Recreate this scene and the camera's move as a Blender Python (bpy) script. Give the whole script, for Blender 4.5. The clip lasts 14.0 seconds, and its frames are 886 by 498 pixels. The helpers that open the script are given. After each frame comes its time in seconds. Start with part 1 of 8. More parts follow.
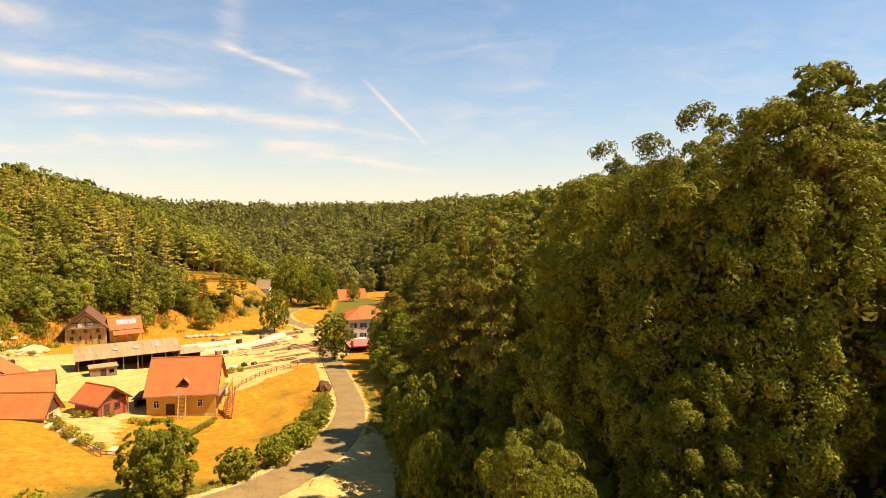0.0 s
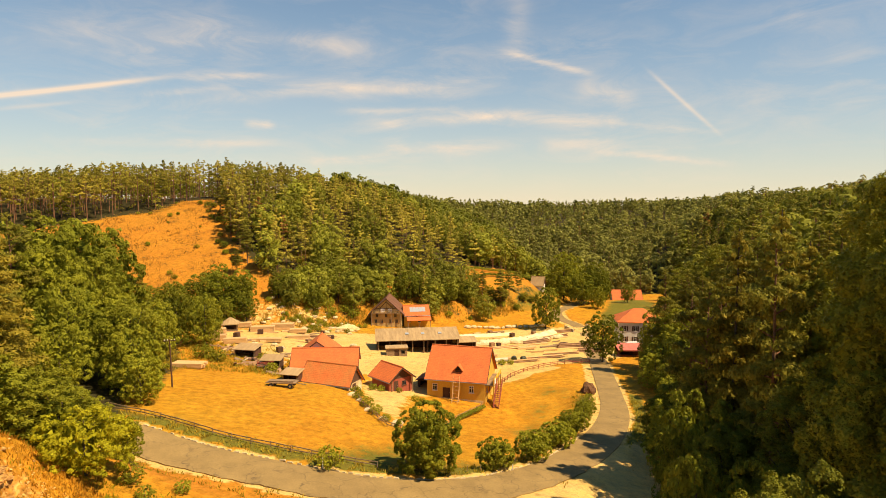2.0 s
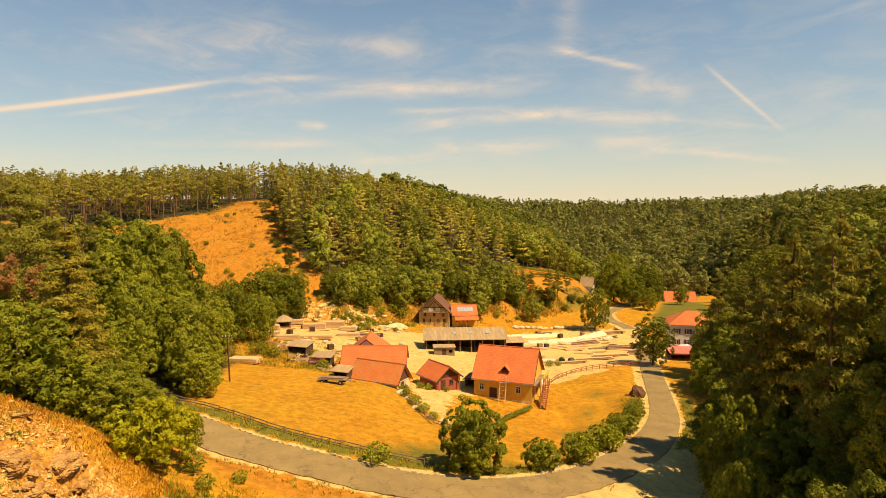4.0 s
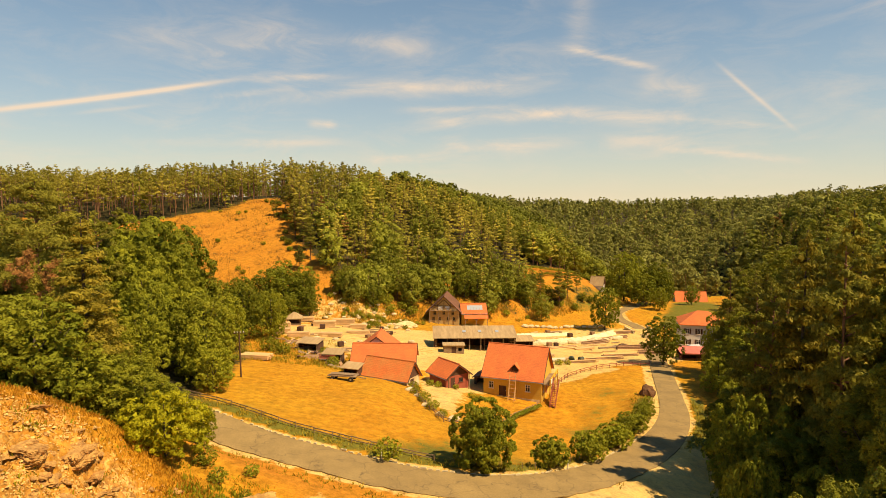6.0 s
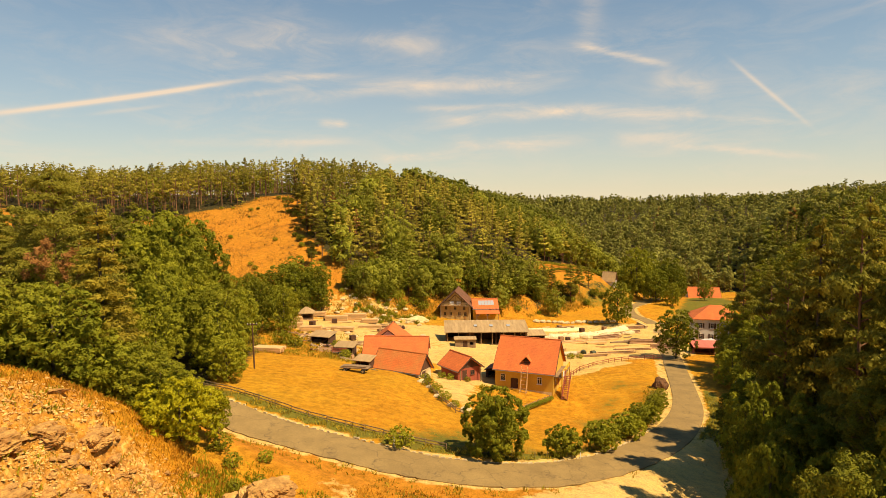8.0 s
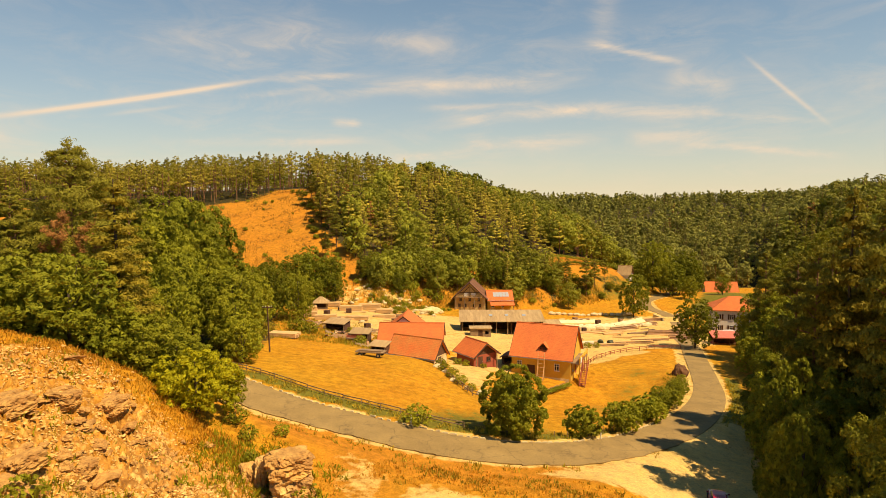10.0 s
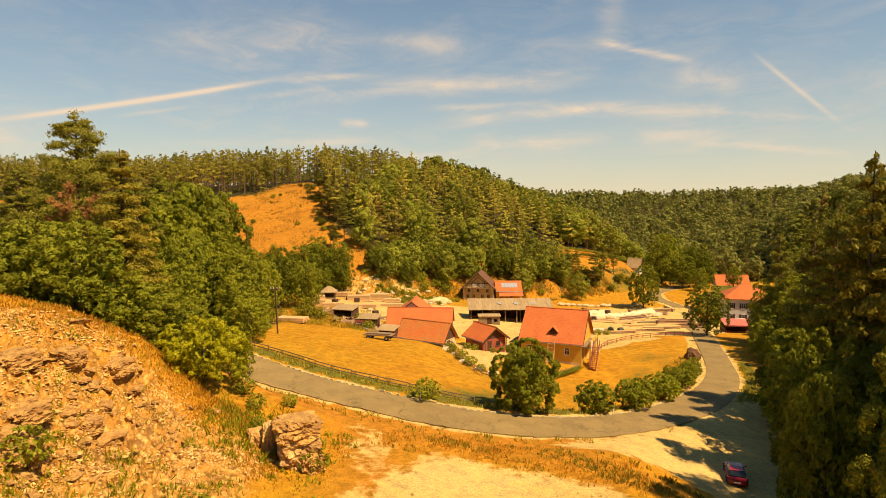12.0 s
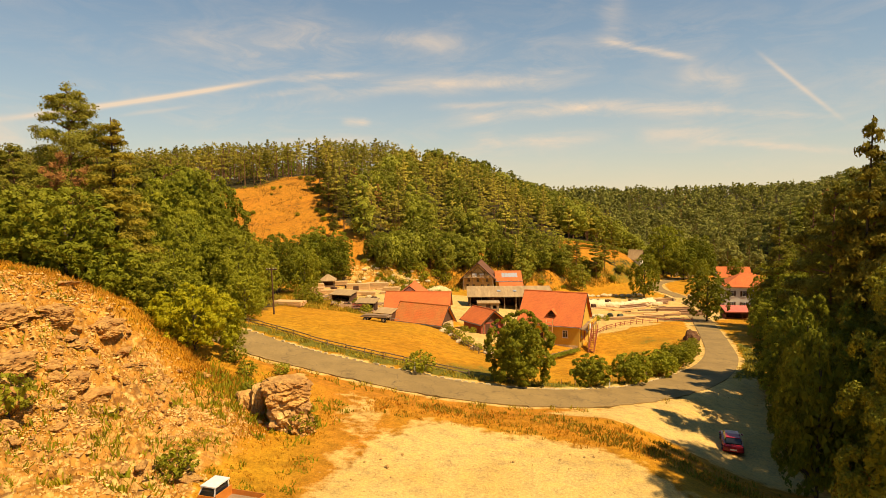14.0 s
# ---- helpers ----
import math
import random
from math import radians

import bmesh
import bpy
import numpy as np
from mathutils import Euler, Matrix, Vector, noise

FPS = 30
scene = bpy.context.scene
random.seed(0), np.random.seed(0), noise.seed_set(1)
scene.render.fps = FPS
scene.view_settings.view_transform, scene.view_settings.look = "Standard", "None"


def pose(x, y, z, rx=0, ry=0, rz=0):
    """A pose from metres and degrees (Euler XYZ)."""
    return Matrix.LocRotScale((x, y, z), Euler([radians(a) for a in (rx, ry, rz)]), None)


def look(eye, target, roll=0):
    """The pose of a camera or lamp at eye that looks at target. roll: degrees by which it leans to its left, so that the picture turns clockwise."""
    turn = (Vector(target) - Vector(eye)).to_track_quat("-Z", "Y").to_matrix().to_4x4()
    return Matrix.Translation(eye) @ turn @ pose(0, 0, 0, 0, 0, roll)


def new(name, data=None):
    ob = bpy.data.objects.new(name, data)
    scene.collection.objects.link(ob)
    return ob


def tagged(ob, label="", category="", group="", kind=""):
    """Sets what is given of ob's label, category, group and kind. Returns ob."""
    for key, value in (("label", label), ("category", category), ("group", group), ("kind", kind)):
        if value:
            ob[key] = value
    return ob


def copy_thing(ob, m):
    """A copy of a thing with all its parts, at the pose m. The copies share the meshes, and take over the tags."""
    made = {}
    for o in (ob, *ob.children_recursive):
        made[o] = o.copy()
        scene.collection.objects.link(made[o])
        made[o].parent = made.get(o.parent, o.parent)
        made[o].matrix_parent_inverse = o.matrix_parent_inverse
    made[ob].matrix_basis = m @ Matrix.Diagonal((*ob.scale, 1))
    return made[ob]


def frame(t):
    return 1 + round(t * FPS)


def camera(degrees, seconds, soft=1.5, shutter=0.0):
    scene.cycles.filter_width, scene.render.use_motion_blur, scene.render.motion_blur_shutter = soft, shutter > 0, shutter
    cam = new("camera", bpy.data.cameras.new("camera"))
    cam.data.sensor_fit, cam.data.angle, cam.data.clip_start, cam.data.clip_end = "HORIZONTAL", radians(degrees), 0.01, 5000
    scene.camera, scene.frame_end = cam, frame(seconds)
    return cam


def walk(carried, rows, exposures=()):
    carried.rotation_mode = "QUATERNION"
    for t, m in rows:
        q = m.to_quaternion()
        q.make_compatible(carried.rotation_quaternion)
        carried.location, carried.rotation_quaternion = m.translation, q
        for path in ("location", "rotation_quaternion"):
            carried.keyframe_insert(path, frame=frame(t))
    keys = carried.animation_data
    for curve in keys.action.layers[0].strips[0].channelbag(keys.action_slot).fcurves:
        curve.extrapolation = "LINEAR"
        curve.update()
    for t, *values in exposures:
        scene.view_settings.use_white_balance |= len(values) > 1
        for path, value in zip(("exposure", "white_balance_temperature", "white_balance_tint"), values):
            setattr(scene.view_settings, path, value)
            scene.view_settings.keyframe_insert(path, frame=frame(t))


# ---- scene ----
cam = camera(72.97, 14.0, soft=0.8)
PATH = [
    (0, (-2.10, 1.04, 33.56), (8.487, 17.958, 32.248), 0.74),
    (0.5, (-1.93, 1.32, 33.61), (8.147, 18.544, 32.289), 0.77),
    (1, (-1.24, 1.70, 33.55), (6.335, 20.162, 32.201), 0.91),
    (1.5, (-0.39, 1.59, 33.70), (3.991, 21.055, 32.286), 0.59),
    (2, (0.18, 0.99, 33.87), (2.202, 20.836, 32.432), -0.02),
    (2.5, (0.25, 0.39, 34.09), (1.333, 20.308, 32.648), -0.16),
    (3, (0.25, 0.18, 34.15), (0.963, 20.113, 32.706), -0.19),
    (3.5, (0.32, 0.04, 34.21), (0.842, 19.977, 32.761), -0.12),
    (4, (0.31, -0.06, 34.25), (0.717, 19.878, 32.785), -0.14),
    (6.5, (0.15, -0.55, 34.05), (0.150, 19.394, 32.551), 0.00),
    (7, (0.16, -0.89, 33.96), (0.062, 19.056, 32.456), -0.16),
    (7.5, (0.13, -0.71, 33.50), (-0.044, 19.226, 31.952), -0.17),
    (8, (0.08, -0.53, 32.96), (-0.194, 19.404, 31.413), -0.18),
    (10.5, (-0.71, 0.65, 29.38), (-1.497, 20.572, 27.805), -0.27),
    (11, (-0.84, 0.88, 28.63), (-1.703, 20.799, 27.055), -0.34),
    (11.5, (-0.87, 1.03, 27.81), (-1.792, 20.942, 26.238), -0.32),
    (12, (-0.79, 1.10, 26.94), (-1.741, 21.011, 25.365), -0.40),
    (12.5, (-0.56, 1.15, 26.11), (-1.545, 21.067, 24.541), -0.47),
    (13, (-0.41, 1.25, 25.32), (-1.408, 21.163, 23.725), -0.47),
    (13.5, (-0.21, 1.36, 24.56), (-1.235, 21.265, 22.957), -0.49),
    (14, (0.08, 1.42, 23.87), (-0.951, 21.324, 22.252), -0.50),
]
EXPOSURES = [(0, 0.94, 6800, 18), (0.5, 0.94, 6800, 18), (1, 0.89, 6800, 17), (1.5, 0.74, 6950, 16), (2, 0.62, 7200, 15), (3, 0.54, 7400, 14), (7, 0.54, 7450, 14), (10.5, 0.5, 7600, 14), (14, 0.47, 7600, 15)]
walk(cam, [(t, look(eye, target, roll)) for t, eye, target, roll in PATH], EXPOSURES)


# ---- sky, sun, exposure ----
def math_node(tree, op, a, b=None, c=None):
    n = tree.nodes.new("ShaderNodeMath")
    n.operation = op
    for slot, v in zip(n.inputs, (a, b, c)):
        if v is None:
            continue
        if isinstance(v, (int, float)):
            slot.default_value = v
        else:
            tree.links.new(v, slot)
    return n.outputs[0]


def mix_node(tree, fac, a, b, blend="MIX"):
    n = tree.nodes.new("ShaderNodeMix")
    n.data_type, n.blend_type = "RGBA", blend
    for slot, v in ((n.inputs[0], fac), (n.inputs[6], a), (n.inputs[7], b)):
        if isinstance(v, (int, float)):
            slot.default_value = v
        elif isinstance(v, tuple):
            slot.default_value = (*v, 1)
        else:
            tree.links.new(v, slot)
    return n.outputs[2]


SUN_TO = Vector((0.485, -0.295, 0.823)).normalized()
SUN_AZ, SUN_EL = math.atan2(SUN_TO.x, SUN_TO.y), math.asin(SUN_TO.z)


def make_world():
    world = bpy.data.worlds.new("sky")
    scene.world = world
    world.use_nodes = True
    tree = world.node_tree
    tree.nodes.clear()
    sky = tree.nodes.new("ShaderNodeTexSky")
    sky.sky_type, sky.sun_disc = "NISHITA", False
    sky.sun_elevation, sky.sun_rotation = SUN_EL, SUN_AZ
    sky.air_density, sky.dust_density, sky.ozone_density = 1.0, 0.25, 1.0
    coord = tree.nodes.new("ShaderNodeTexCoord")
    split = tree.nodes.new("ShaderNodeSeparateXYZ")
    tree.links.new(coord.outputs["Generated"], split.inputs[0])
    x, y, z = split.outputs
    az = math_node(tree, "ARCTAN2", x, y)
    el = math_node(tree, "ARCSINE", z)
    flat = tree.nodes.new("ShaderNodeCombineXYZ")
    tree.links.new(az, flat.inputs[0])
    tree.links.new(math_node(tree, "MULTIPLY", el, 3.2), flat.inputs[1])

    def noise_of(scale, detail, rough, seed):
        n = tree.nodes.new("ShaderNodeTexNoise")
        n.inputs["Scale"].default_value, n.inputs["Detail"].default_value, n.inputs["Roughness"].default_value = scale, detail, rough
        n.inputs["Distortion"].default_value = 0.6
        shift = tree.nodes.new("ShaderNodeVectorMath")
        shift.operation = "ADD"
        shift.inputs[1].default_value = (seed, seed * 0.7, seed)
        tree.links.new(flat.outputs[0], shift.inputs[0])
        tree.links.new(shift.outputs[0], n.inputs["Vector"])
        return n.outputs[0]

    fine, broad, wisp = noise_of(26, 6, 0.62, 3.1), noise_of(4.2, 3, 0.5, 8.3), noise_of(8, 7, 0.66, 1.7)
    el_w = math_node(tree, "ADD", el, math_node(tree, "MULTIPLY", math_node(tree, "SUBTRACT", fine, 0.5), 0.012))
    el_b = math_node(tree, "ADD", el_w, math_node(tree, "MULTIPLY", math_node(tree, "SUBTRACT", broad, 0.5), 0.05))
    # streaks: azimuth and elevation of both ends, width, strength, raggedness
    streaks = CONTRAILS + CIRRUS_HIGH + CIRRUS_LOW
    total = None
    for a0, e0, a1, e1, wide, power, ragged in streaks:
        ex, ey = a1 - a0, e1 - e0
        length = math.hypot(ex, ey)
        ux, uy = ex / length, ey / length
        height = el_b if ragged > 1 else el_w if ragged else el
        da, de = math_node(tree, "SUBTRACT", az, a0), math_node(tree, "SUBTRACT", height, e0)
        u = math_node(tree, "DIVIDE", math_node(tree, "ADD", math_node(tree, "MULTIPLY", da, ux), math_node(tree, "MULTIPLY", de, uy)), length)
        v = math_node(tree, "DIVIDE", math_node(tree, "SUBTRACT", math_node(tree, "MULTIPLY", de, ux), math_node(tree, "MULTIPLY", da, uy)), wide)
        across = math_node(tree, "EXPONENT", math_node(tree, "MULTIPLY", math_node(tree, "MULTIPLY", v, v), -1.0))
        w = math_node(tree, "MULTIPLY", math_node(tree, "SUBTRACT", u, 0.5), 2.0)
        w2 = math_node(tree, "MULTIPLY", w, w)
        ends = math_node(tree, "EXPONENT", math_node(tree, "MULTIPLY", math_node(tree, "MULTIPLY", w2, w2), -1.4))
        one = math_node(tree, "MULTIPLY", math_node(tree, "MULTIPLY", across, ends), power * 0.8)
        if ragged:
            one = math_node(tree, "MULTIPLY", one, math_node(tree, "MAXIMUM", math_node(tree, "MULTIPLY_ADD", wisp, 3.6, -0.85), 0.0))
        total = one if total is None else math_node(tree, "ADD", total, one)
    veil = math_node(tree, "MULTIPLY", math_node(tree, "SUBTRACT", wisp, 0.44), 2.2)
    veil = math_node(tree, "MAXIMUM", math_node(tree, "MULTIPLY", veil, math_node(tree, "MULTIPLY_ADD", broad, 1.6, -0.42)), 0.0)
    fade = math_node(tree, "EXPONENT", math_node(tree, "MULTIPLY", math_node(tree, "MULTIPLY", el, el), -6.0))
    total = math_node(tree, "ADD", total, math_node(tree, "MULTIPLY", veil, math_node(tree, "MULTIPLY", fade, 0.9)))
    cover = math_node(tree, "MINIMUM", math_node(tree, "MAXIMUM", total, 0.0), 0.92)
    low = math_node(tree, "EXPONENT", math_node(tree, "MULTIPLY", math_node(tree, "MAXIMUM", el, 0.0), -9.5))
    tinted = mix_node(tree, math_node(tree, "MULTIPLY", math_node(tree, "EXPONENT", math_node(tree, "MULTIPLY", math_node(tree, "MULTIPLY", el, el), -5.0)), 0.28), mix_node(tree, 1.0, sky.outputs[0], SKY_TINT, "MULTIPLY"), PALE_BLUE)
    hazed = mix_node(tree, math_node(tree, "MULTIPLY", low, HAZE), tinted, HAZE_COLOUR)
    colour = mix_node(tree, cover, hazed, CLOUD_COLOUR)
    back = tree.nodes.new("ShaderNodeBackground")
    back.inputs["Strength"].default_value = SKY_STRENGTH
    out = tree.nodes.new("ShaderNodeOutputWorld")
    tree.links.new(colour, back.inputs[0])
    tree.links.new(back.outputs[0], out.inputs[0])


PALE_BLUE = (5.3, 7.7, 9.2)
SKY_STRENGTH, SKY_TINT = 0.062, (0.62, 0.97, 1.14)
HAZE, HAZE_COLOUR, CLOUD_COLOUR = 0.85, (9.6, 8.4, 5.9), (9.6, 8.2, 6.6)
CONTRAILS = (
    (-0.680, 0.112, -0.334, 0.188, 0.0036, 1.4, 0),
    (-0.540, 0.126, -0.441, 0.145, 0.0028, 0.35, 0),
    (0.428, 0.205, 0.531, 0.106, 0.0030, 0.60, 0),
    (0.200, 0.246, 0.341, 0.206, 0.0050, 0.50, 1),
)
CIRRUS_HIGH = (
    (-0.367, 0.162, -0.236, 0.181, 0.0047, 0.30, 1),
    (-0.324, 0.191, -0.136, 0.204, 0.0047, 0.30, 1),
    (-0.254, 0.163, 0.157, 0.203, 0.0151, 0.55, 2),
    (0.228, 0.331, 0.217, 0.228, 0.0190, 0.20, 2),
    (-0.216, 0.266, 0.021, 0.246, 0.0170, 0.35, 2),
    (0.318, 0.188, 0.411, 0.168, 0.0151, 0.40, 2),
    (-0.506, 0.227, -0.180, 0.271, 0.0226, 0.30, 2),
    (-0.215, 0.127, -0.169, 0.127, 0.0060, 0.85, 1),
    (-0.072, 0.152, 0.121, 0.157, 0.0047, 0.30, 1),
)
CIRRUS_LOW = (
    (-0.016, 0.132, 0.244, 0.151, 0.0085, 0.75, 1),
    (0.148, 0.149, 0.404, 0.131, 0.0094, 0.70, 1),
    (0.359, 0.133, 0.524, 0.110, 0.0038, 0.40, 1),
    (-0.129, 0.070, 0.011, 0.080, 0.0075, 0.45, 1),
    (-0.017, 0.092, 0.210, 0.097, 0.0085, 0.50, 1),
    (0.262, 0.100, 0.390, 0.096, 0.0113, 0.50, 1),
    (0.352, 0.086, 0.545, 0.062, 0.0047, 0.50, 1),
    (-0.459, 0.091, -0.156, 0.099, 0.0057, 0.40, 1),
    (-0.717, 0.082, -0.617, 0.114, 0.0208, 0.50, 2),
)
make_world()
sun = new("sun", bpy.data.lights.new("sun", "SUN"))
sun.data.energy, sun.data.angle, sun.data.color = 5.2, radians(0.53), (1.0, 0.83, 0.56)
sun.matrix_world = look((0, 0, 200), Vector((0, 0, 200)) - SUN_TO)


# ---- materials ----
def material(name, colour, other=None, scale=1.0, rough=0.85, bump=0.0, fine=6.0, metal=0.0, spread=0.12, island=0.0, stretch=None, translucent=0.0, detail=5.0):
    """A worn surface: two colours mixed by broad and fine noise, lightness varied piece by piece, and a fine relief."""
    mat = bpy.data.materials.new(name)
    mat.use_nodes = True
    tree = mat.node_tree
    shader = tree.nodes["Principled BSDF"]
    coord = tree.nodes.new("ShaderNodeTexCoord")
    where = coord.outputs["Object"]
    if stretch:
        m = tree.nodes.new("ShaderNodeMapping")
        m.inputs["Scale"].default_value = stretch
        tree.links.new(where, m.inputs[0])
        where = m.outputs[0]

    def noise_of(size, depth):
        n = tree.nodes.new("ShaderNodeTexNoise")
        n.inputs["Scale"].default_value, n.inputs["Detail"].default_value, n.inputs["Roughness"].default_value = size, depth, 0.6
        tree.links.new(where, n.inputs["Vector"])
        return n.outputs[0]

    broad, grain = noise_of(scale, detail), noise_of(scale * fine, 4)
    other = other or tuple(c * 0.7 for c in colour)
    base = mix_node(tree, math_node(tree, "MULTIPLY_ADD", broad, 3.0, -1.0), colour, other)
    light = math_node(tree, "MULTIPLY_ADD", grain, spread * 4, 1 - spread * 2)
    if island:
        geo = tree.nodes.new("ShaderNodeNewGeometry")
        info = tree.nodes.new("ShaderNodeObjectInfo")
        both = math_node(tree, "ADD", math_node(tree, "MULTIPLY", geo.outputs["Random Per Island"], island), math_node(tree, "MULTIPLY", info.outputs["Random"], island * 0.8))
        light = math_node(tree, "MULTIPLY", light, math_node(tree, "ADD", both, 1 - island * 0.9))
    hsv = tree.nodes.new("ShaderNodeHueSaturation")
    tree.links.new(light, hsv.inputs["Value"])
    tree.links.new(base, hsv.inputs["Color"])
    tree.links.new(hsv.outputs[0], shader.inputs["Base Color"])
    shader.inputs["Roughness"].default_value, shader.inputs["Metallic"].default_value = rough, metal
    shader.inputs["Specular IOR Level"].default_value = 0.3
    if bump:
        b = tree.nodes.new("ShaderNodeBump")
        b.inputs["Strength"].default_value, b.inputs["Distance"].default_value = bump, 0.5 / (scale * fine)
        tree.links.new(grain, b.inputs["Height"])
        tree.links.new(b.outputs[0], shader.inputs["Normal"])
    if translucent:
        soft = tree.nodes.new("ShaderNodeBsdfTranslucent")
        tree.links.new(hsv.outputs[0], soft.inputs[0])
        join = tree.nodes.new("ShaderNodeMixShader")
        join.inputs[0].default_value = translucent
        tree.links.new(shader.outputs[0], join.inputs[1])
        tree.links.new(soft.outputs[0], join.inputs[2])
        tree.links.new(join.outputs[0], tree.nodes["Material Output"].inputs[0])
    return mat


def leaf_material(name, colour, other, patch=0.12, island=0.5, shine=0.36):
    """Foliage: hue drifts from tree to tree and leaf to leaf, light shines through."""
    mat = material(name, colour, other, scale=patch, fine=9, rough=0.6, spread=0.10, island=island, translucent=shine, detail=3)
    mat.node_tree.nodes["Principled BSDF"].inputs["Specular IOR Level"].default_value = 0.08
    return mat


def woods_material(name, needles, broad):
    """Far foliage: each tree has its own hue and lightness, pines olive, broadleaf trees green, a few dead ones brown."""
    mat = leaf_material(name, (0.5, 0.5, 0.5), (0.42, 0.42, 0.42), 0.15, 0.10, 0.26)
    tree = mat.node_tree
    att = tree.nodes.new("ShaderNodeAttribute")
    att.attribute_name = "tint"
    sep = tree.nodes.new("ShaderNodeSeparateColor")
    tree.links.new(att.outputs["Color"], sep.inputs[0])
    own, leafy, dead = sep.outputs
    hue = mix_node(tree, leafy, needles, broad)
    hue = mix_node(tree, dead, hue, (0.30, 0.13, 0.035))
    hue = mix_node(tree, math_node(tree, "MULTIPLY", own, 0.45), hue, tuple(0.62 * c for c in broad))
    hsv = [n for n in tree.nodes if n.type == "HUE_SAT"][0]
    plain = hsv.inputs["Color"].links[0].from_socket
    bright = mix_node(tree, 1.0, hue, plain, "MULTIPLY")
    gain = tree.nodes.new("ShaderNodeVectorMath")
    gain.operation = "SCALE"
    tree.links.new(bright, gain.inputs[0])
    tree.links.new(math_node(tree, "MULTIPLY_ADD", own, -1.1, 2.75), gain.inputs["Scale"])
    tree.links.new(gain.outputs[0], hsv.inputs["Color"])
    return mat


def tile_material(name, colour, other, moss=None):
    """Roof tiles: rows across the slope, joints along it."""
    mat = material(name, colour, other, scale=0.45, fine=10, rough=0.8, spread=0.13)
    tree = mat.node_tree
    shader = tree.nodes["Principled BSDF"]
    coord = tree.nodes.new("ShaderNodeTexCoord")
    rows = tree.nodes.new("ShaderNodeTexBrick")
    rows.inputs["Scale"].default_value = 1.0
    rows.inputs["Brick Width"].default_value, rows.inputs["Row Height"].default_value, rows.inputs["Mortar Size"].default_value = 0.24, 0.34, 0.03
    rows.inputs["Color1"].default_value, rows.inputs["Color2"].default_value, rows.inputs["Mortar"].default_value = (1, 1, 1, 1), (0.82, 0.82, 0.82, 1), (0.5, 0.5, 0.5, 1)
    tree.links.new(coord.outputs["UV"], rows.inputs["Vector"])
    link = shader.inputs["Base Color"].links[0]
    plain = link.from_socket
    tree.links.new(mix_node(tree, 0.45, plain, rows.outputs[0], "MULTIPLY"), shader.inputs["Base Color"])
    b = tree.nodes.new("ShaderNodeBump")
    b.inputs["Strength"].default_value, b.inputs["Distance"].default_value = 0.5, 0.05
    tree.links.new(rows.outputs[0], b.inputs["Height"])
    tree.links.new(b.outputs[0], shader.inputs["Normal"])
    return mat


M_BEECH = leaf_material("broad_leaves", (0.222, 0.224, 0.020), (0.138, 0.158, 0.013))
M_LIME = leaf_material("light_leaves", (0.325, 0.310, 0.027), (0.205, 0.222, 0.018))
M_HORNBEAM = leaf_material("hornbeam_leaves", (0.275, 0.260, 0.022), (0.125, 0.135, 0.012), shine=0.22)
M_YELLOW = leaf_material("yellow_leaves", (0.45, 0.40, 0.020), (0.33, 0.32, 0.018))
M_PINE = leaf_material("pine_needles", (0.265, 0.235, 0.030), (0.165, 0.158, 0.021))
M_SPRUCE = leaf_material("spruce_needles", (0.33, 0.258, 0.030), (0.22, 0.180, 0.021))
M_DEAD = leaf_material("dead_needles", (0.40, 0.19, 0.055), (0.27, 0.13, 0.04))
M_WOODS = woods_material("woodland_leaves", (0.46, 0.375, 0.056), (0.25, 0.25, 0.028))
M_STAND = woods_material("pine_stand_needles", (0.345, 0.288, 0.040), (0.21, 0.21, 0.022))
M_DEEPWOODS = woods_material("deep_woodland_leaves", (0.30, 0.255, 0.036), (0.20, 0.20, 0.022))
# extra blue in these leaf colours stands in for haze over the distance
M_HAZEDWOODS = woods_material("hazed_woodland_leaves", (0.275, 0.245, 0.055), (0.25, 0.24, 0.050))
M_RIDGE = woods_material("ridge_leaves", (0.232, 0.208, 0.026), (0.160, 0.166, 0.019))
M_BARK = material("bark", (0.10, 0.075, 0.05), (0.06, 0.045, 0.03), scale=2, fine=8, bump=0.6, rough=0.95)
M_PINEBARK = material("pine_bark", (0.27, 0.13, 0.06), (0.13, 0.075, 0.045), scale=1.2, fine=9, bump=0.6, rough=0.95)
M_TILE = tile_material("clay_tiles", (0.66, 0.175, 0.045), (0.57, 0.14, 0.04))
M_OLDTILE = tile_material("lichened_tiles", (0.66, 0.165, 0.042), (0.58, 0.225, 0.06))
M_BROWNTILE = tile_material("brown_tiles", (0.20, 0.085, 0.045), (0.14, 0.07, 0.045))
M_GREYROOF = material("weathered_sheet_roof", (0.42, 0.29, 0.14), (0.29, 0.19, 0.09), scale=0.5, fine=12, rough=0.8, stretch=(3, 0.5, 1), island=0.2)
M_OCHRE = material("ochre_plaster", (0.64, 0.40, 0.06), (0.56, 0.34, 0.055), scale=0.6, fine=14, bump=0.15)
M_WHITE = material("white_plaster", (0.74, 0.70, 0.62), (0.64, 0.60, 0.52), scale=0.6, fine=14, bump=0.12)
M_STONE = material("pale_limestone", (0.60, 0.49, 0.29), (0.42, 0.31, 0.16), scale=0.9, fine=7, bump=0.7, island=0.25)
M_ROCK = material("lichened_rock", (0.56, 0.315, 0.090), (0.27, 0.130, 0.038), scale=0.9, fine=6, bump=0.9, island=0.15, rough=0.95, spread=0.28)
M_OUTCROP = material("weathered_outcrop", (0.66, 0.43, 0.15), (0.30, 0.15, 0.05), scale=0.6, fine=7, bump=0.9, rough=0.95, spread=0.28)
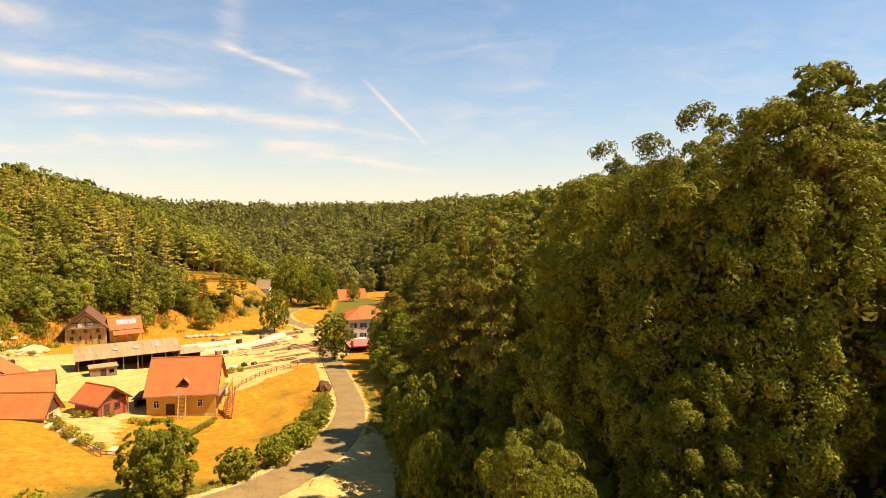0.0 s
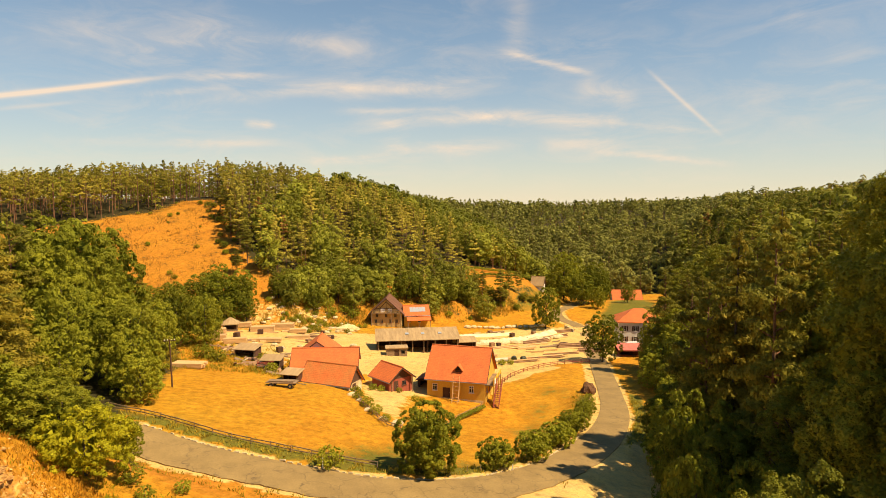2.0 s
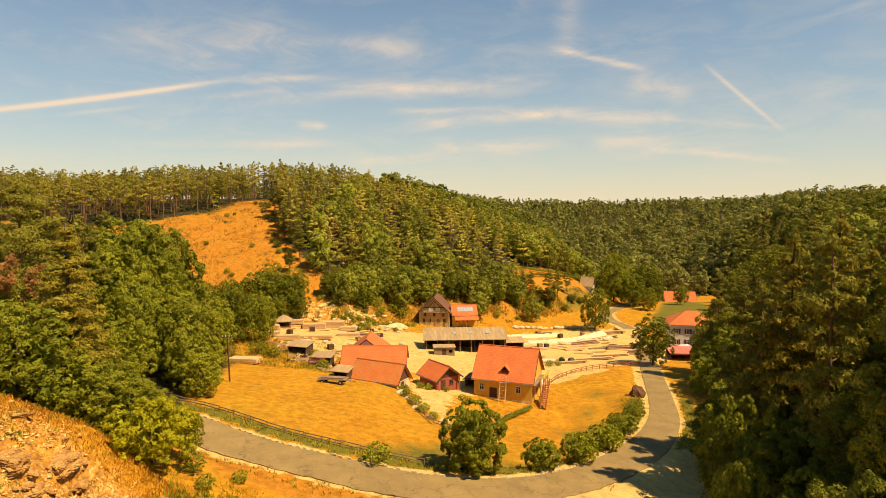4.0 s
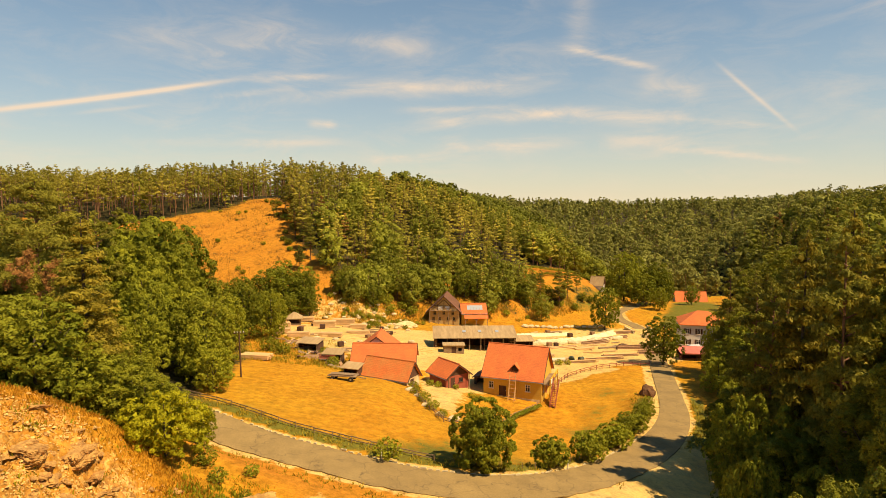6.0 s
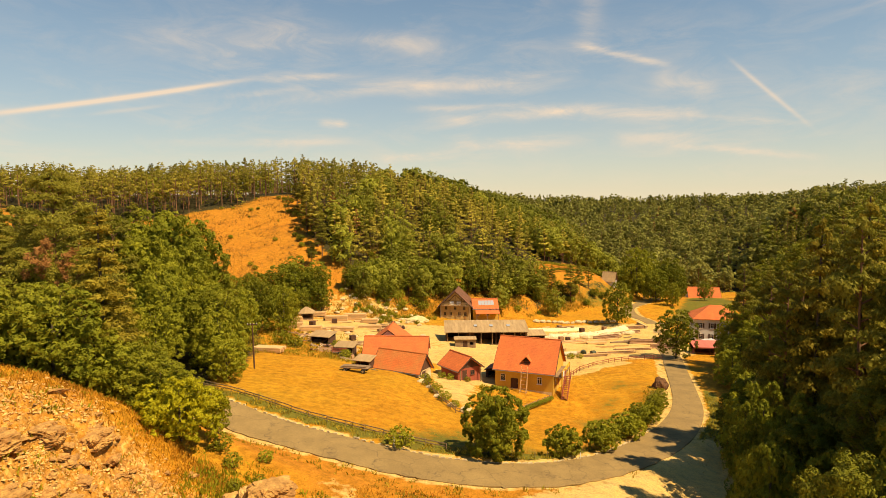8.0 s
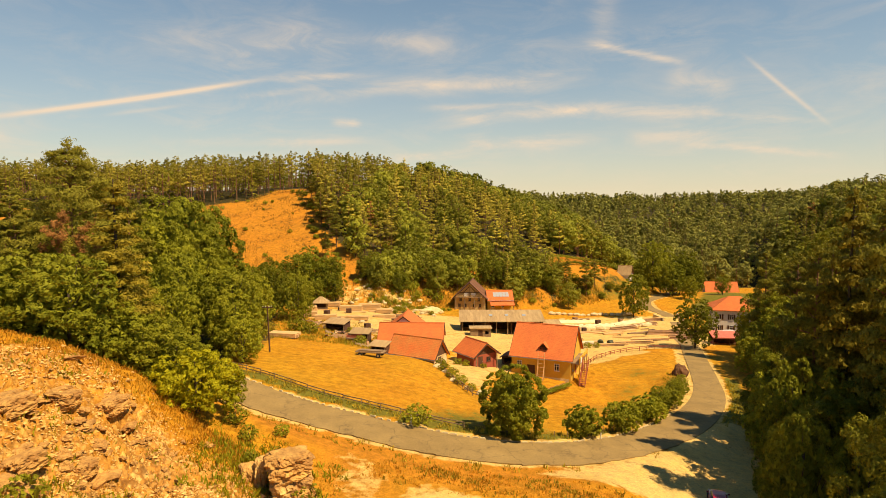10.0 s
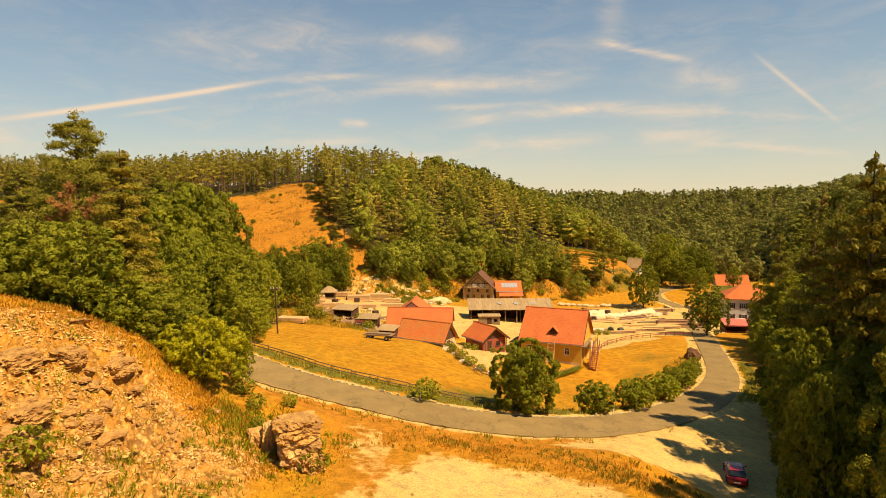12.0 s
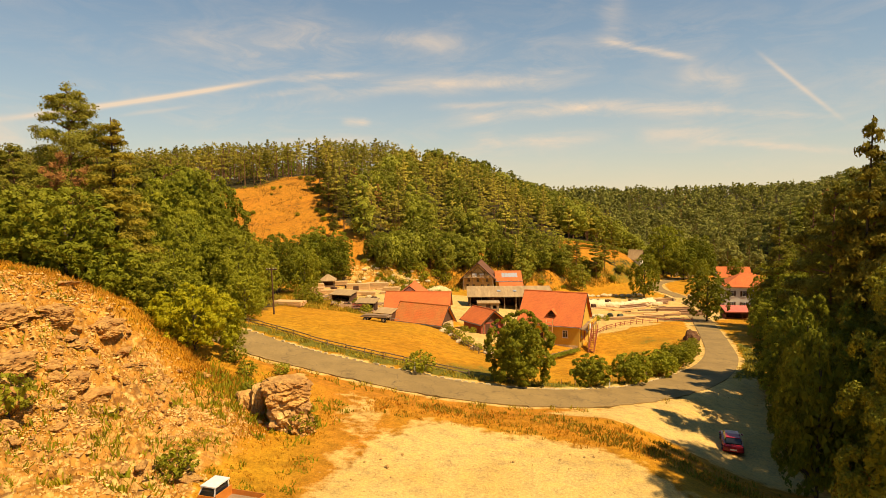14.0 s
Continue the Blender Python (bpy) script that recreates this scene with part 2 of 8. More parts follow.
M_SCREE = material("scree_stone", (0.66, 0.41, 0.14), (0.43, 0.22, 0.062), scale=0.7, fine=6, bump=0.5, island=0.55)
M_WOOD = material("weathered_wood", (0.30, 0.20, 0.11), (0.18, 0.12, 0.07), scale=0.9, fine=10, stretch=(1, 1, 6), bump=0.3, island=0.2)
M_DARKWOOD = material("dark_stained_wood", (0.105, 0.050, 0.028), (0.065, 0.034, 0.02), scale=0.9, fine=10, stretch=(5, 5, 1), bump=0.3, island=0.2)
M_FRESHWOOD = material("sawn_timber", (0.62, 0.40, 0.18), (0.50, 0.30, 0.13), scale=0.8, fine=9, stretch=(0.6, 4, 4), bump=0.2, island=0.35)
M_LOG = material("log_bark", (0.30, 0.17, 0.085), (0.20, 0.11, 0.06), scale=1.1, fine=8, bump=0.5, island=0.4)
M_REDWOOD = material("red_painted_wood", (0.34, 0.085, 0.045), (0.25, 0.065, 0.04), scale=0.9, fine=12, bump=0.15)
M_YELLOWWOOD = material("yellow_painted_wood", (0.72, 0.42, 0.05), (0.62, 0.35, 0.05), scale=1.2, fine=10)
M_DARK = material("interior_shade_black", (0.03, 0.022, 0.016), (0.02, 0.015, 0.012), scale=1)
M_METAL = material("galvanised_metal", (0.42, 0.42, 0.40), (0.33, 0.33, 0.32), scale=2, rough=0.4, metal=0.8)
M_RUBBER = material("black_rubber", (0.025, 0.025, 0.025), scale=4, rough=0.7)
M_CANVAS = material("faded_red_sheet", (0.60, 0.17, 0.12), (0.50, 0.12, 0.09), scale=0.8, rough=0.7)
M_BUFF = material("buff_plaster", (0.52, 0.37, 0.15), (0.42, 0.29, 0.11), scale=0.6, fine=12, bump=0.15)
M_POSTWHITE = material("white_plastic", (0.8, 0.78, 0.72), (0.7, 0.68, 0.6), scale=3, rough=0.5)


def glass_material(name, colour):
    mat = bpy.data.materials.new(name)
    mat.use_nodes = True
    s = mat.node_tree.nodes["Principled BSDF"]
    s.inputs["Base Color"].default_value, s.inputs["Roughness"].default_value = (*colour, 1), 0.06
    return mat


def paint_material(name, colour, rough=0.25):
    mat = material(name, colour, tuple(c * 0.85 for c in colour), scale=2, rough=rough, spread=0.03)
    mat.node_tree.nodes["Principled BSDF"].inputs["Coat Weight"].default_value = 0.5
    return mat


M_GLASS = glass_material("window_glass", (0.02, 0.025, 0.03))
M_SOLAR = glass_material("solar_glass", (0.34, 0.36, 0.38))
M_CARRED = paint_material("red_car_paint", (0.42, 0.02, 0.03))
M_CARWHITE = paint_material("white_car_paint", (0.75, 0.75, 0.73))
M_CARBLUE = paint_material("blue_car_paint", (0.05, 0.12, 0.30))
M_ORANGE = paint_material("orange_machine_paint", (0.60, 0.20, 0.03), 0.45)


def ground_material():
    """Dry grass, with zones of pale gravel, scree, woodland floor and green grass, their edges broken up by noise."""
    mat = bpy.data.materials.new("dry_meadow_ground")
    mat.use_nodes = True
    tree = mat.node_tree
    shader = tree.nodes["Principled BSDF"]
    coord = tree.nodes.new("ShaderNodeTexCoord")

    def noise_of(size, depth, rough=0.6, stretch=None):
        n = tree.nodes.new("ShaderNodeTexNoise")
        n.inputs["Scale"].default_value, n.inputs["Detail"].default_value, n.inputs["Roughness"].default_value = size, depth, rough
        where = coord.outputs["Object"]
        if stretch:
            m = tree.nodes.new("ShaderNodeMapping")
            m.inputs["Scale"].default_value = stretch
            tree.links.new(where, m.inputs[0])
            where = m.outputs[0]
        tree.links.new(where, n.inputs["Vector"])
        return n.outputs[0]

    huge, broad, mid, grain, mow = noise_of(0.035, 4), noise_of(0.16, 5), noise_of(0.9, 5), noise_of(5, 5, 0.7), noise_of(0.7, 6, 0.75, (0.9, 1.1, 1))
    edge = math_node(tree, "MULTIPLY", math_node(tree, "SUBTRACT", math_node(tree, "ADD", broad, mid), 1.0), 0.9)
    att = tree.nodes.new("ShaderNodeAttribute")
    att.attribute_name = "zone"
    sep = tree.nodes.new("ShaderNodeSeparateColor")
    tree.links.new(att.outputs["Color"], sep.inputs[0])

    def zone(value, sharp=5.0):
        v = math_node(tree, "MULTIPLY_ADD", math_node(tree, "ADD", math_node(tree, "SUBTRACT", value, 0.5), edge), sharp, 0.5)
        n = tree.nodes.new("ShaderNodeClamp")
        tree.links.new(v, n.inputs[0])
        return n.outputs[0]

    def ramp(v, lo=-0.9, gain=2.8):
        n = tree.nodes.new("ShaderNodeClamp")
        tree.links.new(math_node(tree, "MULTIPLY_ADD", v, gain, lo), n.inputs[0])
        return n.outputs[0]

    grass = mix_node(tree, ramp(broad), GRASS_A, GRASS_B)
    grass = mix_node(tree, math_node(tree, "MULTIPLY", ramp(huge), 0.55), grass, GRASS_C)
    grass = mix_node(tree, math_node(tree, "MULTIPLY", ramp(mow, -1.2, 3.0), 0.30), grass, GRASS_D)
    soil = tree.nodes.new("ShaderNodeAttribute")
    soil.attribute_name = "earth"
    soils = tree.nodes.new("ShaderNodeSeparateColor")
    tree.links.new(soil.outputs["Color"], soils.inputs[0])
    grass = mix_node(tree, math_node(tree, "MULTIPLY", soils.outputs[0], math_node(tree, "MULTIPLY_ADD", ramp(mid), 0.5, 0.45)), grass, EARTH)
    sand = mix_node(tree, ramp(mid), SAND_A, SAND_B)
    sand = mix_node(tree, math_node(tree, "MULTIPLY", ramp(broad, -1.5, 3.4), 0.55), sand, SAND_C)
    rubble = tree.nodes.new("ShaderNodeTexVoronoi")
    rubble.inputs["Scale"].default_value = 2.6
    bent = tree.nodes.new("ShaderNodeVectorMath")
    bent.operation = "MULTIPLY_ADD"
    wave = tree.nodes.new("ShaderNodeTexNoise")
    wave.inputs["Scale"].default_value = 3.0
    tree.links.new(coord.outputs["Object"], wave.inputs["Vector"])
    tree.links.new(wave.outputs["Color"], bent.inputs[0])
    bent.inputs[1].default_value = (0.45, 0.45, 0.45)
    tree.links.new(coord.outputs["Object"], bent.inputs[2])
    tree.links.new(bent.outputs[0], rubble.inputs["Vector"])
    stone = tree.nodes.new("ShaderNodeSeparateColor")
    tree.links.new(rubble.outputs["Color"], stone.inputs[0])
    rock = mix_node(tree, ramp(grain, -1.0, 3.0), ROCK_A, ROCK_B)
    rock = mix_node(tree, math_node(tree, "MULTIPLY", ramp(stone.outputs[0], -0.6, 1.8), 0.8), rock, ROCK_C)
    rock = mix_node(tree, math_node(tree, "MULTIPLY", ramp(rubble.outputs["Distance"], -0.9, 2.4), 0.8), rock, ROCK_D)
    rock = mix_node(tree, math_node(tree, "MULTIPLY", ramp(broad, -1.2, 3.2), 0.6), rock, GRASS_A)
    wood = mix_node(tree, ramp(mid), (0.055, 0.038, 0.014), (0.035, 0.036, 0.011))
    green = mix_node(tree, ramp(mid), (0.165, 0.135, 0.02), (0.11, 0.108, 0.016))
    colour = mix_node(tree, zone(att.outputs["Alpha"], 3.0), grass, green)
    colour = mix_node(tree, zone(sep.outputs[2]), colour, wood)
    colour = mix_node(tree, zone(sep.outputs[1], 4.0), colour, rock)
    colour = mix_node(tree, zone(sep.outputs[0]), colour, sand)
    hsv = tree.nodes.new("ShaderNodeHueSaturation")
    tree.links.new(math_node(tree, "MULTIPLY_ADD", grain, 1.5, math_node(tree, "MULTIPLY_ADD", mid, 1.5, -0.5)), hsv.inputs["Value"])
    tree.links.new(colour, hsv.inputs["Color"])
    tree.links.new(hsv.outputs[0], shader.inputs["Base Color"])
    shader.inputs["Roughness"].default_value = 0.95
    shader.inputs["Specular IOR Level"].default_value = 0.1
    b = tree.nodes.new("ShaderNodeBump")
    b.inputs["Strength"].default_value, b.inputs["Distance"].default_value = 0.8, 0.12
    tree.links.new(math_node(tree, "ADD", grain, mid), b.inputs["Height"])
    tree.links.new(b.outputs[0], shader.inputs["Normal"])
    return mat


GRASS_A, GRASS_B, GRASS_C, GRASS_D = (0.50, 0.212, 0.015), (0.38, 0.142, 0.011), (0.32, 0.205, 0.016), (0.62, 0.345, 0.036)
EARTH = (0.42, 0.155, 0.022)
SAND_A, SAND_B, SAND_C = (0.64, 0.445, 0.165), (0.53, 0.34, 0.105), (0.42, 0.25, 0.055)
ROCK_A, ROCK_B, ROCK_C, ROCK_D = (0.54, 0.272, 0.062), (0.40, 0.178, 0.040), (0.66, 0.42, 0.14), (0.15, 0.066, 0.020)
M_GROUND = ground_material()


def asphalt_material():
    """Worn asphalt with a net of dark cracks and patches."""
    mat = material("worn_asphalt", (0.285, 0.192, 0.072), (0.215, 0.144, 0.055), scale=0.35, fine=18, rough=0.9, spread=0.16, bump=0.3)
    tree = mat.node_tree
    shader = tree.nodes["Principled BSDF"]
    coord = tree.nodes.new("ShaderNodeTexCoord")
    wave = tree.nodes.new("ShaderNodeTexNoise")
    wave.inputs["Scale"].default_value = 0.8
    tree.links.new(coord.outputs["Object"], wave.inputs["Vector"])
    bent = tree.nodes.new("ShaderNodeVectorMath")
    bent.operation = "MULTIPLY_ADD"
    tree.links.new(wave.outputs["Color"], bent.inputs[0])
    bent.inputs[1].default_value = (2.2, 2.2, 2.2)
    tree.links.new(coord.outputs["Object"], bent.inputs[2])
    net = tree.nodes.new("ShaderNodeTexVoronoi")
    net.feature = "DISTANCE_TO_EDGE"
    net.inputs["Scale"].default_value = 0.28
    tree.links.new(bent.outputs[0], net.inputs["Vector"])
    line = tree.nodes.new("ShaderNodeClamp")
    tree.links.new(math_node(tree, "MULTIPLY_ADD", net.outputs[0], -38.0, 1.0), line.inputs[0])
    plain = shader.inputs["Base Color"].links[0].from_socket
    tree.links.new(mix_node(tree, math_node(tree, "MULTIPLY", line.outputs[0], math_node(tree, "MULTIPLY_ADD", wave.outputs[0], 1.6, -0.35)), plain, (0.09, 0.062, 0.035)), shader.inputs["Base Color"])
    return mat


M_ASPHALT = asphalt_material()


# ---- building blocks ----
class Shape:
    """Gathers boxes, prisms and tubes into one mesh."""

    def __init__(self):
        self.v, self.f, self.uv = [], [], {}

    def poly(self, points, faces):
        n = len(self.v)
        self.v += [tuple(p) for p in points]
        self.f += [tuple(n + i for i in f) for f in faces]
        return self

    def box(self, x0, y0, z0, x1, y1, z1, m=None):
        p = [Vector(c) for c in ((x0, y0, z0), (x1, y0, z0), (x1, y1, z0), (x0, y1, z0), (x0, y0, z1), (x1, y0, z1), (x1, y1, z1), (x0, y1, z1))]
        if m:
            p = [m @ c for c in p]
        return self.poly(p, ((3, 2, 1, 0), (4, 5, 6, 7), (0, 1, 5, 4), (1, 2, 6, 5), (2, 3, 7, 6), (3, 0, 4, 7)))

    def beam(self, a, b, w, h=None):
        """A square-cut bar from a to b."""
        a, b = Vector(a), Vector(b)
        d = b - a
        m = Matrix.Translation(a) @ d.to_track_quat("X", "Z").to_matrix().to_4x4()
        h = h or w
        return self.box(0, -w / 2, -h / 2, d.length, w / 2, h / 2, m)

    def tube(self, a, b, r0, r1=None, n=8, caps=True):
        a, b = Vector(a), Vector(b)
        r1 = r0 if r1 is None else r1
        q = (b - a).to_track_quat("Z", "Y")
        ring = [q @ Vector((math.cos(2 * math.pi * i / n), math.sin(2 * math.pi * i / n), 0)) for i in range(n)]
        faces = [(i, (i + 1) % n, n + (i + 1) % n, n + i) for i in range(n)]
        if caps:
            faces += [tuple(reversed(range(n))), tuple(range(n, 2 * n))]
        return self.poly([a + r0 * p for p in ring] + [b + r1 * p for p in ring], faces)

    def slab(self, corners, thick):
        """A plate under four corners, given anticlockwise from above, with the tiles' rows in its map."""
        c = [Vector(p) for p in corners]
        nrm = (c[1] - c[0]).cross(c[3] - c[0]).normalized()
        first = len(self.f)
        self.poly(c + [p - nrm * thick for p in c], ((0, 1, 2, 3), (7, 6, 5, 4), (0, 4, 5, 1), (1, 5, 6, 2), (2, 6, 7, 3), (3, 7, 4, 0)))
        ux, uy = (c[1] - c[0]).normalized(), nrm.cross((c[1] - c[0]).normalized())
        self.uv[first] = [((p - c[0]).dot(ux), (p - c[0]).dot(uy)) for p in c]
        return self

    def make(self, name, mat, parent=None, label="", smooth_faces=False):
        mesh = bpy.data.meshes.new(name)
        mesh.from_pydata([tuple(p) for p in self.v], [], self.f)
        mesh.materials.append(mat)
        if self.uv:
            layer = mesh.uv_layers.new(name="UVMap")
            for f, coords in self.uv.items():
                for k, loop in enumerate(mesh.polygons[f].loop_indices):
                    layer.data[loop].uv = coords[k]
        if smooth_faces:
            mesh.polygons.foreach_set("use_smooth", [True] * len(mesh.polygons))
        ob = new(name, mesh)
        if parent:
            ob.parent = parent
        if label:
            ob["label"] = label
        return ob


def empty(name, m, label, category, group=""):
    ob = new(name)
    ob.matrix_world = m
    return tagged(ob, label, category, group)


def rough_rock(name, mat, seed, size, parent=None, cuts=3, jag=0.35):
    """A broken stone: an icosphere pushed about by noise and flattened in facets."""
    bm = bmesh.new()
    bmesh.ops.create_icosphere(bm, subdivisions=cuts, radius=1)
    for v in bm.verts:
        p = v.co.copy()
        k = 1 + jag * noise.noise(p * 1.3 + Vector((seed, seed * 2.1, 0))) + jag * 0.5 * noise.noise(p * 3.1 + Vector((0, seed, 5))) + jag * 0.25 * noise.noise(p * 7 + Vector((3, 0, seed)))
        p *= k
        p.z = p.z * 0.8 + 0.2 * round(p.z * 4) / 4
        v.co = Vector((p.x * size[0], p.y * size[1], p.z * size[2]))
    mesh = bpy.data.meshes.new(name)
    bm.to_mesh(mesh)
    bm.free()
    mesh.materials.append(mat)
    ob = new(name, mesh)
    if parent:
        ob.parent = parent
    return ob


def bedded_block(name, mat, seed, size, parent=None, beds=5, cuts=16):
    """A block of bedded limestone: squarish, its beds set back by uneven amounts, cracked between them."""
    bm = bmesh.new()
    bmesh.ops.create_cube(bm, size=2)
    bmesh.ops.subdivide_edges(bm, edges=bm.edges[:], cuts=cuts, use_grid_fill=True)
    for v in bm.verts:
        p = v.co.copy()
        s = (abs(p.x) ** 5 + abs(p.y) ** 5 + abs(p.z) ** 5) ** 0.2
        p /= s
        tilt = p.z + 0.2 * math.sin(seed) * p.x + 0.35 * noise.noise(p * 1.3 + Vector((seed, 0, 0)))
        bed = math.floor((tilt + 1) * beds / 2)
        part_of = (tilt + 1) * beds / 2 - bed
        set_back = 0.06 * math.sin(bed * 12.9 + seed * 3.1) + 0.30 * noise.noise(Vector((p.x * 1.4, p.y * 1.4, bed * 3.7 + seed)))
        crack = (0.05 + 0.2 * max(0, noise.noise(p * 1.1 + Vector((seed, 7, bed))))) * max(0, 1 - min(part_of, 1 - part_of) / 0.16)
        k = 1 + set_back - crack + 0.20 * noise.noise(p * 3.1 + Vector((0, seed, 0))) + 0.13 * noise.noise(p * 7.3 + Vector((seed, 0, 0))) + 0.09 * noise.noise(p * 15 + Vector((0, seed, 0)))
        v.co = Vector((p.x * k * size[0], p.y * k * size[1], p.z * (1 + 0.10 * noise.noise(p * 1.7 + Vector((0, 0, seed)))) * size[2]))
    mesh = bpy.data.meshes.new(name)
    bm.to_mesh(mesh)
    bm.free()
    mesh.materials.append(mat)
    ob = new(name, mesh)
    if parent:
        ob.parent = parent
    return ob


def ground_z(x, y):
    return float(terrain(x, y))


# ---- trees ----
def unit(rng, n):
    v = rng.normal(size=(n, 3))
    return v / np.linalg.norm(v, axis=1)[:, None]


def cards(rng, at, out, size, narrow=0.75, disorder=0.5):
    """Small three-cornered leaves or sprays at given places, facing roughly outwards."""
    n = len(at)
    nrm = out + disorder * unit(rng, n)
    nrm /= np.linalg.norm(nrm, axis=1)[:, None]
    a = np.cross(nrm, unit(rng, n))
    a /= np.linalg.norm(a, axis=1)[:, None] + 1e-9
    b = np.cross(nrm, a) * narrow
    s = size * rng.uniform(0.55, 1.35, (n, 1))
    k = rng.uniform(0.7, 1.25, (4, n, 1))
    lift = 0.25 * nrm * s
    return np.stack([at + a * s * k[0] - lift, at + b * s * k[1], at - (a * 0.8 + b * 0.8) * s * k[2]], 1).reshape(-1, 3)


def bent_trunk(shape, rng, h, r0, r1, lean=0.03, n=7, steps=5):
    p, spots = Vector((0, 0, -0.5)), [Vector((0, 0, -0.5))]
    for i in range(steps):
        p = p + Vector((rng.normal() * lean * h / steps, rng.normal() * lean * h / steps, (h + 0.5) / steps))
        spots.append(p.copy())
    for i in range(steps):
        a, b = i / steps, (i + 1) / steps
        shape.tube(spots[i], spots[i + 1], r0 + (r1 - r0) * a, r0 + (r1 - r0) * b, n, caps=False)
    return spots


def sprays(rng, start, way, long, thick, count, size, narrow=0.7, rise=0.45, tip=1.0):
    """Leafy shoots: leaves strewn along short lines that start at given places."""
    pick = rng.integers(0, len(start), count)
    t = rng.uniform(0, 1, count) ** tip
    at = start[pick] + way[pick] * (long[pick] * t)[:, None] + rng.normal(size=(count, 3)) * (thick[pick] * (1.1 - 0.8 * t))[:, None]
    out = way[pick] * 0.6 + (0, 0, rise)
    return cards(rng, at, out, size, narrow)


def unit_of(v):
    return v / (np.linalg.norm(v, axis=1)[:, None] + 1e-9)


def puffs(rng, mid, rad, away, count, size, narrow=0.75, up=0.3, shell=0.8, disorder=0.45):
    """Leaves over the outer faces of many small rounded clumps, so that each clump has a lit and a shaded side."""
    weight = rad[:, 0] ** 1.5
    i = rng.choice(len(mid), count, p=weight / weight.sum())
    d = unit_of(unit(rng, count) + 0.65 * away[i] + (0, 0, up))
    return cards(rng, mid[i] + d * rad[i] * rng.uniform(shell, 1.08, (count, 1)), d, size, narrow, disorder)


def broadleaf(seed, h, r, count, size, bare=0.16, upright=0.85, twigs=7, ragged=0.11, lobes=0):
    """A crown of lobes, each of smaller leafy clumps, over an uneven body, with boughs and a filling inside."""
    rng = np.random.default_rng(seed)
    wood = Shape()
    spots = bent_trunk(wood, rng, h * 0.8, 0.02 * h, 0.006 * h)
    mid, half = h * (1 + bare) / 2, h * (1 - bare) / 2
    n = lobes or int(min(150, max(14, (110 if ragged < 0.08 else 52 if twigs else 25) * half / r)))
    k = np.linspace(-0.93, 0.93, n) + rng.normal(0, 0.04, n)
    k = np.clip(k, -0.97, 0.97)
    a = np.arange(n) * 2.4 + rng.uniform(-0.5, 0.5, n)
    rho = np.where(k > 0, (1 - np.abs(k) ** 2.0) ** 0.6, (1 - 0.75 * np.abs(k) ** 3.0) ** 0.5)
    d = np.stack([np.cos(a) * rho, np.sin(a) * rho, k], 1)
    lobe = r * (rng.uniform(0.15, 0.30, n) * (0.58 if ragged < 0.08 else 1.0) if twigs else rng.uniform(0.30, 0.48, n))
    swell = rng.uniform(0.97 - ragged, 0.97 + ragged, n)[:, None]
    lumps = d * np.stack([r - 0.75 * lobe, r - 0.75 * lobe, half - 0.75 * lobe], 1) * swell + (0, 0, mid)
    away = unit_of(d)
    if twigs:
        way = unit_of(unit(rng, n * twigs) + 0.9 * np.repeat(away, twigs, 0) + (0, 0, 0.35))
        size_of = np.repeat(lobe, twigs)
        centre = np.repeat(lumps, twigs, 0) + way * (size_of * rng.uniform(0.55, 1.0, n * twigs))[:, None] * (1, 1, upright)
        rad = (size_of * rng.uniform(0.26, 0.5, n * twigs))[:, None] * np.array((1, 1, upright))
        leaves = puffs(rng, centre, rad, way, int(count * 0.9), size)
    else:
        leaves = puffs(rng, lumps, lobe[:, None] * np.array((1, 1, upright)), away, int(count * 0.9), size, disorder=0.22)
    m = int(count * 0.1)
    fill = unit(rng, m) * (r * 0.74, r * 0.74, half * 0.80) * rng.uniform(0.55, 1, (m, 1)) + (0, 0, mid - half * 0.06)
    inner = cards(rng, fill, unit(rng, m), size * 2.2)
    for i in range(0, n, max(1, n // 12)):
        b = spots[max(1, min(4, int(lumps[i, 2] / h * 4)))]
        wood.tube((b.x, b.y, min(b.z, lumps[i, 2] - 0.1 * h)), tuple(lumps[i] * (0.9, 0.9, 1)), 0.007 * h, 0.002 * h, 5, caps=False)
    return wood, np.concatenate([leaves, inner])


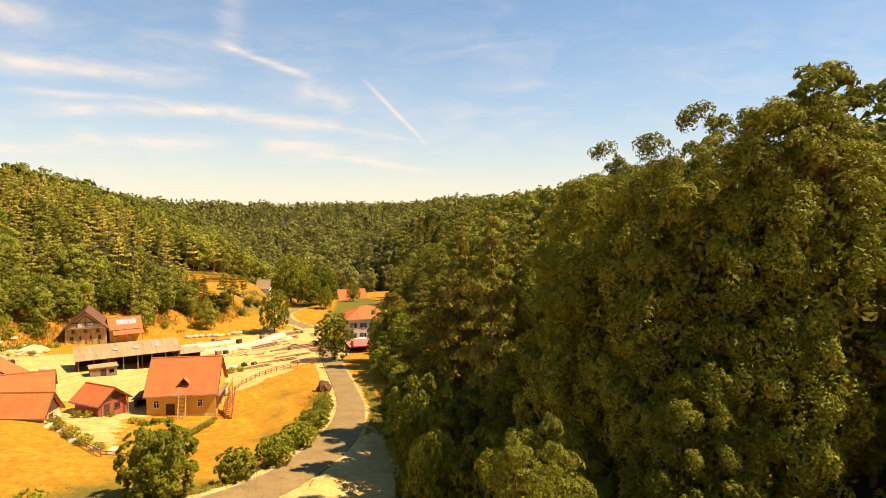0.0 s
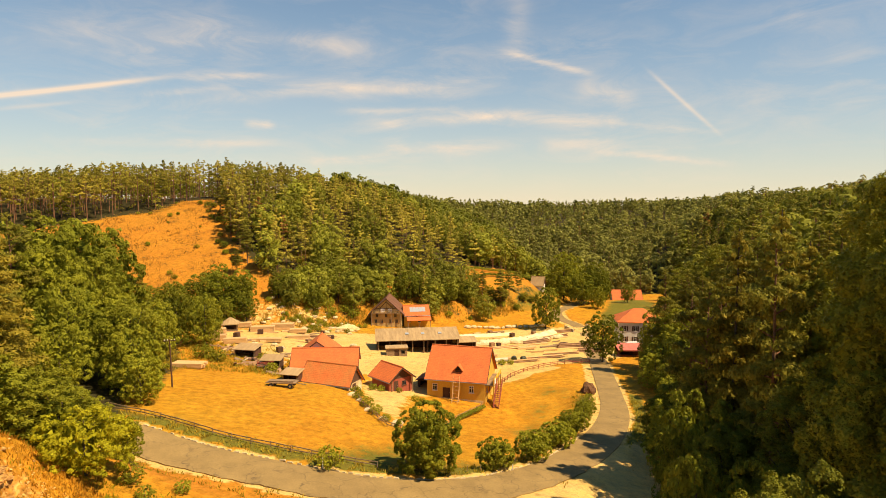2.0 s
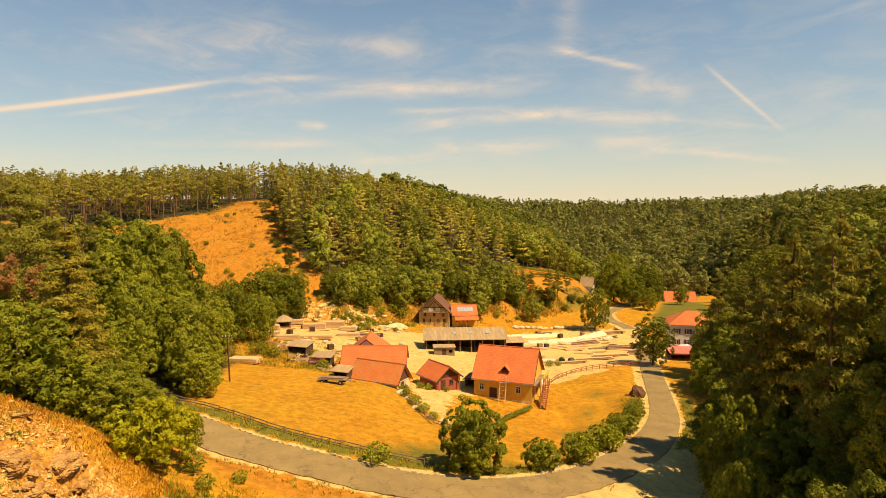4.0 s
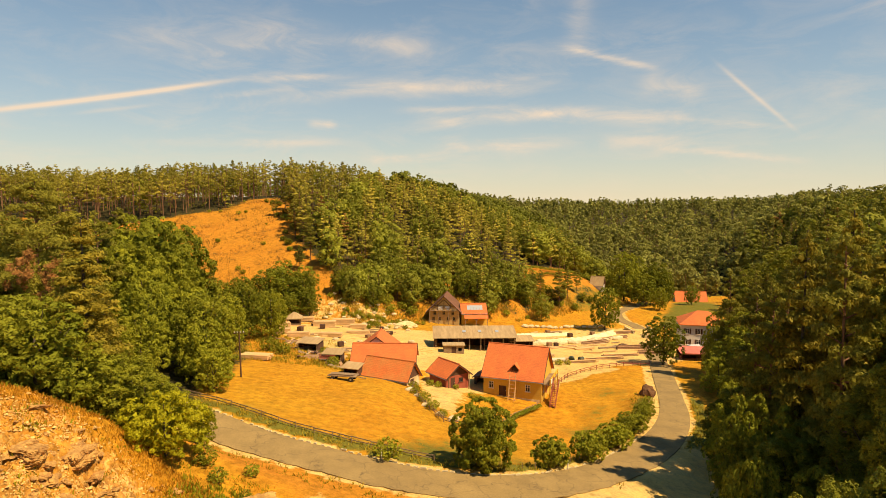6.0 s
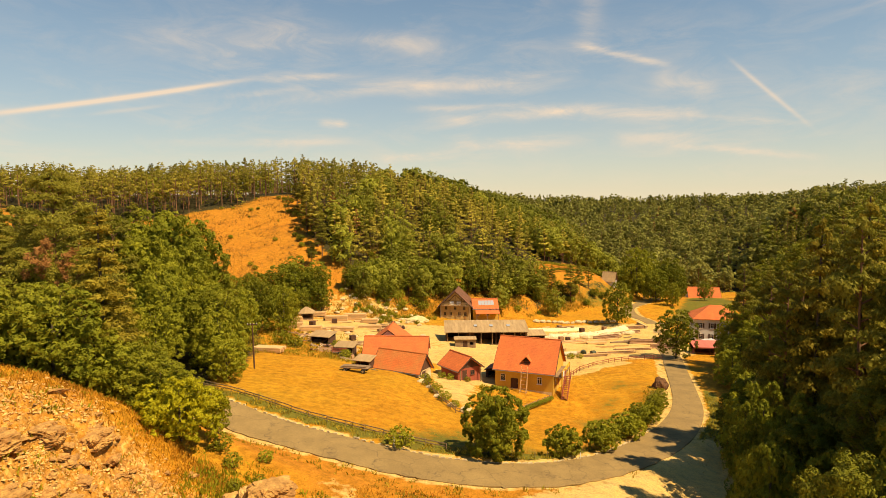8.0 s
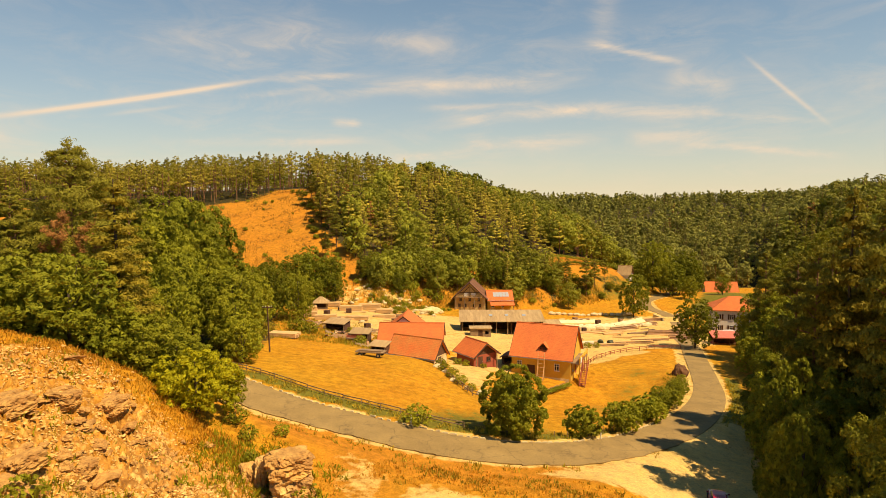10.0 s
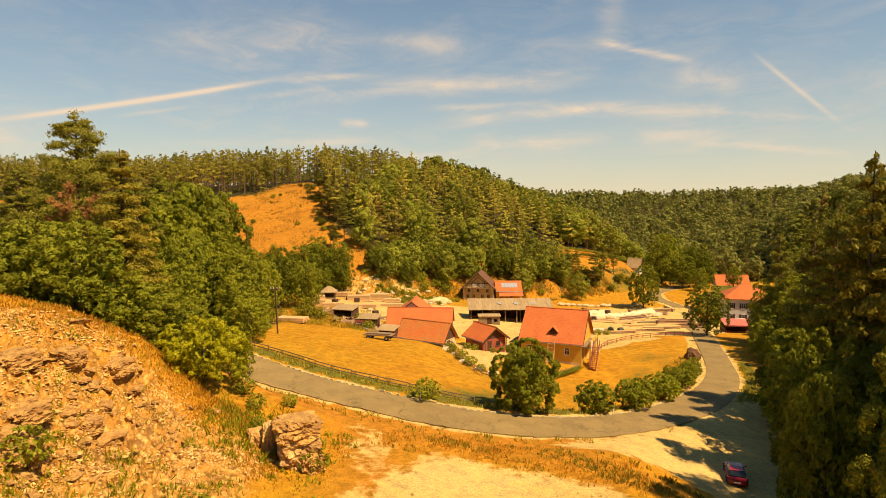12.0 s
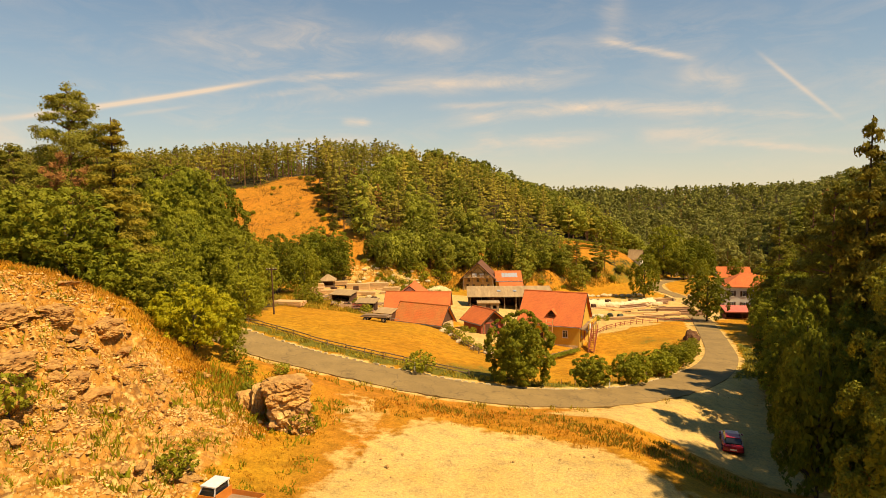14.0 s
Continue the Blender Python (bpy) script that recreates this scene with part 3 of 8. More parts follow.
def pine(seed, h, r, count, size, bare=0.5, boughs=40, crown=1.5, disorder=0.55):
    """A pine: boughs that rise a little outwards, carrying flat pads of needles on their outer half."""
    rng = np.random.default_rng(seed)
    wood = Shape()
    spots = bent_trunk(wood, rng, h * 0.95, 0.014 * h, 0.003 * h, 0.02)
    mid, rad, away = [], [], []
    for i in range(boughs):
        k = (i + 0.5) / boughs
        z = h * (bare + (0.985 - bare) * k) + rng.normal() * 0.012 * h
        a = i * 2.4 + rng.uniform(-0.6, 0.6)
        swell = min(1, 0.6 + 1.5 * k) * (1 - k ** crown) ** 0.8 + 0.13
        reach = r * swell * rng.uniform(0.55, 1.08)
        rise = 0.10 + 0.5 * k + rng.normal() * 0.1
        w = Vector((math.cos(a), math.sin(a), rise)).normalized()
        base = spots[min(5, int(z / h * 5.2))]
        root = Vector((base.x * 0.8, base.y * 0.8, z - 0.03 * h))
        wood.tube(root, root + w * reach * 0.9, 0.004 * h, 0.0012 * h, 4, caps=False)
        for j in range(4):
            side_way = Vector((-w.y, w.x, 0)) * rng.uniform(-0.42, 0.42) * reach
            p = root + w * reach * rng.uniform(0.42, 0.98) + side_way
            flat = reach * rng.uniform(0.20, 0.40) + 0.012 * h
            mid.append(p)
            rad.append((flat, flat, flat * 0.55))
            away.append(unit_of(np.array([(w.x * 0.5, w.y * 0.5, 0.6)]))[0])
    mid.append((spots[-1].x, spots[-1].y, h * 0.97))
    rad.append((0.04 * h, 0.04 * h, 0.035 * h))
    away.append((0, 0, 1))
    for i in range(7):
        z, a = h * rng.uniform(bare * 0.45, bare), rng.uniform(0, 6.3)
        wood.tube((0, 0, z), (math.cos(a) * r * 0.5, math.sin(a) * r * 0.5, z - 0.02 * h), 0.003 * h, 0.001 * h, 4, caps=False)
    return wood, puffs(rng, np.array([tuple(p) for p in mid]), np.array(rad), np.array(away), count, size, 0.5, 0.3, 0.45, disorder)


def spruce(seed, h, r, count, size, bare=0.05, boughs=330):
    """A spruce: whorls of hanging boughs that carry flat pads of needles, closing to a full cone."""
    rng = np.random.default_rng(seed)
    wood = Shape()
    bent_trunk(wood, rng, h, 0.014 * h, 0.002 * h, 0.008)
    k = 1 - rng.uniform(0.0, 1, boughs) ** 0.72
    k = 0.55 * k + 0.45 * np.floor(k * 15) / 15
    k[:10] = np.linspace(0.84, 0.985, 10)
    ang = rng.uniform(0, 6.283, boughs)
    reach = r * (1 - k) ** 0.8 * rng.uniform(0.6, 1.12, boughs) + 0.012 * h
    way = unit_of(np.stack([np.cos(ang), np.sin(ang), -0.34 + 0.6 * k], 1))
    root = np.stack([0 * k, 0 * k, h * (bare + (1 - bare) * k)], 1)
    mid, rad, away = [], [], []
    for t in (0.3, 0.62, 0.92):
        flat = reach * (0.30 - 0.12 * t) + 0.010 * h
        mid.append(root + way * (reach * t)[:, None] + (0, 0, -0.01 * h * t))
        rad.append(np.stack([flat, flat, flat * 0.62], 1))
        away.append(unit_of(way * (1, 1, 0) + (0, 0, 0.45)))
    for i in range(0, boughs, 5):
        wood.tube(tuple(root[i]), tuple(root[i] + way[i] * reach[i] * 0.85), 0.003 * h, 0.001 * h, 4, caps=False)
    return wood, puffs(rng, np.concatenate(mid), np.concatenate(rad), np.concatenate(away), count, size, 0.5, 0.2, 0.55, 0.4)


def card_mesh(name, verts, mat, k=3, tint=None):
    n = len(verts) // k
    mesh = bpy.data.meshes.new(name)
    mesh.vertices.add(k * n)
    mesh.vertices.foreach_set("co", np.asarray(verts, np.float32).ravel())
    mesh.loops.add(k * n)
    mesh.loops.foreach_set("vertex_index", np.arange(k * n, dtype=np.int32))
    mesh.polygons.add(n)
    mesh.polygons.foreach_set("loop_start", np.arange(0, k * n, k, dtype=np.int32))
    mesh.materials.append(mat)
    mesh.update(calc_edges=True)
    if tint is not None:
        mesh.color_attributes.new("tint", "FLOAT_COLOR", "POINT").data.foreach_set("color", np.asarray(tint, np.float32).ravel())
    return mesh


def tree_thing(name, made, leaf, bark, label, category, group=""):
    """A tree with its trunk and crown, built once at the origin and then copied."""
    wood, leaves = made
    ob = empty(name, Matrix(), label, category, group)
    wood.make("trunk", bark, ob, smooth_faces=True)
    new("crown", card_mesh("crown", leaves, leaf)).parent = ob
    return ob


# ---- the lie of the land ----
KX = (-60, -30, -12, 0, 12, 24, 45, 80)
KY = (40, 52, 65, 80, 100, 120, 160, 200, 260, 340)
KZ = np.array((
    (13, 9, 6.0, 5.0, 4.8, 2.5, 0, -1),
    (13, 9.5, 5.8, 5.0, 4.4, 0.4, -0.5, -1),
    (14, 11, 6.0, 3.9, 2.8, 1.2, -0.5, -1.5),
    (11, 7.2, 4.8, 2.3, -0.8, -1.2, -0.3, -2),
    (8, 5.0, 2.9, 0.5, -2.9, -4.0, -1.6, -3),
    (5, 2.6, -0.2, -2.0, -3.1, -3.6, -2.4, -4),
    (1, -1, -2.8, -3.8, -4.6, -5.2, -6.6, -7),
    (-2, -4, -5.8, -6.8, -7.6, -8.6, -10.2, -10.8),
    (-3, -5, -6.5, -7.4, -8.2, -8.6, -9.6, -11),
    (-6, -8, -10, -11, -12, -13, -16, -19)))
LEFT_FOOT = ((-900, 230), (-120, 185), (-60, 178), (-25, 178), (-8, 198), (30, 214), (66, 245), (88, 290), (105, 420), (135, 600), (140, 1600))
RIGHT_FOOT = ((21, -300), (24, 20), (28, 45), (37, 62), (48, 90), (57, 120), (78, 150), (95, 185), (160, 280), (180, 340), (185, 430), (330, 700), (330, 1600))


ROAD = ((-70, 84, 12.6), (-45, 76, 10), (-30, 71, 8.2), (-21.5, 67.6, 6.7), (-11, 64.6, 5.3), (-3, 62.6, 4.4), (5, 62.4, 3.6), (13, 64.7, 2.8),
        (22, 71.5, 1.5), (31, 82, 0.3), (38, 95, -0.9), (43, 110, -2), (49, 130, -3.6), (55, 150, -5.6), (61, 175, -8.3), (70, 200, -10.4), (71.5, 216, -10.5),
        (69, 228, -10.2), (72, 242, -10), (81, 256, -10.6), (92, 274, -12), (101, 293, -14))


def road_at(x, y):
    """Distance from the road's middle line, and the road's height there."""
    best, height = np.full(np.shape(x), 1e9), np.zeros(np.shape(x))
    for (ax, ay, az), (bx, by, bz) in zip(ROAD, ROAD[1:]):
        dx, dy = bx - ax, by - ay
        t = np.clip(((x - ax) * dx + (y - ay) * dy) / (dx * dx + dy * dy), 0, 1)
        d = np.hypot(x - ax - t * dx, y - ay - t * dy)
        near = d < best
        best, height = np.where(near, d, best), np.where(near, az + t * (bz - az), height)
    return best, height


def smooth(a, b, v):
    """Rises from 0 at a to 1 at b."""
    t = np.clip((v - a) / (b - a), 0, 1)
    return t * t * (3 - 2 * t)


def side(line, x, y):
    """Distance from a foot line, positive to its left."""
    best, sign = np.full(np.shape(x), 1e9), np.zeros(np.shape(x))
    for (ax, ay), (bx, by) in zip(line, line[1:]):
        dx, dy = bx - ax, by - ay
        t = np.clip(((x - ax) * dx + (y - ay) * dy) / (dx * dx + dy * dy), 0, 1)
        d = np.hypot(x - ax - t * dx, y - ay - t * dy)
        s = np.sign(dx * (y - ay) - dy * (x - ax))
        near = d < best - 1e-6
        best, sign = np.where(near, d, best), np.where(near, s, sign)
    return best * sign


def weights(knots, v):
    """Cubic weights of a value among its knots."""
    k = np.array(knots, float)
    v = np.clip(v, k[0], k[-1])
    i = np.clip(np.searchsorted(k, v, "right") - 1, 0, len(k) - 2)
    t = (v - k[i]) / (k[i + 1] - k[i])
    return i, t


def floor_height(x, y):
    i, u = weights(KX, x)
    j, v = weights(KY, y)
    u, v = u + 0.35 * (u * u * (3 - 2 * u) - u), v + 0.35 * (v * v * (3 - 2 * v) - v)
    z = (KZ[j, i] * (1 - u) + KZ[j, i + 1] * u) * (1 - v) + (KZ[j + 1, i] * (1 - u) + KZ[j + 1, i + 1] * u) * v
    return z + np.interp(y, (340, 400, 500, 650, 900, 1300, 4000), (0, -7, -2, 15, 44, 50, 50))


def terrain(x, y):
    x, y = np.asarray(x, float), np.asarray(y, float)
    z = floor_height(x, y)
    left = np.maximum(side(LEFT_FOOT, x, y), 0)
    right = np.maximum(-side(RIGHT_FOOT, x, y), 0)
    z = z + 5.0 * np.exp(-((x - 70) ** 2 + (y - 275) ** 2) / 400) + 6.0 * np.exp(-(((x + 15) / 80) ** 2 + ((y - 450) / 90) ** 2))
    z = z + (44 - 7 * smooth(300, 420, y) - z) * np.tanh(left / 105) * smooth(0, 10, left) + 3 * np.sin(x / 41) * np.sin(y / 57) * smooth(60, 140, left)
    z = z + np.maximum(34 - 6 * smooth(230, 400, y) - z, 0) * np.tanh(right / 45)
    mid, along = road_at(x, y)
    z = z + (along - z) * (1 - smooth(3.6, 9.5, mid))
    # the rocky knoll
    k = np.interp(x, (-120, -60, -36, -29.5, -27, -24, -16, -10), (26, 22.3, 18.1, 15.9, 13.0, 10.2, 6.6, 5.6))
    fade = (1 - smooth(49, 60, y + 0.12 * (x + 30))) * smooth(-9, -15, x)
    z = np.maximum(z, k * fade + z * (1 - fade))
    return z


# ---- ground and road ----
def inside(points, x, y, soft):
    """How far inside a region of the plan, 0 to 1, with a soft edge."""
    p = np.array(points, float)
    hit, dist = np.zeros(np.shape(x), bool), np.full(np.shape(x), 1e9)
    for (ax, ay), (bx, by) in zip(p, np.roll(p, -1, 0)):
        cross = ((ay > y) != (by > y)) & (x < (bx - ax) * (y - ay) / (by - ay + 1e-12) + ax)
        hit ^= cross
        t = np.clip(((x - ax) * (bx - ax) + (y - ay) * (by - ay)) / ((bx - ax) ** 2 + (by - ay) ** 2), 0, 1)
        dist = np.minimum(dist, np.hypot(x - ax - t * (bx - ax), y - ay - t * (by - ay)))
    return np.clip(0.5 + np.where(hit, dist, -dist) / soft, 0, 1)


YARD = ((-50, 176), (-46, 158), (-30, 140), (-18, 130), (-3, 126), (-5, 112), (-2, 98), (2, 91), (4, 102), (7, 112), (18, 119), (24, 122), (32, 132), (43, 140.5), (54, 141), (62, 150), (72, 154), (68, 176), (72, 200), (66, 214), (42, 207), (20, 190), (-6, 184), (-20, 178))
CLEARING = ((-230, 300), (-172, 263), (-148, 261), (-121, 263), (-115, 275), (-99, 279), (-95, 298), (-84, 303), (-73, 290), (-60, 256), (-54, 230), (-44, 217), (-37, 211), (-33, 203), (-38, 178), (-62, 180), (-100, 190), (-150, 205), (-230, 240))
FIELD = ((36, 243), (60, 262), (84, 284), (88, 294), (60, 281), (36, 258))
GLADE = ((40, 222), (36, 262), (60, 284), (88, 300), (94, 288), (78, 250), (62, 236))
GREEN_SLOPE = ((36, 230), (32, 246), (54, 263), (84, 286), (92, 284), (80, 260), (64, 243))
ROCKERY = ((-46, 176), (-42, 192), (-18, 200), (-6, 198), (-5, 182), (-20, 175))
SANDPIT = ((-11, 30), (-9.2, 40), (-7.5, 46.5), (-4, 50.6), (0, 50), (8, 47.5), (11.5, 44.5), (13.5, 41), (14.5, 36), (16, 5), (-14, 5))
LAYBY = ((6, 57), (16, 54), (27, 46), (30, 58), (38, 82), (30, 78), (20, 66), (12, 60))
TRACK = ((-15, 57.5), (-9, 57), (-5, 45), (-7, 20), (-12, 20), (-11, 45))
RUBBLE = ((22, 116), (26, 123), (33, 128.5), (43, 136), (40, 138.5), (31, 133.5), (25, 126.5), (21, 119))
LAWN = ((82, 222), (96, 250), (118, 296), (134, 296), (130, 270), (110, 235), (96, 205), (84, 200))


def lines(fine_from, fine_to, step, low, high, closer=None):
    mid = np.arange(fine_from, fine_to + step / 2, step)
    mid = np.unique(np.r_[mid, np.arange(*closer)]) if closer else mid
    mid = mid[np.r_[True, np.diff(mid) > 0.12]]
    def outward(reach):
        steps, s = [], step
        while sum(steps) < reach:
            s *= 1.12
            steps.append(s)
        return np.cumsum(steps)
    return np.r_[fine_from - outward(fine_from - low)[::-1], mid, fine_to + outward(high - fine_to)]


def lattice(x, y, size, seed):
    """Smooth random heights, -1 to 1, over a lattice of the given spacing."""
    u, v = x / size + seed * 17.3, y / size + seed * 9.1
    i, j = np.floor(u), np.floor(v)
    f, g = u - i, v - j
    f, g = f * f * (3 - 2 * f), g * g * (3 - 2 * g)

    def corner(a, b):
        h = np.sin(a * 127.1 + b * 311.7 + seed * 74.7) * 43758.5453
        return 2 * (h - np.floor(h)) - 1
    return (corner(i, j) * (1 - f) + corner(i + 1, j) * f) * (1 - g) + (corner(i, j + 1) * (1 - f) + corner(i + 1, j + 1) * f) * g


def outside_bend(x, y):
    """Where the road's outer side is, round the bend."""
    return (x < 22) & (y < np.interp(x, [p[0] for p in ROAD[:9]], [p[1] for p in ROAD[:9]]))


def make_ground():
    gx, gy = lines(-55, 75, 0.8, -3500, 3500, (-38, -12, 0.2)), lines(22, 215, 0.9, -1500, 4500, (29, 54, 0.2))
    x, y = np.meshgrid(gx, gy)
    z = terrain(x, y)
    rocky = knoll_mask(x, y)
    z = z + knoll_lift(x, y)
    gentle = 0.10 * np.sin(x / 3.1 + np.sin(y / 4.7)) * np.sin(y / 2.7 + np.sin(x / 5.3))
    mid, _ = road_at(x, y)
    z = z + gentle * smooth(4, 9, mid) - (0.14 - 0.09 * smooth(72, 88, y)) * (1 - smooth(3.0, 3.9, mid)) - 0.05 * (1 - smooth(3.9, 5.0, mid))
    rows, cols = x.shape
    idx = np.arange(rows * cols).reshape(rows, cols)
    quads = np.stack([idx[:-1, :-1], idx[:-1, 1:], idx[1:, 1:], idx[1:, :-1]], -1).reshape(-1, 4)
    mesh = bpy.data.meshes.new("ground")
    mesh.vertices.add(rows * cols)
    mesh.vertices.foreach_set("co", np.stack([x, y, z], -1).astype(np.float32).ravel())
    mesh.loops.add(quads.size)
    mesh.loops.foreach_set("vertex_index", quads.astype(np.int32).ravel())
    mesh.polygons.add(len(quads))
    mesh.polygons.foreach_set("loop_start", np.arange(0, quads.size, 4, dtype=np.int32))
    mesh.polygons.foreach_set("use_smooth", np.ones(len(quads), bool))
    mesh.update(calc_edges=True)
    sand = np.maximum.reduce([0.74 * inside(YARD, x, y, 5), inside(SANDPIT, x, y, 5), inside(LAYBY, x, y, 4), 0.45 * inside(TRACK, x, y, 4), 0.85 * inside(RUBBLE, x, y, 3)])
    outer = outside_bend(x, y)
    sand = np.maximum.reduce([sand, 0.62 * (1 - smooth(3.4, np.where(outer, 5.2, 4.3), mid)), 0.5 * inside(ROCKERY, x, y, 6)])
    clear = np.maximum(inside(CLEARING, x, y, 8), inside(GLADE, x, y, 6))
    foot = side(LEFT_FOOT, x, y)
    wood = np.maximum(smooth(16, 34, side(LEFT_FOOT, x, y)) * (1 - clear), smooth(-2, 6, -side(RIGHT_FOOT, x, y)))
    wood = np.maximum(wood, 0.45 * smooth(2, 8, foot) * (1 - inside(FIELD, x, y, 3)) * (1 - 0.35 * inside(CLEARING, x, y, 8)))
    wood = np.maximum(wood, smooth(330, 380, y))
    wood = np.maximum(wood, inside(THICKET, x, y, 6))
    green = np.maximum.reduce([0.8 * inside(LAWN, x, y, 6), 0.46 * inside(((14, 76), (30, 92), (42, 118), (32, 122), (20, 98)), x, y, 8), 0.55 * inside(GREEN_SLOPE, x, y, 8) * (1 - inside(FIELD, x, y, 2)), np.where(outer, 0.2, 0.9) * (1 - smooth(4.8, 7.5, mid)) * smooth(3.5, 4.0, mid) * (1 - smooth(100, 120, y)), 0.55 * smooth(0, 8, -side(((-26, 66), (10, 92), (40, 100)), x, y)) * (1 - smooth(72, 90, y)) * smooth(64, 68, y)])
    colour = mesh.color_attributes.new("zone", "FLOAT_COLOR", "POINT")
    colour.data.foreach_set("color", np.stack([sand, rocky, wood, green], -1).astype(np.float32).ravel())
    bare = np.maximum.reduce([0.8 * inside(CLEARING, x, y, 8), 0.75 * smooth(0, 8, foot) * (1 - smooth(50, 70, foot)), 0.9 * inside(TRACK, x, y, 5), 0.55 * bank_zone(x, y), 0.6 * knoll_mask(x, y), 0.8 * outer * (1 - smooth(7, 11, mid))])
    earth = mesh.color_attributes.new("earth", "FLOAT_COLOR", "POINT")
    earth.data.foreach_set("color", np.stack([bare, bare * 0, bare * 0, bare * 0 + 1], -1).astype(np.float32).ravel())
    mesh.materials.append(M_GROUND)
    return tagged(new("ground", mesh), "sun-scorched orange meadow with pale gravel yards and wooded slopes", "ground", kind="structure")


def bank_zone(x, y):
    return inside(((-10, 55), (-2, 56), (8, 54.5), (16, 50.5), (22, 44), (20, 41), (12, 46.5), (4, 49.5), (-4, 51.5), (-9, 52)), x, y, 2.5)


def uphill(x, y):
    """The way up the slope at one place, as a unit step of the plan."""
    gx, gy = ground_z(x + 0.8, y) - ground_z(x - 0.8, y), ground_z(x, y + 0.8) - ground_z(x, y - 0.8)
    n = math.hypot(gx, gy) + 1e-9
    return gx / n, gy / n


# ledges of the stony slope: x, y, half length, depth of the hollow beneath
LEDGES = ((-30.2, 38.9, 1.4, 1.3), (-27.3, 45.4, 1.2, 1.2), (-25.8, 39.1, 0.9, 0.8), (-26.8, 35.2, 1.2, 1.0), (-25.8, 33.2, 1.1, 0.9), (-28.6, 42.0, 0.8, 0.6))
HOLLOWS = [(x, y, half, math.atan2(uphill(x, y)[0], -uphill(x, y)[1]), deep) for x, y, half, deep in LEDGES]


def knoll_lift(x, y):
    """Humps, stepped ledges and rubble of the stony slope."""
    hump = 0.7 * lattice(x, y, 5.5, 1) + 0.35 * lattice(x, y, 2.4, 2)
    rough = 0.20 * lattice(x, y, 1.1, 3) + 0.14 * lattice(x, y, 0.55, 4) + 0.07 * lattice(x, y, 0.3, 9)
    bed = lattice(x + 0.6 * y, 0.5 * y - 0.2 * x, 2.6, 6) * 1.6 + 0.3 * lattice(x, y, 0.8, 7)
    ledge = np.floor(bed / 0.6) * 0.6 + 0.6 * smooth(0.78, 0.95, bed / 0.6 - np.floor(bed / 0.6)) - bed
    crag = smooth(-0.1, 0.5, lattice(x, y, 6.0, 5) + 1.0 * np.exp(-((x + 29) ** 2 + (y - 40) ** 2) / 80) - 0.2)
    lift = hump + rough + crag * (ledge * 1.2 + 0.28 * lattice(x, y, 0.7, 8) + 0.16 * lattice(x, y, 0.35, 10))
    for hx, hy, half, turn, deep in HOLLOWS:
        c, s = math.cos(turn), math.sin(turn)
        u, v = (x - hx) * c + (y - hy) * s, -(x - hx) * s + (y - hy) * c
        lift = lift - deep * np.exp(-((u / half) ** 2 + (v / 0.55) ** 2) ** 2)
    return knoll_mask(x, y) * lift


def knoll_mask(x, y):
    return smooth(-14, -19, x) * (1 - smooth(45, 52, y + 0.12 * (x + 30))) * (1 - 0.8 * smooth(44, 50, y) * smooth(-30, -40, x))


THICKET = ((-24, 62), (-30, 72), (-35, 84), (-36, 100), (-38, 118), (-46, 140), (-52, 160), (-110, 190), (-200, 180), (-200, 60), (-60, 60), (-40, 56))


def road_points(step=1.0):
    """The road's middle line, rounded, as rows of x, y, z and the way across."""
    p = np.array(ROAD, float)
    out = []
    for i in range(len(p) - 1):
        a, b, c, d = p[max(i - 1, 0)], p[i], p[i + 1], p[min(i + 2, len(p) - 1)]
        for t in np.arange(0, 1, step / np.linalg.norm(c - b)):
            out.append(0.5 * (2 * b + (c - a) * t + (2 * a - 5 * b + 4 * c - d) * t * t + (3 * b - a - 3 * c + d) * t ** 3))
    out = np.array(out)
    way = np.gradient(out[:, :2], axis=0)
    way /= np.linalg.norm(way, axis=1)[:, None]
    return out, np.stack([-way[:, 1], way[:, 0]], 1)


def strip(name, mat, left, right, lift, label, wobble=0.0, thick=0.1):
    """A band along the road between two offsets, with its own thickness."""
    mid, across = road_points()
    rng = np.random.default_rng(int(abs(left) * 100))
    shape, offs = Shape(), np.linspace(right, left, 7)
    n = len(mid)
    for i in range(n):
        for o in offs:
            if mid[i, 1] > 80 and left - right > 3:
                k = min(1, (mid[i, 1] - 80) / 25)
                o = o * (1 - 0.22 * k) - 0.55 * k
            if o in (offs[0], offs[-1]):
                o = o + rng.normal() * wobble
            q = mid[i, :2] + across[i] * o
            shape.v.append((q[0], q[1], mid[i, 2] + lift - 0.004 * o * o))
    for i in range(n - 1):
        for k in range(6):
            a = i * 7 + k
            shape.f.append((a, a + 1, a + 8, a + 7))
    base = len(shape.v)
    for i in range(n):
        for k in (0, 6):
            v = shape.v[i * 7 + k]
            shape.v.append((v[0], v[1], v[2] - thick))
    for i in range(n - 1):
        a, b = base + i * 2, i * 7
        shape.f += [(b, b + 7, a + 2, a), (b + 6, a + 1, a + 3, b + 13)]
    return tagged(shape.make(name, mat), label, "road", kind="structure")


make_ground()
strip("road", M_ASPHALT, 2.85, -2.85, 0.0, "worn grey-brown asphalt country road with patched cracks", 0.10)


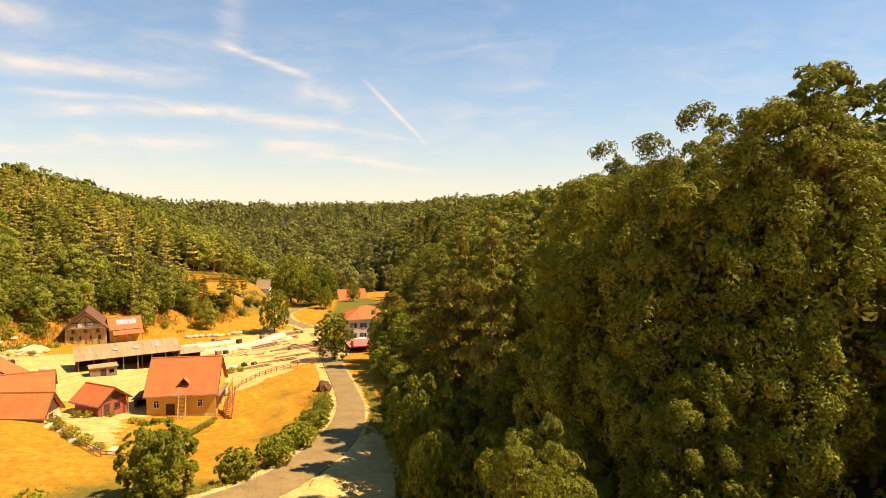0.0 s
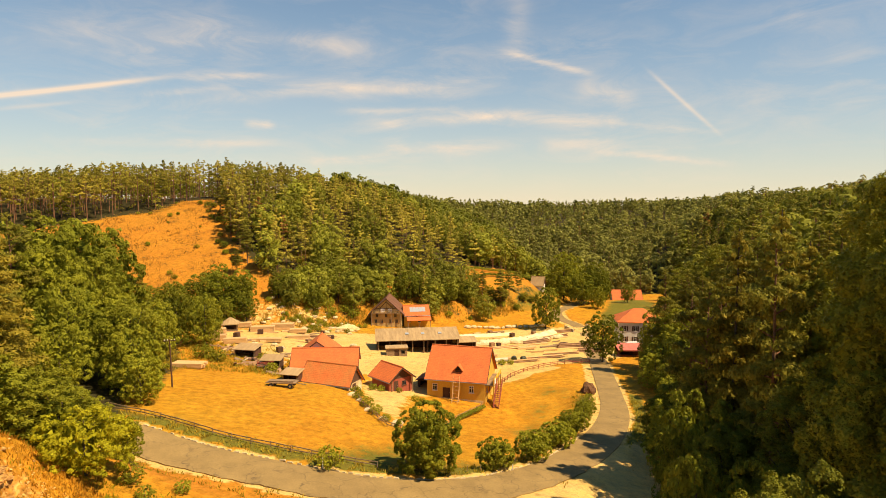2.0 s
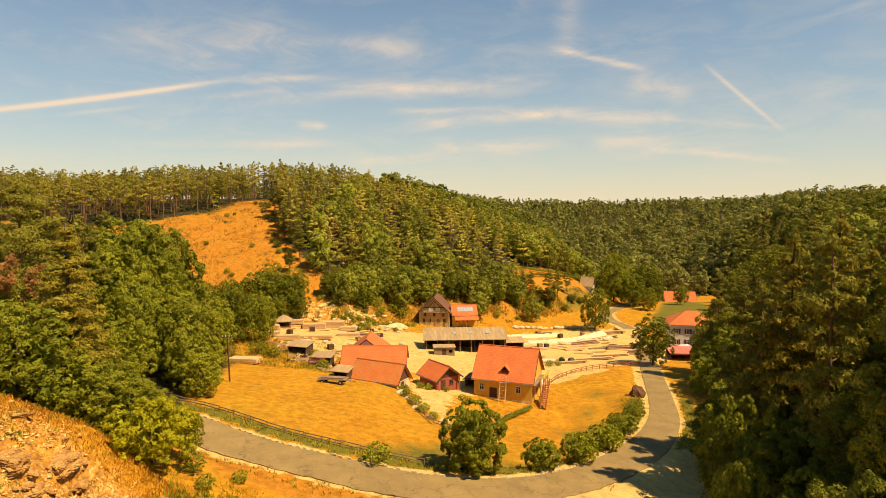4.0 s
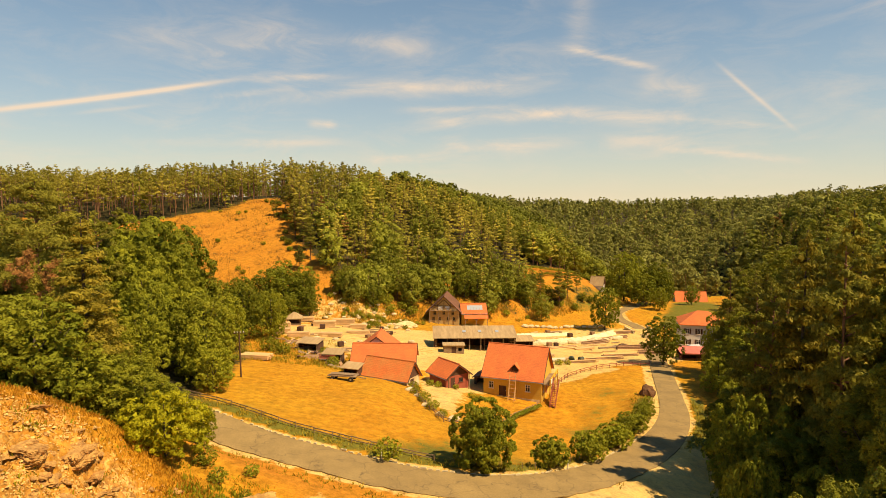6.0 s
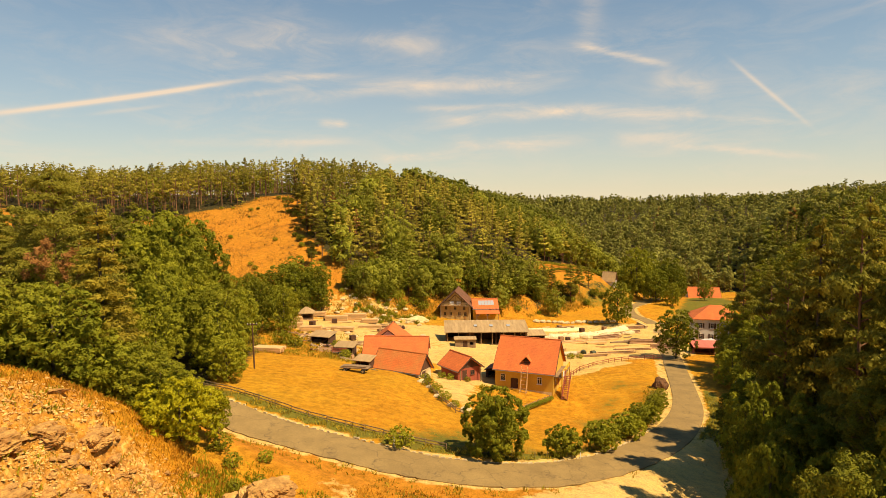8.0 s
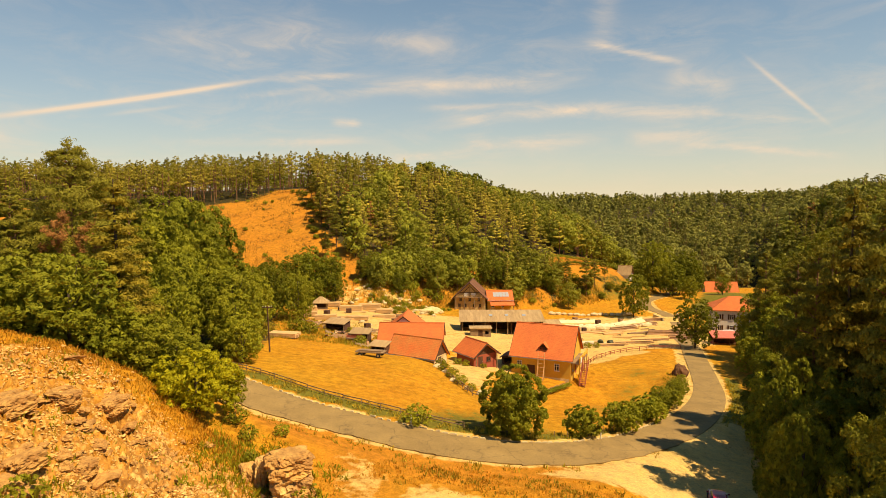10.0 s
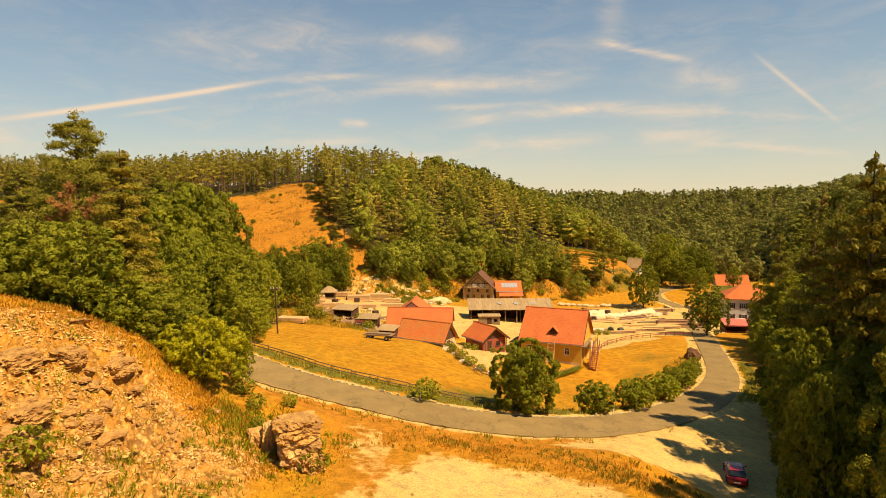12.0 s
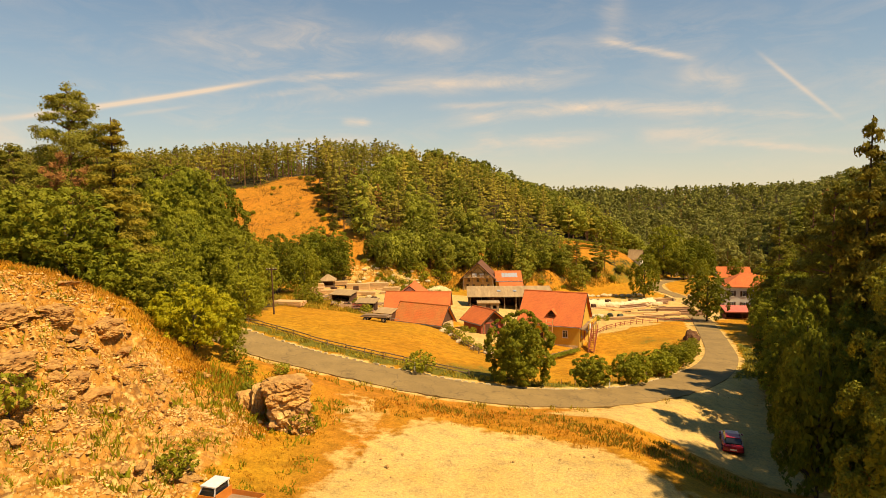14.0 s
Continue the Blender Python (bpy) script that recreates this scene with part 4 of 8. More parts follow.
# ---- woods ----
def woods(name, spots, kinds, mat, label, dead=0.0):
    """Far trees joined into one piece; spots: rows of x, y, z, height, kind. Each tree has a tint of its own."""
    leaf_v, tints, wood_v, wood_f, count = [], [], [], [], 0
    rng = np.random.default_rng(len(spots))
    for x, y, z, h, kind in spots:
        wood, leaves, tall, leafy = kinds[int(kind)]
        a, s = rng.uniform(0, 6.283), h / tall
        wide = s * rng.uniform(0.85, 1.25)
        turn = np.array([[math.cos(a) * wide, -math.sin(a) * wide, 0], [math.sin(a) * wide, math.cos(a) * wide, 0], [0, 0, s]])
        leaf_v.append(leaves @ turn.T + (x, y, z))
        tints.append(np.tile((rng.uniform(), leafy, float(rng.uniform() < dead and leafy < 0.9), 1.0), (len(leaves), 1)))
        v = np.array(wood.v) @ turn.T + (x, y, z)
        wood_v.append(v)
        wood_f += [tuple(count + i for i in f) for f in wood.f]
        count += len(v)
    mesh = card_mesh(name, np.concatenate(leaf_v), mat, 3, np.concatenate(tints))
    ob = tagged(new(name, mesh), label, "woodland", kind="stuff")
    trunks = bpy.data.meshes.new("trunks")
    trunks.from_pydata(np.concatenate(wood_v).tolist(), [], wood_f)
    trunks.materials.append(M_PINEBARK)
    new("trunks", trunks).parent = ob
    ob.children[0]["kind"] = "stuff"
    return ob


def bare_stem(h, r):
    s = Shape()
    s.tube((0, 0, -0.5), (0, 0, h * 0.85), r, r * 0.5, 5, caps=False)
    return s


def far_kinds(seed, count, size, bare=0.30, boughs=13, lobes=16):
    """Six trees for the woods: two beeches, two pines, a spruce and a low broadleaf; the last number says how leafy."""
    made = []
    for i, (maker, h, r) in enumerate(((broadleaf, 15, 4.6), (broadleaf, 17, 5.0), (pine, 18, 3.7), (pine, 19, 3.3), (spruce, 19, 3.4), (broadleaf, 12, 4.6))):
        if maker is broadleaf:
            _, leaves = broadleaf(seed + i, h, r, count, size, 0.05, 0.85, 0, 0.11, lobes)
        elif maker is pine:
            _, leaves = pine(seed + i, h, r, count, size, bare, boughs, 1.4, 0.18)
        else:
            _, leaves = spruce(seed + i, h, r, count, size, 0.05, max(24, count // 8))
        made.append((bare_stem(h, 0.19), leaves, h, 1.0 if maker is broadleaf else 0.45 if maker is spruce else 0.0))
    return made


def scatter(rng, box, spacing, keep):
    x0, y0, x1, y1 = box
    gx, gy = np.meshgrid(np.arange(x0, x1, spacing), np.arange(y0, y1, spacing))
    x, y = gx.ravel() + rng.uniform(-0.55, 0.55, gx.size) * spacing, gy.ravel() + rng.uniform(-0.55, 0.55, gx.size) * spacing
    ok = keep(x, y)
    return x[ok], y[ok]


def plant(rng, box, spacing, keep, low, high, mix):
    """Trees on a loose lattice; their heights drift over the slope as well as from tree to tree."""
    x, y = scatter(rng, box, spacing, keep)
    drift = 0.5 + 0.5 * lattice(x, y, 34.0, 21)
    h = low + (high - low) * np.clip(0.55 * drift + 0.45 * rng.uniform(0, 1, len(x)) + 0.10 * rng.normal(size=len(x)), -0.15, 1.2)
    return np.stack([x, y, terrain(x, y), h, rng.choice(6, len(x), p=mix)], 1)


def wood_edge(x):
    return 9 + 4 * np.sin(x / 9.0) + 4 * np.sin(x / 3.7) + np.where((x > -32) & (x < 10), 3, 0) - np.where(x > 14, 4, 0)


def left_wood(x, y):
    d = side(LEFT_FOOT, x, y)
    cx, cy = x + 3 * np.sin(y / 4.1 + 1) + 2 * np.sin(x / 2.3), y + 3 * np.sin(x / 5.3) + 2 * np.sin(y / 2.9)
    return (d > wood_edge(x)) & (inside(CLEARING, cx, cy, 1) < 0.5) & (inside(GLADE, x, y, 1) < 0.5) & (np.abs(np.arctan2(x, y)) < 0.95)


def pine_stand(x, y):
    return left_wood(x, y) & (x < -52 + 0.2 * (y - 240)) & (y < 345)


def foot_wood(x, y):
    return left_wood(x, y) & ~pine_stand(x, y) & (side(LEFT_FOOT, x, y) < wood_edge(x) + 15) & (x < 40)


def hill_wood(x, y):
    return left_wood(x, y) & ~pine_stand(x, y) & ~foot_wood(x, y) & (y < 330)


def seen_wedge(x, y):
    a = np.arctan2(x, y)
    return (a > -0.8) & (a < 1.0)


WOODS_RNG = np.random.default_rng(11)
NEAR_KINDS, SLOPE_KINDS, FAR_KINDS, LAST_KINDS = far_kinds(100, 900, 0.46, 0.30, 13, 18), far_kinds(150, 520, 0.58, 0.30, 12, 14), far_kinds(200, 260, 0.80, 0.26, 9, 9), far_kinds(250, 140, 1.1, 0.24, 7, 7)
STAND_KINDS = far_kinds(300, 460, 0.48, 0.48, 12)
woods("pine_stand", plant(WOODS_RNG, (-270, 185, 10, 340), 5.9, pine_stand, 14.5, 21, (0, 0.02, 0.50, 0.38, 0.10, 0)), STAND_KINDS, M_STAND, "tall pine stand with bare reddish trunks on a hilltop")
woods("hillside_woodland", plant(WOODS_RNG, (-80, 185, 110, 330), 5.7, hill_wood, 12, 19, (0.10, 0.05, 0.44, 0.28, 0.10, 0.03)), NEAR_KINDS, M_WOODS, "sunlit mixed pine and broadleaf woodland on a hillside", 0.012)
woods("wood_edge", plant(WOODS_RNG, (-60, 185, 60, 330), 4.8, foot_wood, 8.5, 13, (0.34, 0.2, 0.06, 0.04, 0.08, 0.28)), NEAR_KINDS, M_WOODS, "dark green broadleaf trees along the foot of a wood")
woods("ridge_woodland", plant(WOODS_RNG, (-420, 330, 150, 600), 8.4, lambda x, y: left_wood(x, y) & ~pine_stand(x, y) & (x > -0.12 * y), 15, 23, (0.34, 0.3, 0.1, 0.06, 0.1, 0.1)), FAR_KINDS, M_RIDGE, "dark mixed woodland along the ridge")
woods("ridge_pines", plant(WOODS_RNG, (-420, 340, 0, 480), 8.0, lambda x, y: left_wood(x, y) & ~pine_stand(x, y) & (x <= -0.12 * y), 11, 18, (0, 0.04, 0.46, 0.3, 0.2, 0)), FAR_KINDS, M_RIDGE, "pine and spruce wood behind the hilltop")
woods("valley_woodland", plant(WOODS_RNG, (60, 350, 560, 640), 9.0, lambda x, y: (side(LEFT_FOOT, x, y) < 15) & (np.arctan2(x, y) < 0.72), 9, 24, (0.24, 0.22, 0.12, 0.08, 0.28, 0.06)), FAR_KINDS, M_HAZEDWOODS, "green mixed woodland closing the valley", 0.02)
woods("distant_woodland", plant(WOODS_RNG, (-60, 640, 620, 1000), 11.5, lambda x, y: np.arctan2(x, y) < 0.66, 8, 21, (0.28, 0.28, 0.08, 0.08, 0.22, 0.06)), LAST_KINDS, M_HAZEDWOODS, "distant woodland along the skyline", 0.015)
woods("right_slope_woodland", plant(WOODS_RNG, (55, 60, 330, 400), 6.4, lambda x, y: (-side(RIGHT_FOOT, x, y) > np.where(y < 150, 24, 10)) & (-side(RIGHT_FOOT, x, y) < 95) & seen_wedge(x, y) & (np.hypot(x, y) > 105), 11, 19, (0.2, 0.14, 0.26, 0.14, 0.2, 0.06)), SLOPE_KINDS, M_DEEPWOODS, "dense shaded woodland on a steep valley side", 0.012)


# ---- single trees and bushes ----
OAK = [tree_thing("broadleaf_tree", broadleaf(31 + i, 12, 4.6, 7500, 0.21, 0.04), M_BEECH, M_BARK, "round-crowned dark green broadleaf tree", "tree", "broadleaf trees") for i in range(3)]
BENDTREE = [tree_thing("linden_tree", broadleaf(37, 10, 4.6, 52000, 0.12, 0.0, 0.9, 12, 0.07), M_LIME, M_BARK, "full round linden tree beside the bend", "tree")]
TALL = [tree_thing("tall_tree", broadleaf(41 + i, 26, 5.6, 30000, 0.20, 0.04, 1.1, 11, 0.17, 84), M_HORNBEAM, M_BARK, "tall dense broadleaf tree on a shaded slope", "tree", "slope trees") for i in range(3)]
BEECHES = [tree_thing("beech_tree", broadleaf(47 + i, 28, 5.8, 80000, 0.12, 0.02, 1.2, 13, 0.17, 96), M_HORNBEAM, M_BARK, "tall leafy beech with a dense sunlit edge", "tree", "beeches") for i in range(2)]
LIME = [tree_thing("young_tree", broadleaf(51 + i, 9, 3.6, 11000, 0.135, 0.0), M_LIME, M_BARK, "light green young broadleaf tree by the road", "tree", "young trees") for i in range(3)]
PINES = [tree_thing("pine_tree", pine(61 + i, 22, 4.0, 14000, 0.24, 0.32, 36, 1.7), M_PINE, M_PINEBARK, "tall scots pine with a reddish trunk", "tree", "pines") for i in range(3)]
BIGPINE = [tree_thing("big_pine_tree", pine(66, 24, 5.2, 60000, 0.17, 0.12, 100, 2.3), M_PINE, M_PINEBARK, "old spreading scots pine with a patch of dead red needles", "tree")]
SPRUCES = [tree_thing("spruce_tree", spruce(71 + i, 22, 4.4, 30000, 0.23), M_SPRUCE, M_BARK, "pointed spruce with drooping boughs", "tree", "spruces") for i in range(2)]
BUSH = [tree_thing("bush", broadleaf(81 + i, 3.0, 1.9, 6000, 0.11, 0.0, 0.9, 8, 0.06), M_LIME, M_BARK, "rounded green roadside bush", "bush", "bushes") for i in range(2)]
GORSE = [tree_thing("yellow_bush", broadleaf(91, 5.5, 3.4, 13000, 0.115, 0.0), M_YELLOW, M_BARK, "bright yellow-green leafy bush", "bush")]
# the dead boughs half-way up the big pine
DEAD_RNG = np.random.default_rng(5)
DEAD_AT = np.array((3.0, -4.9, 14.4)) + DEAD_RNG.normal(size=(22, 3)) * (1.5, 0.7, 1.2)
for at in DEAD_AT:
    bough = sprays(DEAD_RNG, at[None], unit_of(np.array((0.3, -0.8, -0.2)) + 0.4 * unit(DEAD_RNG, 1)), np.array((1.0,)), np.array((0.24,)), 60, 0.22, 0.4)
    made = new("dead_bough", card_mesh("dead_bough", bough, M_DEAD))
    made.parent = BIGPINE[0]
    tagged(made, "dead red-brown needles", kind="stuff")
USED = set()


def grow(kinds, n, x, y, height, native, turn=None, z=None, wide=1.0):
    """Sets one tree of a kind on the ground; the first use takes the original itself."""
    ob = kinds[n % len(kinds)]
    s = height / native
    a = (x * 37.7 + y * 91.3) % 360 if turn is None else turn
    m = pose(x, y, ground_z(x, y) if z is None else z, 0, 0, a)
    if ob.name not in USED:
        USED.add(ob.name)
        ob.matrix_world, made = m, ob
    else:
        made = copy_thing(ob, m)
    made.scale = (s * wide, s * wide, s)
    return made


def grow_to(kinds, n, x, y, top, native, wide=1.0):
    """A tree that reaches up to a given level."""
    return grow(kinds, n, x, y, max(2.0, top - ground_z(x, y)), native, wide=wide)


# the tree and bushes beside the bend
grow(BENDTREE, 0, 5.2, 67.9, 8.6, 10, wide=0.96, z=ground_z(4.95, 67.9) - 0.4)
grow(BUSH, 0, 13.6, 70.6, 3.5, 3.0, wide=1.05)
grow(BUSH, 1, 19.2, 74.2, 3.6, 3.0, wide=1.05)
for i, (x, y, h) in enumerate(((24.2, 80, 3.2), (27, 84.5, 3.6), (29.4, 88, 2.8), (32, 92, 2.8), (34.2, 97, 2.2), (36.6, 102, 2.0))):
    grow(LIME if i % 2 else BUSH, i, x, y, h, 9 if i % 2 else 3.0, wide=1.25)
# yard and village trees
grow(OAK, 1, 54.5, 143.0, 12.4, 12)
grow(OAK, 2, 58.5, 209.0, 15.5, 12, wide=0.85)
for i, (x, y, h) in enumerate(((90, 262, 15), (98, 268, 19), (104, 276, 14), (88, 302, 16), (115, 270, 9))):
    grow(OAK, i, x, y, h, 12)
# right-hand wood: tall trees up the slope, lower ones along its foot
# the trees at (42, 13.5) and (39, 9) are unseen, added to block sun
for i, (x, y, h) in enumerate(((34.4, 35.6, 29.6), (34.5, 30.5, 29.8), (44.3, 35.8, 26), (34.7, 25.6, 30.8), (37.6, 22.6, 31), (39.9, 39, 28.4), (29.5, 23, 19), (45, 19.5, 15), (42, 13.5, 17), (39, 9, 17))):
    grow(BEECHES, i, x, y, h, 28)
for i, (x, y, h) in enumerate(((47.8, 34.4, 26), (46.6, 28.6, 26), (44.1, 48.2, 25), (47.3, 57, 21), (52, 41, 18), (54, 50, 15), (55, 62, 15), (60, 76, 14), (52, 24, 27), (50, 14, 29))):
    grow(TALL, i, x, y, h, 26)
for i, (x, y, h) in enumerate(((62, 84, 17), (74, 104, 16), (82, 124, 16), (76, 98, 15), (80, 112, 16), (84, 130, 16), (59, 80, 17), (41.5, 21.5, 31), (46, 26, 30), (79, 141, 17), (86, 142, 20))):
    grow(PINES, i, x, y, h, 22)
for i, (x, y, top, w) in enumerate(((36.2, 63.4, 25.5, 0.7), (41.2, 76.0, 23.5, 0.75), (44.5, 66.0, 30.0, 0.75), (42.5, 71.5, 25.0, 0.7), (36.0, 51.5, 31.5, 0.7), (46.5, 74.0, 28.5, 0.9), (51.5, 82.0, 19.0, 0.95), (57.0, 92.0, 14.0, 1.0), (60.0, 101.0, 13.0, 1.0), (61.7, 125.6, 20.0, 0.8))):
    grow_to(PINES, i, x, y, top, 22, w)
for i, (x, y, h) in enumerate(((50, 77, 20), (46, 61, 24), (73, 92, 15), (84, 120, 15), (62, 70, 14))):
    grow(SPRUCES, i, x, y, h, 22)
grow_to(SPRUCES, 0, 37.6, 60.5, 31.5, 22, 0.75)
grow_to(SPRUCES, 1, 41.2, 59.0, 33.5, 22, 0.8)
grow(LIME, 0, 63.8, 134.5, 14.5, 9, wide=0.62)
grow(LIME, 1, 61.2, 131.0, 7.0, 9, wide=0.9)
for i, (x, y, h) in enumerate(((86, 277, 23), (92, 284, 23), (96, 270, 18), (93, 250, 10))):
    grow(LIME, i, x, y, h, 9, wide=0.8)
# the shaded slope behind the inn
for i, (x, y, h) in enumerate(((95, 178, 18), (99, 190, 17), (104, 182, 20), (98, 170, 19), (106, 198, 18), (112, 190, 20), (92, 166, 17), (112, 210, 19), (120, 224, 20), (128, 236, 20), (104, 160, 22), (136, 250, 20), (120, 205, 22), (128, 246, 18), (140, 262, 18), (146, 280, 18), (134, 262, 16), (94, 158, 20), (90, 152, 18))):
    grow(TALL if i % 2 else PINES, i, x, y, h, 26 if i % 2 else 22, wide=1.2)
for i, (x, y, h, w) in enumerate(((17.2, 23.2, 18.8, 0.7), (24, 21, 14, 0.8), (21, 11.5, 19, 0.8), (30, 38, 11, 1.1), (35, 45, 15, 1.1), (28, 30, 12, 1.0), (33, 53, 13, 1.2), (36, 29, 20, 1.0))):
    grow(BEECHES, i, x, y, h, 28, wide=w * 1.25)
for i, (x, y, top, w) in enumerate(((24.4, 43.9, 14.8, 0.55), (27.6, 41.5, 14.8, 0.6), (25.6, 47.2, 12.6, 0.55), (29.6, 56.6, 11.6, 0.6), (32.2, 60.0, 14.4, 0.55), (33.0, 55.2, 14.6, 0.6), (35.5, 66, 12, 1.0), (38, 74, 10.5, 1.0), (42.5, 81, 9, 1.0), (47, 90, 7, 1.0), (52, 99.5, 5, 1.0), (56, 110, 3.5, 1.0), (62, 121, 2.5, 1.0), (65.5, 131, 2, 1.0))):
    grow_to(LIME if i % 2 == 0 and i > 5 else OAK, i, x, y, top, 9 if i % 2 == 0 and i > 5 else 12, w)
for i, (x, y, h) in enumerate(((53.5, 112, 7.5), (57, 116, 9), (60.5, 125, 9), (58, 107, 10), (64, 121, 11), (52.5, 104, 7), (49.5, 96, 7), (66, 128, 12), (62, 114, 11))):
    grow(OAK if i % 2 else LIME, i, x, y, h, 12 if i % 2 else 9, wide=1.1)
# left-hand thicket beyond the knoll
grow_to(BIGPINE, 0, -46.2, 69.0, 37.7, 24, 1.0).rotation_euler.z = 0
grow_to(SPRUCES, 0, -36.8, 61.5, 32.6, 22, 1.25)
grow_to(SPRUCES, 1, -42.0, 70.0, 28.0, 22, 0.9)
grow_to(PINES, 2, -51.0, 66.5, 28.5, 22, 1.2)
grow_to(PINES, 0, -54.5, 70.0, 31.0, 22, 1.2)
for i, (x, y, top) in enumerate(((-66, 98, 30.5), (-60, 100, 29.5), (-72, 104, 31.5), (-56, 92, 28.5), (-79, 112, 31.5), (-52.5, 73, 30), (-57, 72, 28), (-62, 80, 31), (-50, 63, 26.5), (-56, 64, 27), (-47, 60, 25), (-58, 88, 29), (-64, 70, 28))):
    grow_to(SPRUCES if i % 3 == 1 else PINES, i, x, y, top, 22, 1.1)
for i, (x, y, top, w) in enumerate(((-65.6, 85, 32.4, 1.2), (-77.4, 105, 32.5, 1.2), (-59.9, 85, 32.3, 1.2), (-67.9, 105, 31.7, 1.3), (-53.0, 85, 31.6, 1.1), (-59.8, 105, 32.8, 0.9), (-66.9, 125, 33.2, 0.9), (-92, 125, 32.5, 1.2), (-80.7, 125, 31.5, 1.2))):
    grow_to(PINES, i, x, y, top, 22, w)
for i, (x, y, top, w) in enumerate(((-63.5, 127, 31.8, 0.9), (-58.0, 120, 30.8, 0.85), (-69.5, 122, 31.0, 0.9), (-56.5, 128, 29.8, 0.8))):
    grow_to(OAK, i, x, y, top, 12, w)
grow(GORSE, 0, -25.9, 55.0, 6.4, 5.5)
# low dense growth along the crest, then taller trees behind it
for i, (x, y, top, w) in enumerate(((-38.0, 55.2, 25.4, 1.0), (-42.5, 57.5, 25.5, 1.0), (-46.5, 56.5, 25.0, 1.0), (-35.2, 57.2, 20.8, 1.0), (-32.0, 57.4, 18.8, 1.05), (-29.3, 58.4, 17.4, 1.05), (-33.4, 60.8, 18.8, 1.0), (-28.2, 61.4, 15.2, 0.95), (-39.5, 60.4, 22.0, 0.9), (-25.4, 62.0, 13.0, 0.8), (-31.6, 63.6, 15.8, 0.9), (-51, 58, 25.0, 1.0), (-56, 58, 25.5, 1.0))):
    grow_to(OAK if i in (0, 1, 2, 11, 12) else LIME, i, x, y, top, 12 if i in (0, 1, 2, 11, 12) else 9, w * 1.15)
for i, (x, y, top, w) in enumerate(((-59.0, 126.0, 30.5, 0.85), (-57.0, 108.0, 27.5, 0.8), (-63.0, 113.0, 29.0, 0.85), (-66.0, 124.0, 28.5, 0.85), (-53.5, 112.0, 25.0, 0.9), (-38.0, 95.0, 19.6, 1.0), (-41.5, 101.0, 19.0, 0.9), (-32.6, 84.5, 14.2, 0.95), (-35.2, 89.0, 17.0, 0.9), (-46.0, 138.0, 16.6, 0.8), (-41.0, 144.0, 13.4, 0.8), (-42.5, 84.0, 19.0, 0.9), (-47.5, 95.0, 22.0, 0.85), (-52.5, 105.0, 24.0, 0.85), (-47.0, 112.0, 19.0, 0.85), (-53.0, 118.0, 23.0, 0.8), (-44.5, 124.0, 15.0, 0.85), (-49.0, 131.0, 16.5, 0.8), (-44.0, 152.0, 12.0, 0.9), (-50.0, 150.0, 14.0, 0.8))):
    grow_to(LIME if i % 3 else OAK, i, x, y, top, 9 if i % 3 else 12, w)
grow_to(SPRUCES, 0, -50.5, 132.0, 20.4, 22, 0.7)
for i, (x, y, h) in enumerate(((-60.8, 93, 20.2), (-68, 104, 19), (-66, 118, 17), (-74, 88, 21), (-80, 110, 20), (-76, 130, 18), (-90, 130, 20), (-92, 150, 18))):
    grow(PINES if i % 2 else TALL, i, x, y, h, 22 if i % 2 else 26)
# pines and scrub round the clearing on the hillside
for i, (x, y, h) in enumerate(((-66, 264, 13), (-62, 259, 14), (-70, 272, 12), (-61, 250, 11), (-56, 243, 13), (-57, 236, 9), (-52, 232, 14), (-50, 224, 12), (-47, 217, 13), (-64, 268, 9), (-100, 288, 15), (-73, 264, 7), (-59, 262, 12), (-49, 209, 9), (-53, 240, 12))):
    grow(PINES, i, x, y, h, 22, wide=1.25)
for i, (x, y, h) in enumerate(((-67, 258, 2.6), (-71, 262, 2.2), (-64, 254, 2.4), (-60, 246, 2.8), (-75, 280, 2.5), (-79, 284, 2.2), (-83, 288, 2.0), (-58, 229, 2.6), (-61, 233, 2.0), (-69, 266, 2.4), (-62, 240, 2.0))):
    grow(OAK, i, x, y, h, 12, wide=1.6)
# pines and bushes on the bank below the field
for i, (x, y, h) in enumerate(((40, 237, 12), (53, 246, 13), (58.5, 253, 11), (35, 233, 9))):
    grow(PINES, i, x, y, h, 22)
for i, (x, y, h) in enumerate(((45, 240, 4.5), (60, 249, 4), (50, 243, 3.5), (38, 231, 4), (64, 252, 3.5), (55, 241, 3), (33, 228, 3.5))):
    grow(OAK, i, x, y, h, 12, wide=1.3)
# the edge of the hillside wood
for i, (x, h) in enumerate(((-34, 9), (-29, 10), (-22, 8), (-15, 9), (-9, 11), (-3, 10), (3, 9), (9, 11), (14, 9), (20, 10), (25, 8), (31, 9), (36, 10))):
    y = float(np.interp(x, (-40, -25, -8, 30, 44), (196, 196, 216, 229, 238))) + 3 * math.sin(i * 2.3)
    grow(OAK if i % 3 else PINES, i, x, y, h, 12 if i % 3 else 22, wide=1.1 if i % 3 else 1.4)
